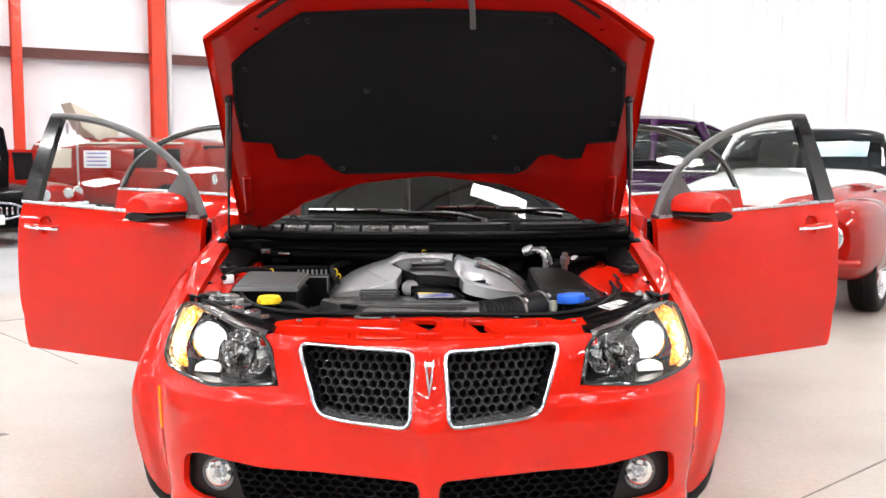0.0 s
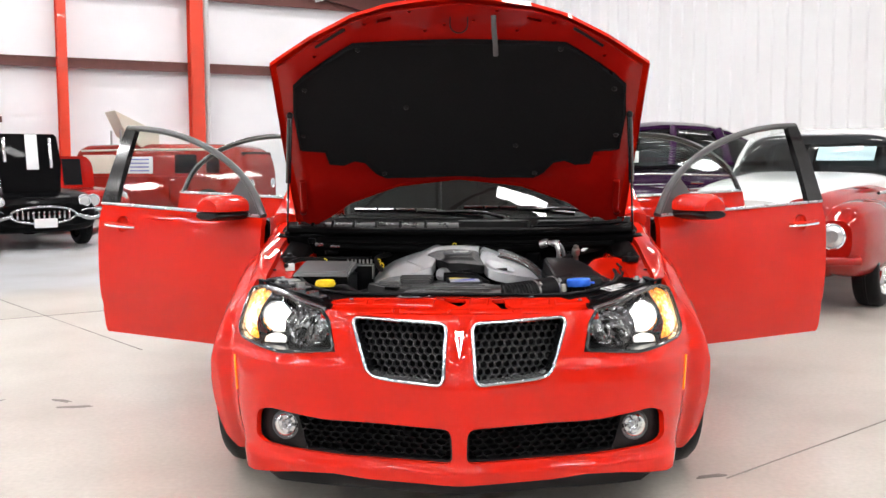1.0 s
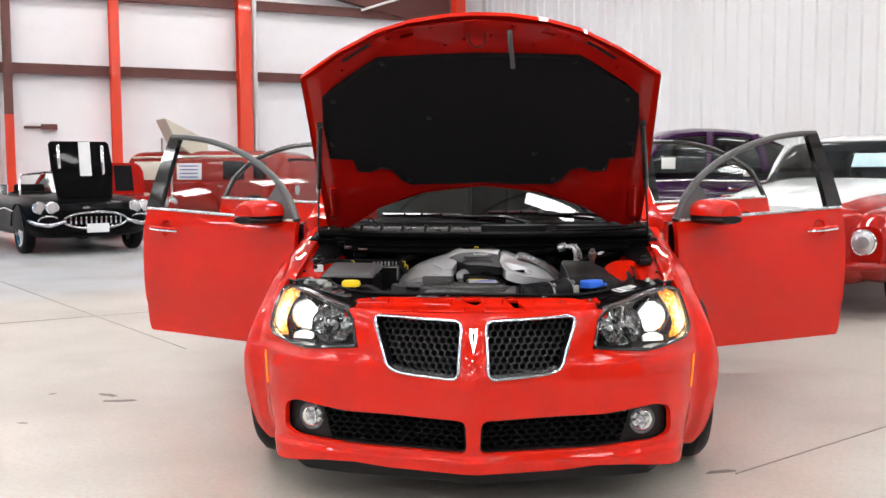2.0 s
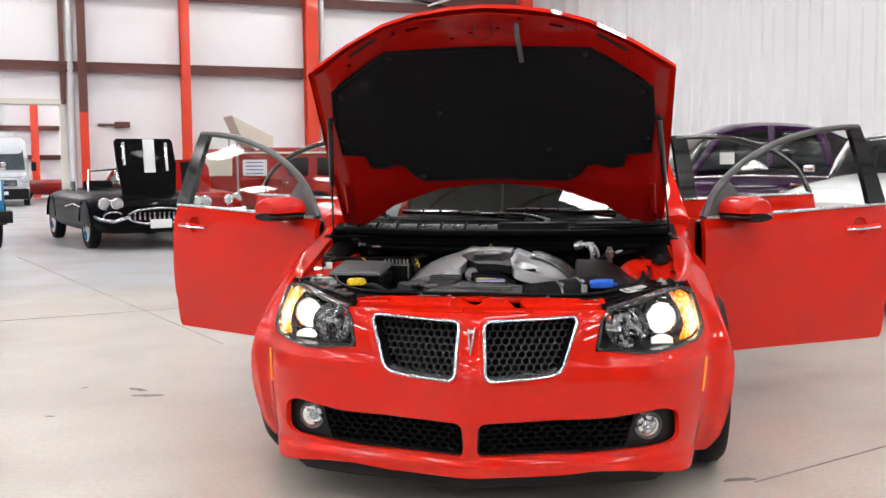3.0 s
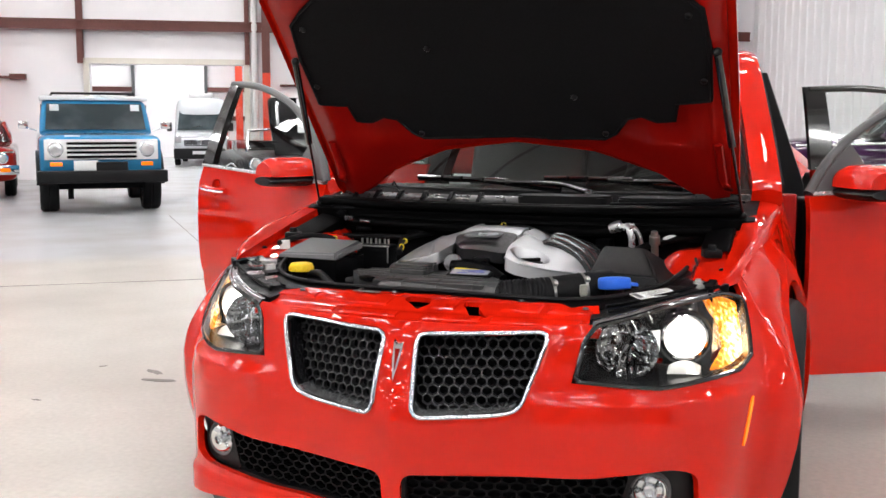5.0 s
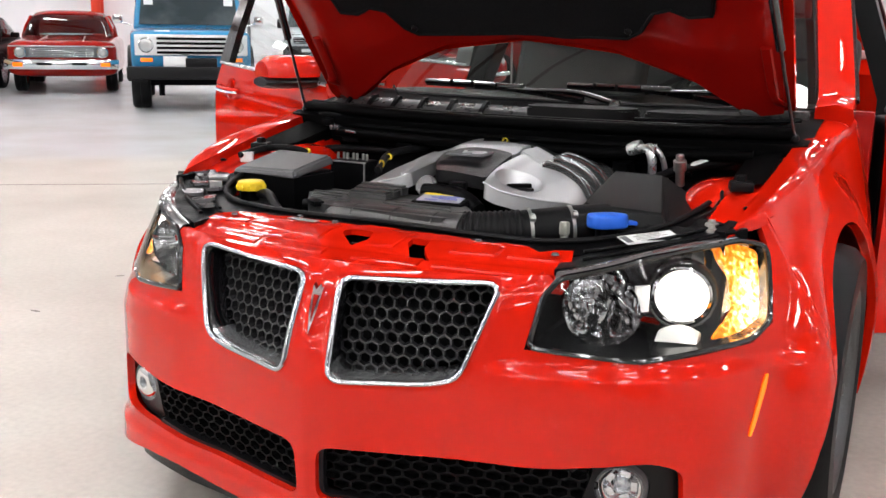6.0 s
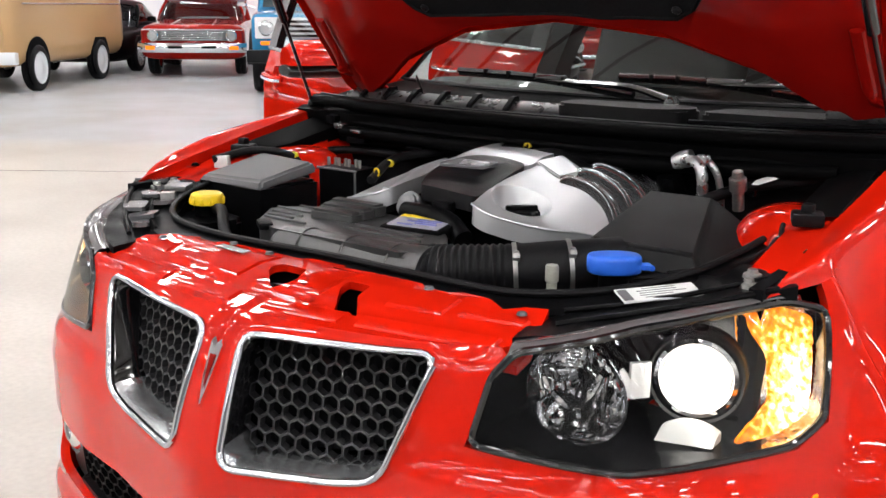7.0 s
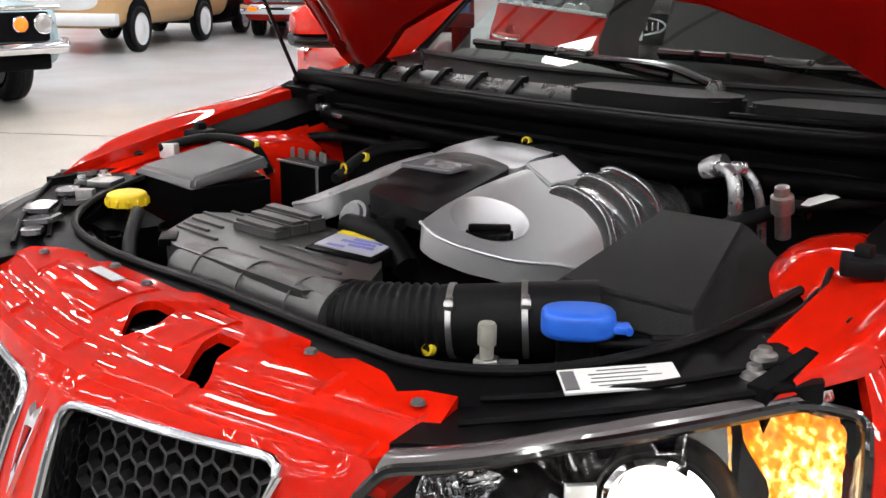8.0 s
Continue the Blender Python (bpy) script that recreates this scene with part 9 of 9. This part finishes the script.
# tan camper bus with a white front
def bus(pos, turn, scale):
    c = thing("camper_bus", "tan and cream rounded camper bus with white bumper", "van", pos, turn)
    c.scale = (scale,) * 3
    part("body", hull([(0.0, 0.72, 0.45, 1.2), (0.12, 0.82, 0.36, 1.5), (0.5, 0.85, 0.34, 1.78), (1.0, 0.86, 0.34, 1.86), (4.1, 0.86, 0.34, 1.86), (4.4, 0.8, 0.4, 1.7)], 0.28, 0.05), "car_tan", c)
    part("front_panel", hull([(-0.012, 0.60, 0.62, 1.12), (0.05, 0.72, 0.52, 1.22), (0.12, 0.76, 0.50, 1.26)], 0.5, steps=3), "car_white", c, "white front panel")
    bm = bmesh.new()
    loft(bm, [[Vector((x, -0.10 + 0.10 * abs(x / 0.86) ** 4 + dy, z)) for dy, z in ((0.0, 0.40), (-0.03, 0.44), (-0.03, 0.53), (0.0, 0.57), (0.08, 0.56), (0.08, 0.41))] for x in np.linspace(-0.86, 0.86, 13)])
    bmesh.ops.recalc_face_normals(bm, faces=list(bm.faces))
    part("bumper", bm, "car_white", c, "white steel bumper")
    for sx in (1, -1):
        round_lamp(c, sx * 0.56, -0.02, 0.86, 0.1)
        for y in (0.95, 1.95, 3.0):
            block(c, "side_window", (0.03, 0.8, 0.4), at(sx * 0.845, y, 1.52), "tint", 0.03)
        bar(c, "side_trim", [(sx * 0.865, 0.3, 1.22), (sx * 0.87, 2.0, 1.22), (sx * 0.865, 4.1, 1.22)], 0.012, "chrome")
        # near-black discs stand in for the shaded wheel arches
        for y in (0.72, 3.12):
            bm = bmesh.new()
            cyl(bm, 0.375, 0.375, 0.03, Matrix.Translation((sx * 0.848, y, 0.39)) @ Matrix.Rotation(radians(90), 4, "Y"), 28)
            part("wheel_arch", bm, "dark_void", c)
    block(c, "windscreen", (1.4, 0.05, 0.45), at(0, 0.24, 1.5) @ Matrix.Rotation(radians(-14), 4, "X"), "tint", 0.05)
    bm = bmesh.new()
    lathe(bm, [(0.0, 0.03), (0.11, 0.02), (0.13, 0.0)], Matrix.Translation((0, -0.02, 1.02)) @ Matrix.Rotation(radians(90), 4, "X"), 24)
    part("front_disc", bm, "chrome", c, "chrome disc")
    wheels(c, 0.805, 0.72, 3.12, 0.325, 0.17, "car_white")
    return c


bus((-11.32, 5.91, 0), 33.5, 0.92)

# dark classic saloon with a pale bonnet, chrome bumper
c = thing("classic_saloon", "dark classic saloon with pale blue bonnet and chrome bumper", "car", (-6.60, 2.64, 0), 88)
part("body", hull([(0.0, 0.80, 0.42, 0.76), (0.1, 0.88, 0.34, 0.82), (1.2, 0.92, 0.30, 0.90), (1.8, 0.93, 0.28, 0.92), (3.8, 0.92, 0.28, 0.92), (5.0, 0.84, 0.4, 0.84)], 0.28), "car_pale_blue", c)
block(c, "grille", (1.5, 0.06, 0.22), at(0, -0.03, 0.66), "dark_void", 0.02)
for sx in (1, -1):
    round_lamp(c, sx * 0.70, -0.06, 0.68, 0.075)
    round_lamp(c, sx * 0.52, -0.06, 0.68, 0.06, "amber_unlit")
bar(c, "bumper", [(-0.92, 0.1, 0.52), (-0.85, -0.08, 0.50), (0.0, -0.13, 0.50), (0.85, -0.08, 0.50), (0.92, 0.1, 0.52)], 0.05, "chrome", label="chrome bumper")
bar(c, "grille_trim", [(-0.84, -0.04, 0.80), (0.0, -0.07, 0.80), (0.84, -0.04, 0.80)], 0.02, "chrome")
block(c, "valance", (1.5, 0.1, 0.14), at(0, 0.0, 0.40), "dark_void", 0.03)
wheels(c, 0.78, 0.9, 3.8, 0.34, 0.2, "chrome")
cabin(c, [(1.6, 0.8, 0.86, 0.93), (2.1, 0.79, 0.86, 1.36), (3.2, 0.78, 0.86, 1.38), (4.0, 0.74, 0.86, 0.95)], (2.1, 3.3), "car_pale_blue", ((1.75, 2.1, 0.03),))

# red and white rounded custom wagon
c = thing("custom_wagon", "low red and white rounded custom wagon with chrome wheels", "car", (2.17, 4.76, 0), -35)
part("body", hull([(0.0, 0.55, 0.30, 0.80), (0.15, 0.70, 0.24, 0.88), (0.6, 0.78, 0.22, 0.95), (1.6, 0.80, 0.2, 1.0), (2.2, 0.82, 0.2, 1.02), (4.2, 0.84, 0.2, 1.0), (4.9, 0.72, 0.3, 0.85)], 0.5), "car_red", c)
part("upper_body", hull([(0.02, 0.30, 0.70, 0.86), (0.3, 0.50, 0.72, 0.97), (1.4, 0.62, 0.76, 1.06), (1.75, 0.74, 0.80, 1.06), (4.2, 0.76, 0.82, 1.05), (4.7, 0.6, 0.8, 0.9)], 0.6), "car_white", c, "white bonnet and upper body")
for sx in (1, -1):
    part("wing", hull([(0.04, 0.12, 0.42, 0.72), (0.2, 0.19, 0.30, 0.82), (0.75, 0.22, 0.24, 0.86), (1.4, 0.17, 0.24, 0.80), (1.9, 0.08, 0.26, 0.64)], 0.7), "car_red", c, "rounded red wing")
    c.children[-1].location.x = sx * 0.70
    round_lamp(c, sx * 0.68, 0.04, 0.60, 0.095)
    bar(c, "bumper", [(sx * 0.05, -0.12, 0.42), (sx * 0.6, -0.08, 0.42), (sx * 0.86, 0.12, 0.42)], 0.035, "car_red", 1.0, "painted bumper")
    bar(c, "side_strip", [(sx * 0.80, 0.9, 0.90), (sx * 0.83, 2.4, 0.92), (sx * 0.84, 4.3, 0.90)], 0.012, "chrome")
    bar(c, "wing_trim", [(sx * 0.88, 0.5, 0.72), (sx * 0.90, 1.2, 0.72)], 0.014, "chrome")
    block(c, "mirror", (0.1, 0.05, 0.07), at(sx * 0.9, 1.75, 1.1), "chrome", 0.02)
wheels(c, 0.80, 0.82, 3.7, 0.325, 0.2, "chrome", cap=False)
cabin(c, [(1.75, 0.72, 0.98, 1.05), (2.1, 0.73, 0.98, 1.40), (4.2, 0.72, 0.98, 1.42), (4.6, 0.66, 0.98, 1.2)], (2.1, 4.3), "car_white", ((1.85, 2.1, 0.03), (2.9, 2.95, 0.03), (4.2, 4.25, 0.05)), 0.4, 0.14)
block(c, "screen_sticker", (0.5, 0.01, 0.16), at(0.3, 1.85, 1.22) @ Matrix.Rotation(radians(-40), 4, "X"), "car_pale_blue", 0.002, "pale blue screen card")

# dark purple rounded coupe
c = thing("rounded_coupe", "dark purple rounded vintage coupe with chrome trim", "car", (-0.25, 8.3, 0), -84)
part("body", hull([(0.0, 0.50, 0.35, 0.85), (0.2, 0.66, 0.28, 0.95), (1.2, 0.76, 0.24, 1.06), (1.7, 0.80, 0.22, 1.08), (3.2, 0.82, 0.22, 1.08), (4.0, 0.74, 0.26, 0.98), (4.7, 0.5, 0.36, 0.66)], 0.55), "car_purple", c)
for sx in (1, -1):
    for nm, st in (("front_wing", [(0.1, 0.13, 0.40, 0.72), (0.4, 0.2, 0.28, 0.82), (0.9, 0.2, 0.26, 0.82), (1.7, 0.1, 0.28, 0.6)]), ("rear_wing", [(2.7, 0.1, 0.28, 0.66), (3.3, 0.18, 0.26, 0.84), (4.0, 0.18, 0.28, 0.78), (4.6, 0.1, 0.36, 0.58)])):
        ob = part(nm, hull(st, 0.75), "car_purple", c, "rounded purple wing")
        ob.location.x = sx * 0.74
    bar(c, "belt_trim", [(sx * 0.81, 0.9, 0.98), (sx * 0.835, 2.2, 1.02), (sx * 0.80, 3.6, 0.98)], 0.012, "chrome")
    block(c, "door_handle", (0.03, 0.14, 0.03), at(sx * 0.85, 2.7, 0.92), "chrome", 0.01)
    block(c, "screen_paper", (0.004, 0.15, 0.12), at(sx * 0.795, 2.0, 1.2), "label_white", 0.001, "white paper in the window")
    round_lamp(c, sx * 0.66, 0.08, 0.72, 0.1)
cabin(c, [(1.55, 0.70, 1.0, 1.10), (1.95, 0.74, 1.0, 1.50), (2.7, 0.74, 1.0, 1.58), (3.3, 0.68, 1.0, 1.46), (4.0, 0.5, 0.95, 1.02)], (1.9, 3.9), "car_purple", ((1.65, 1.95, 0.04), (2.45, 2.5, 0.04), (3.1, 3.0, 0.05)), 0.5, 0.2)
wheels(c, 0.74, 0.85, 3.7, 0.34, 0.18, "chrome")
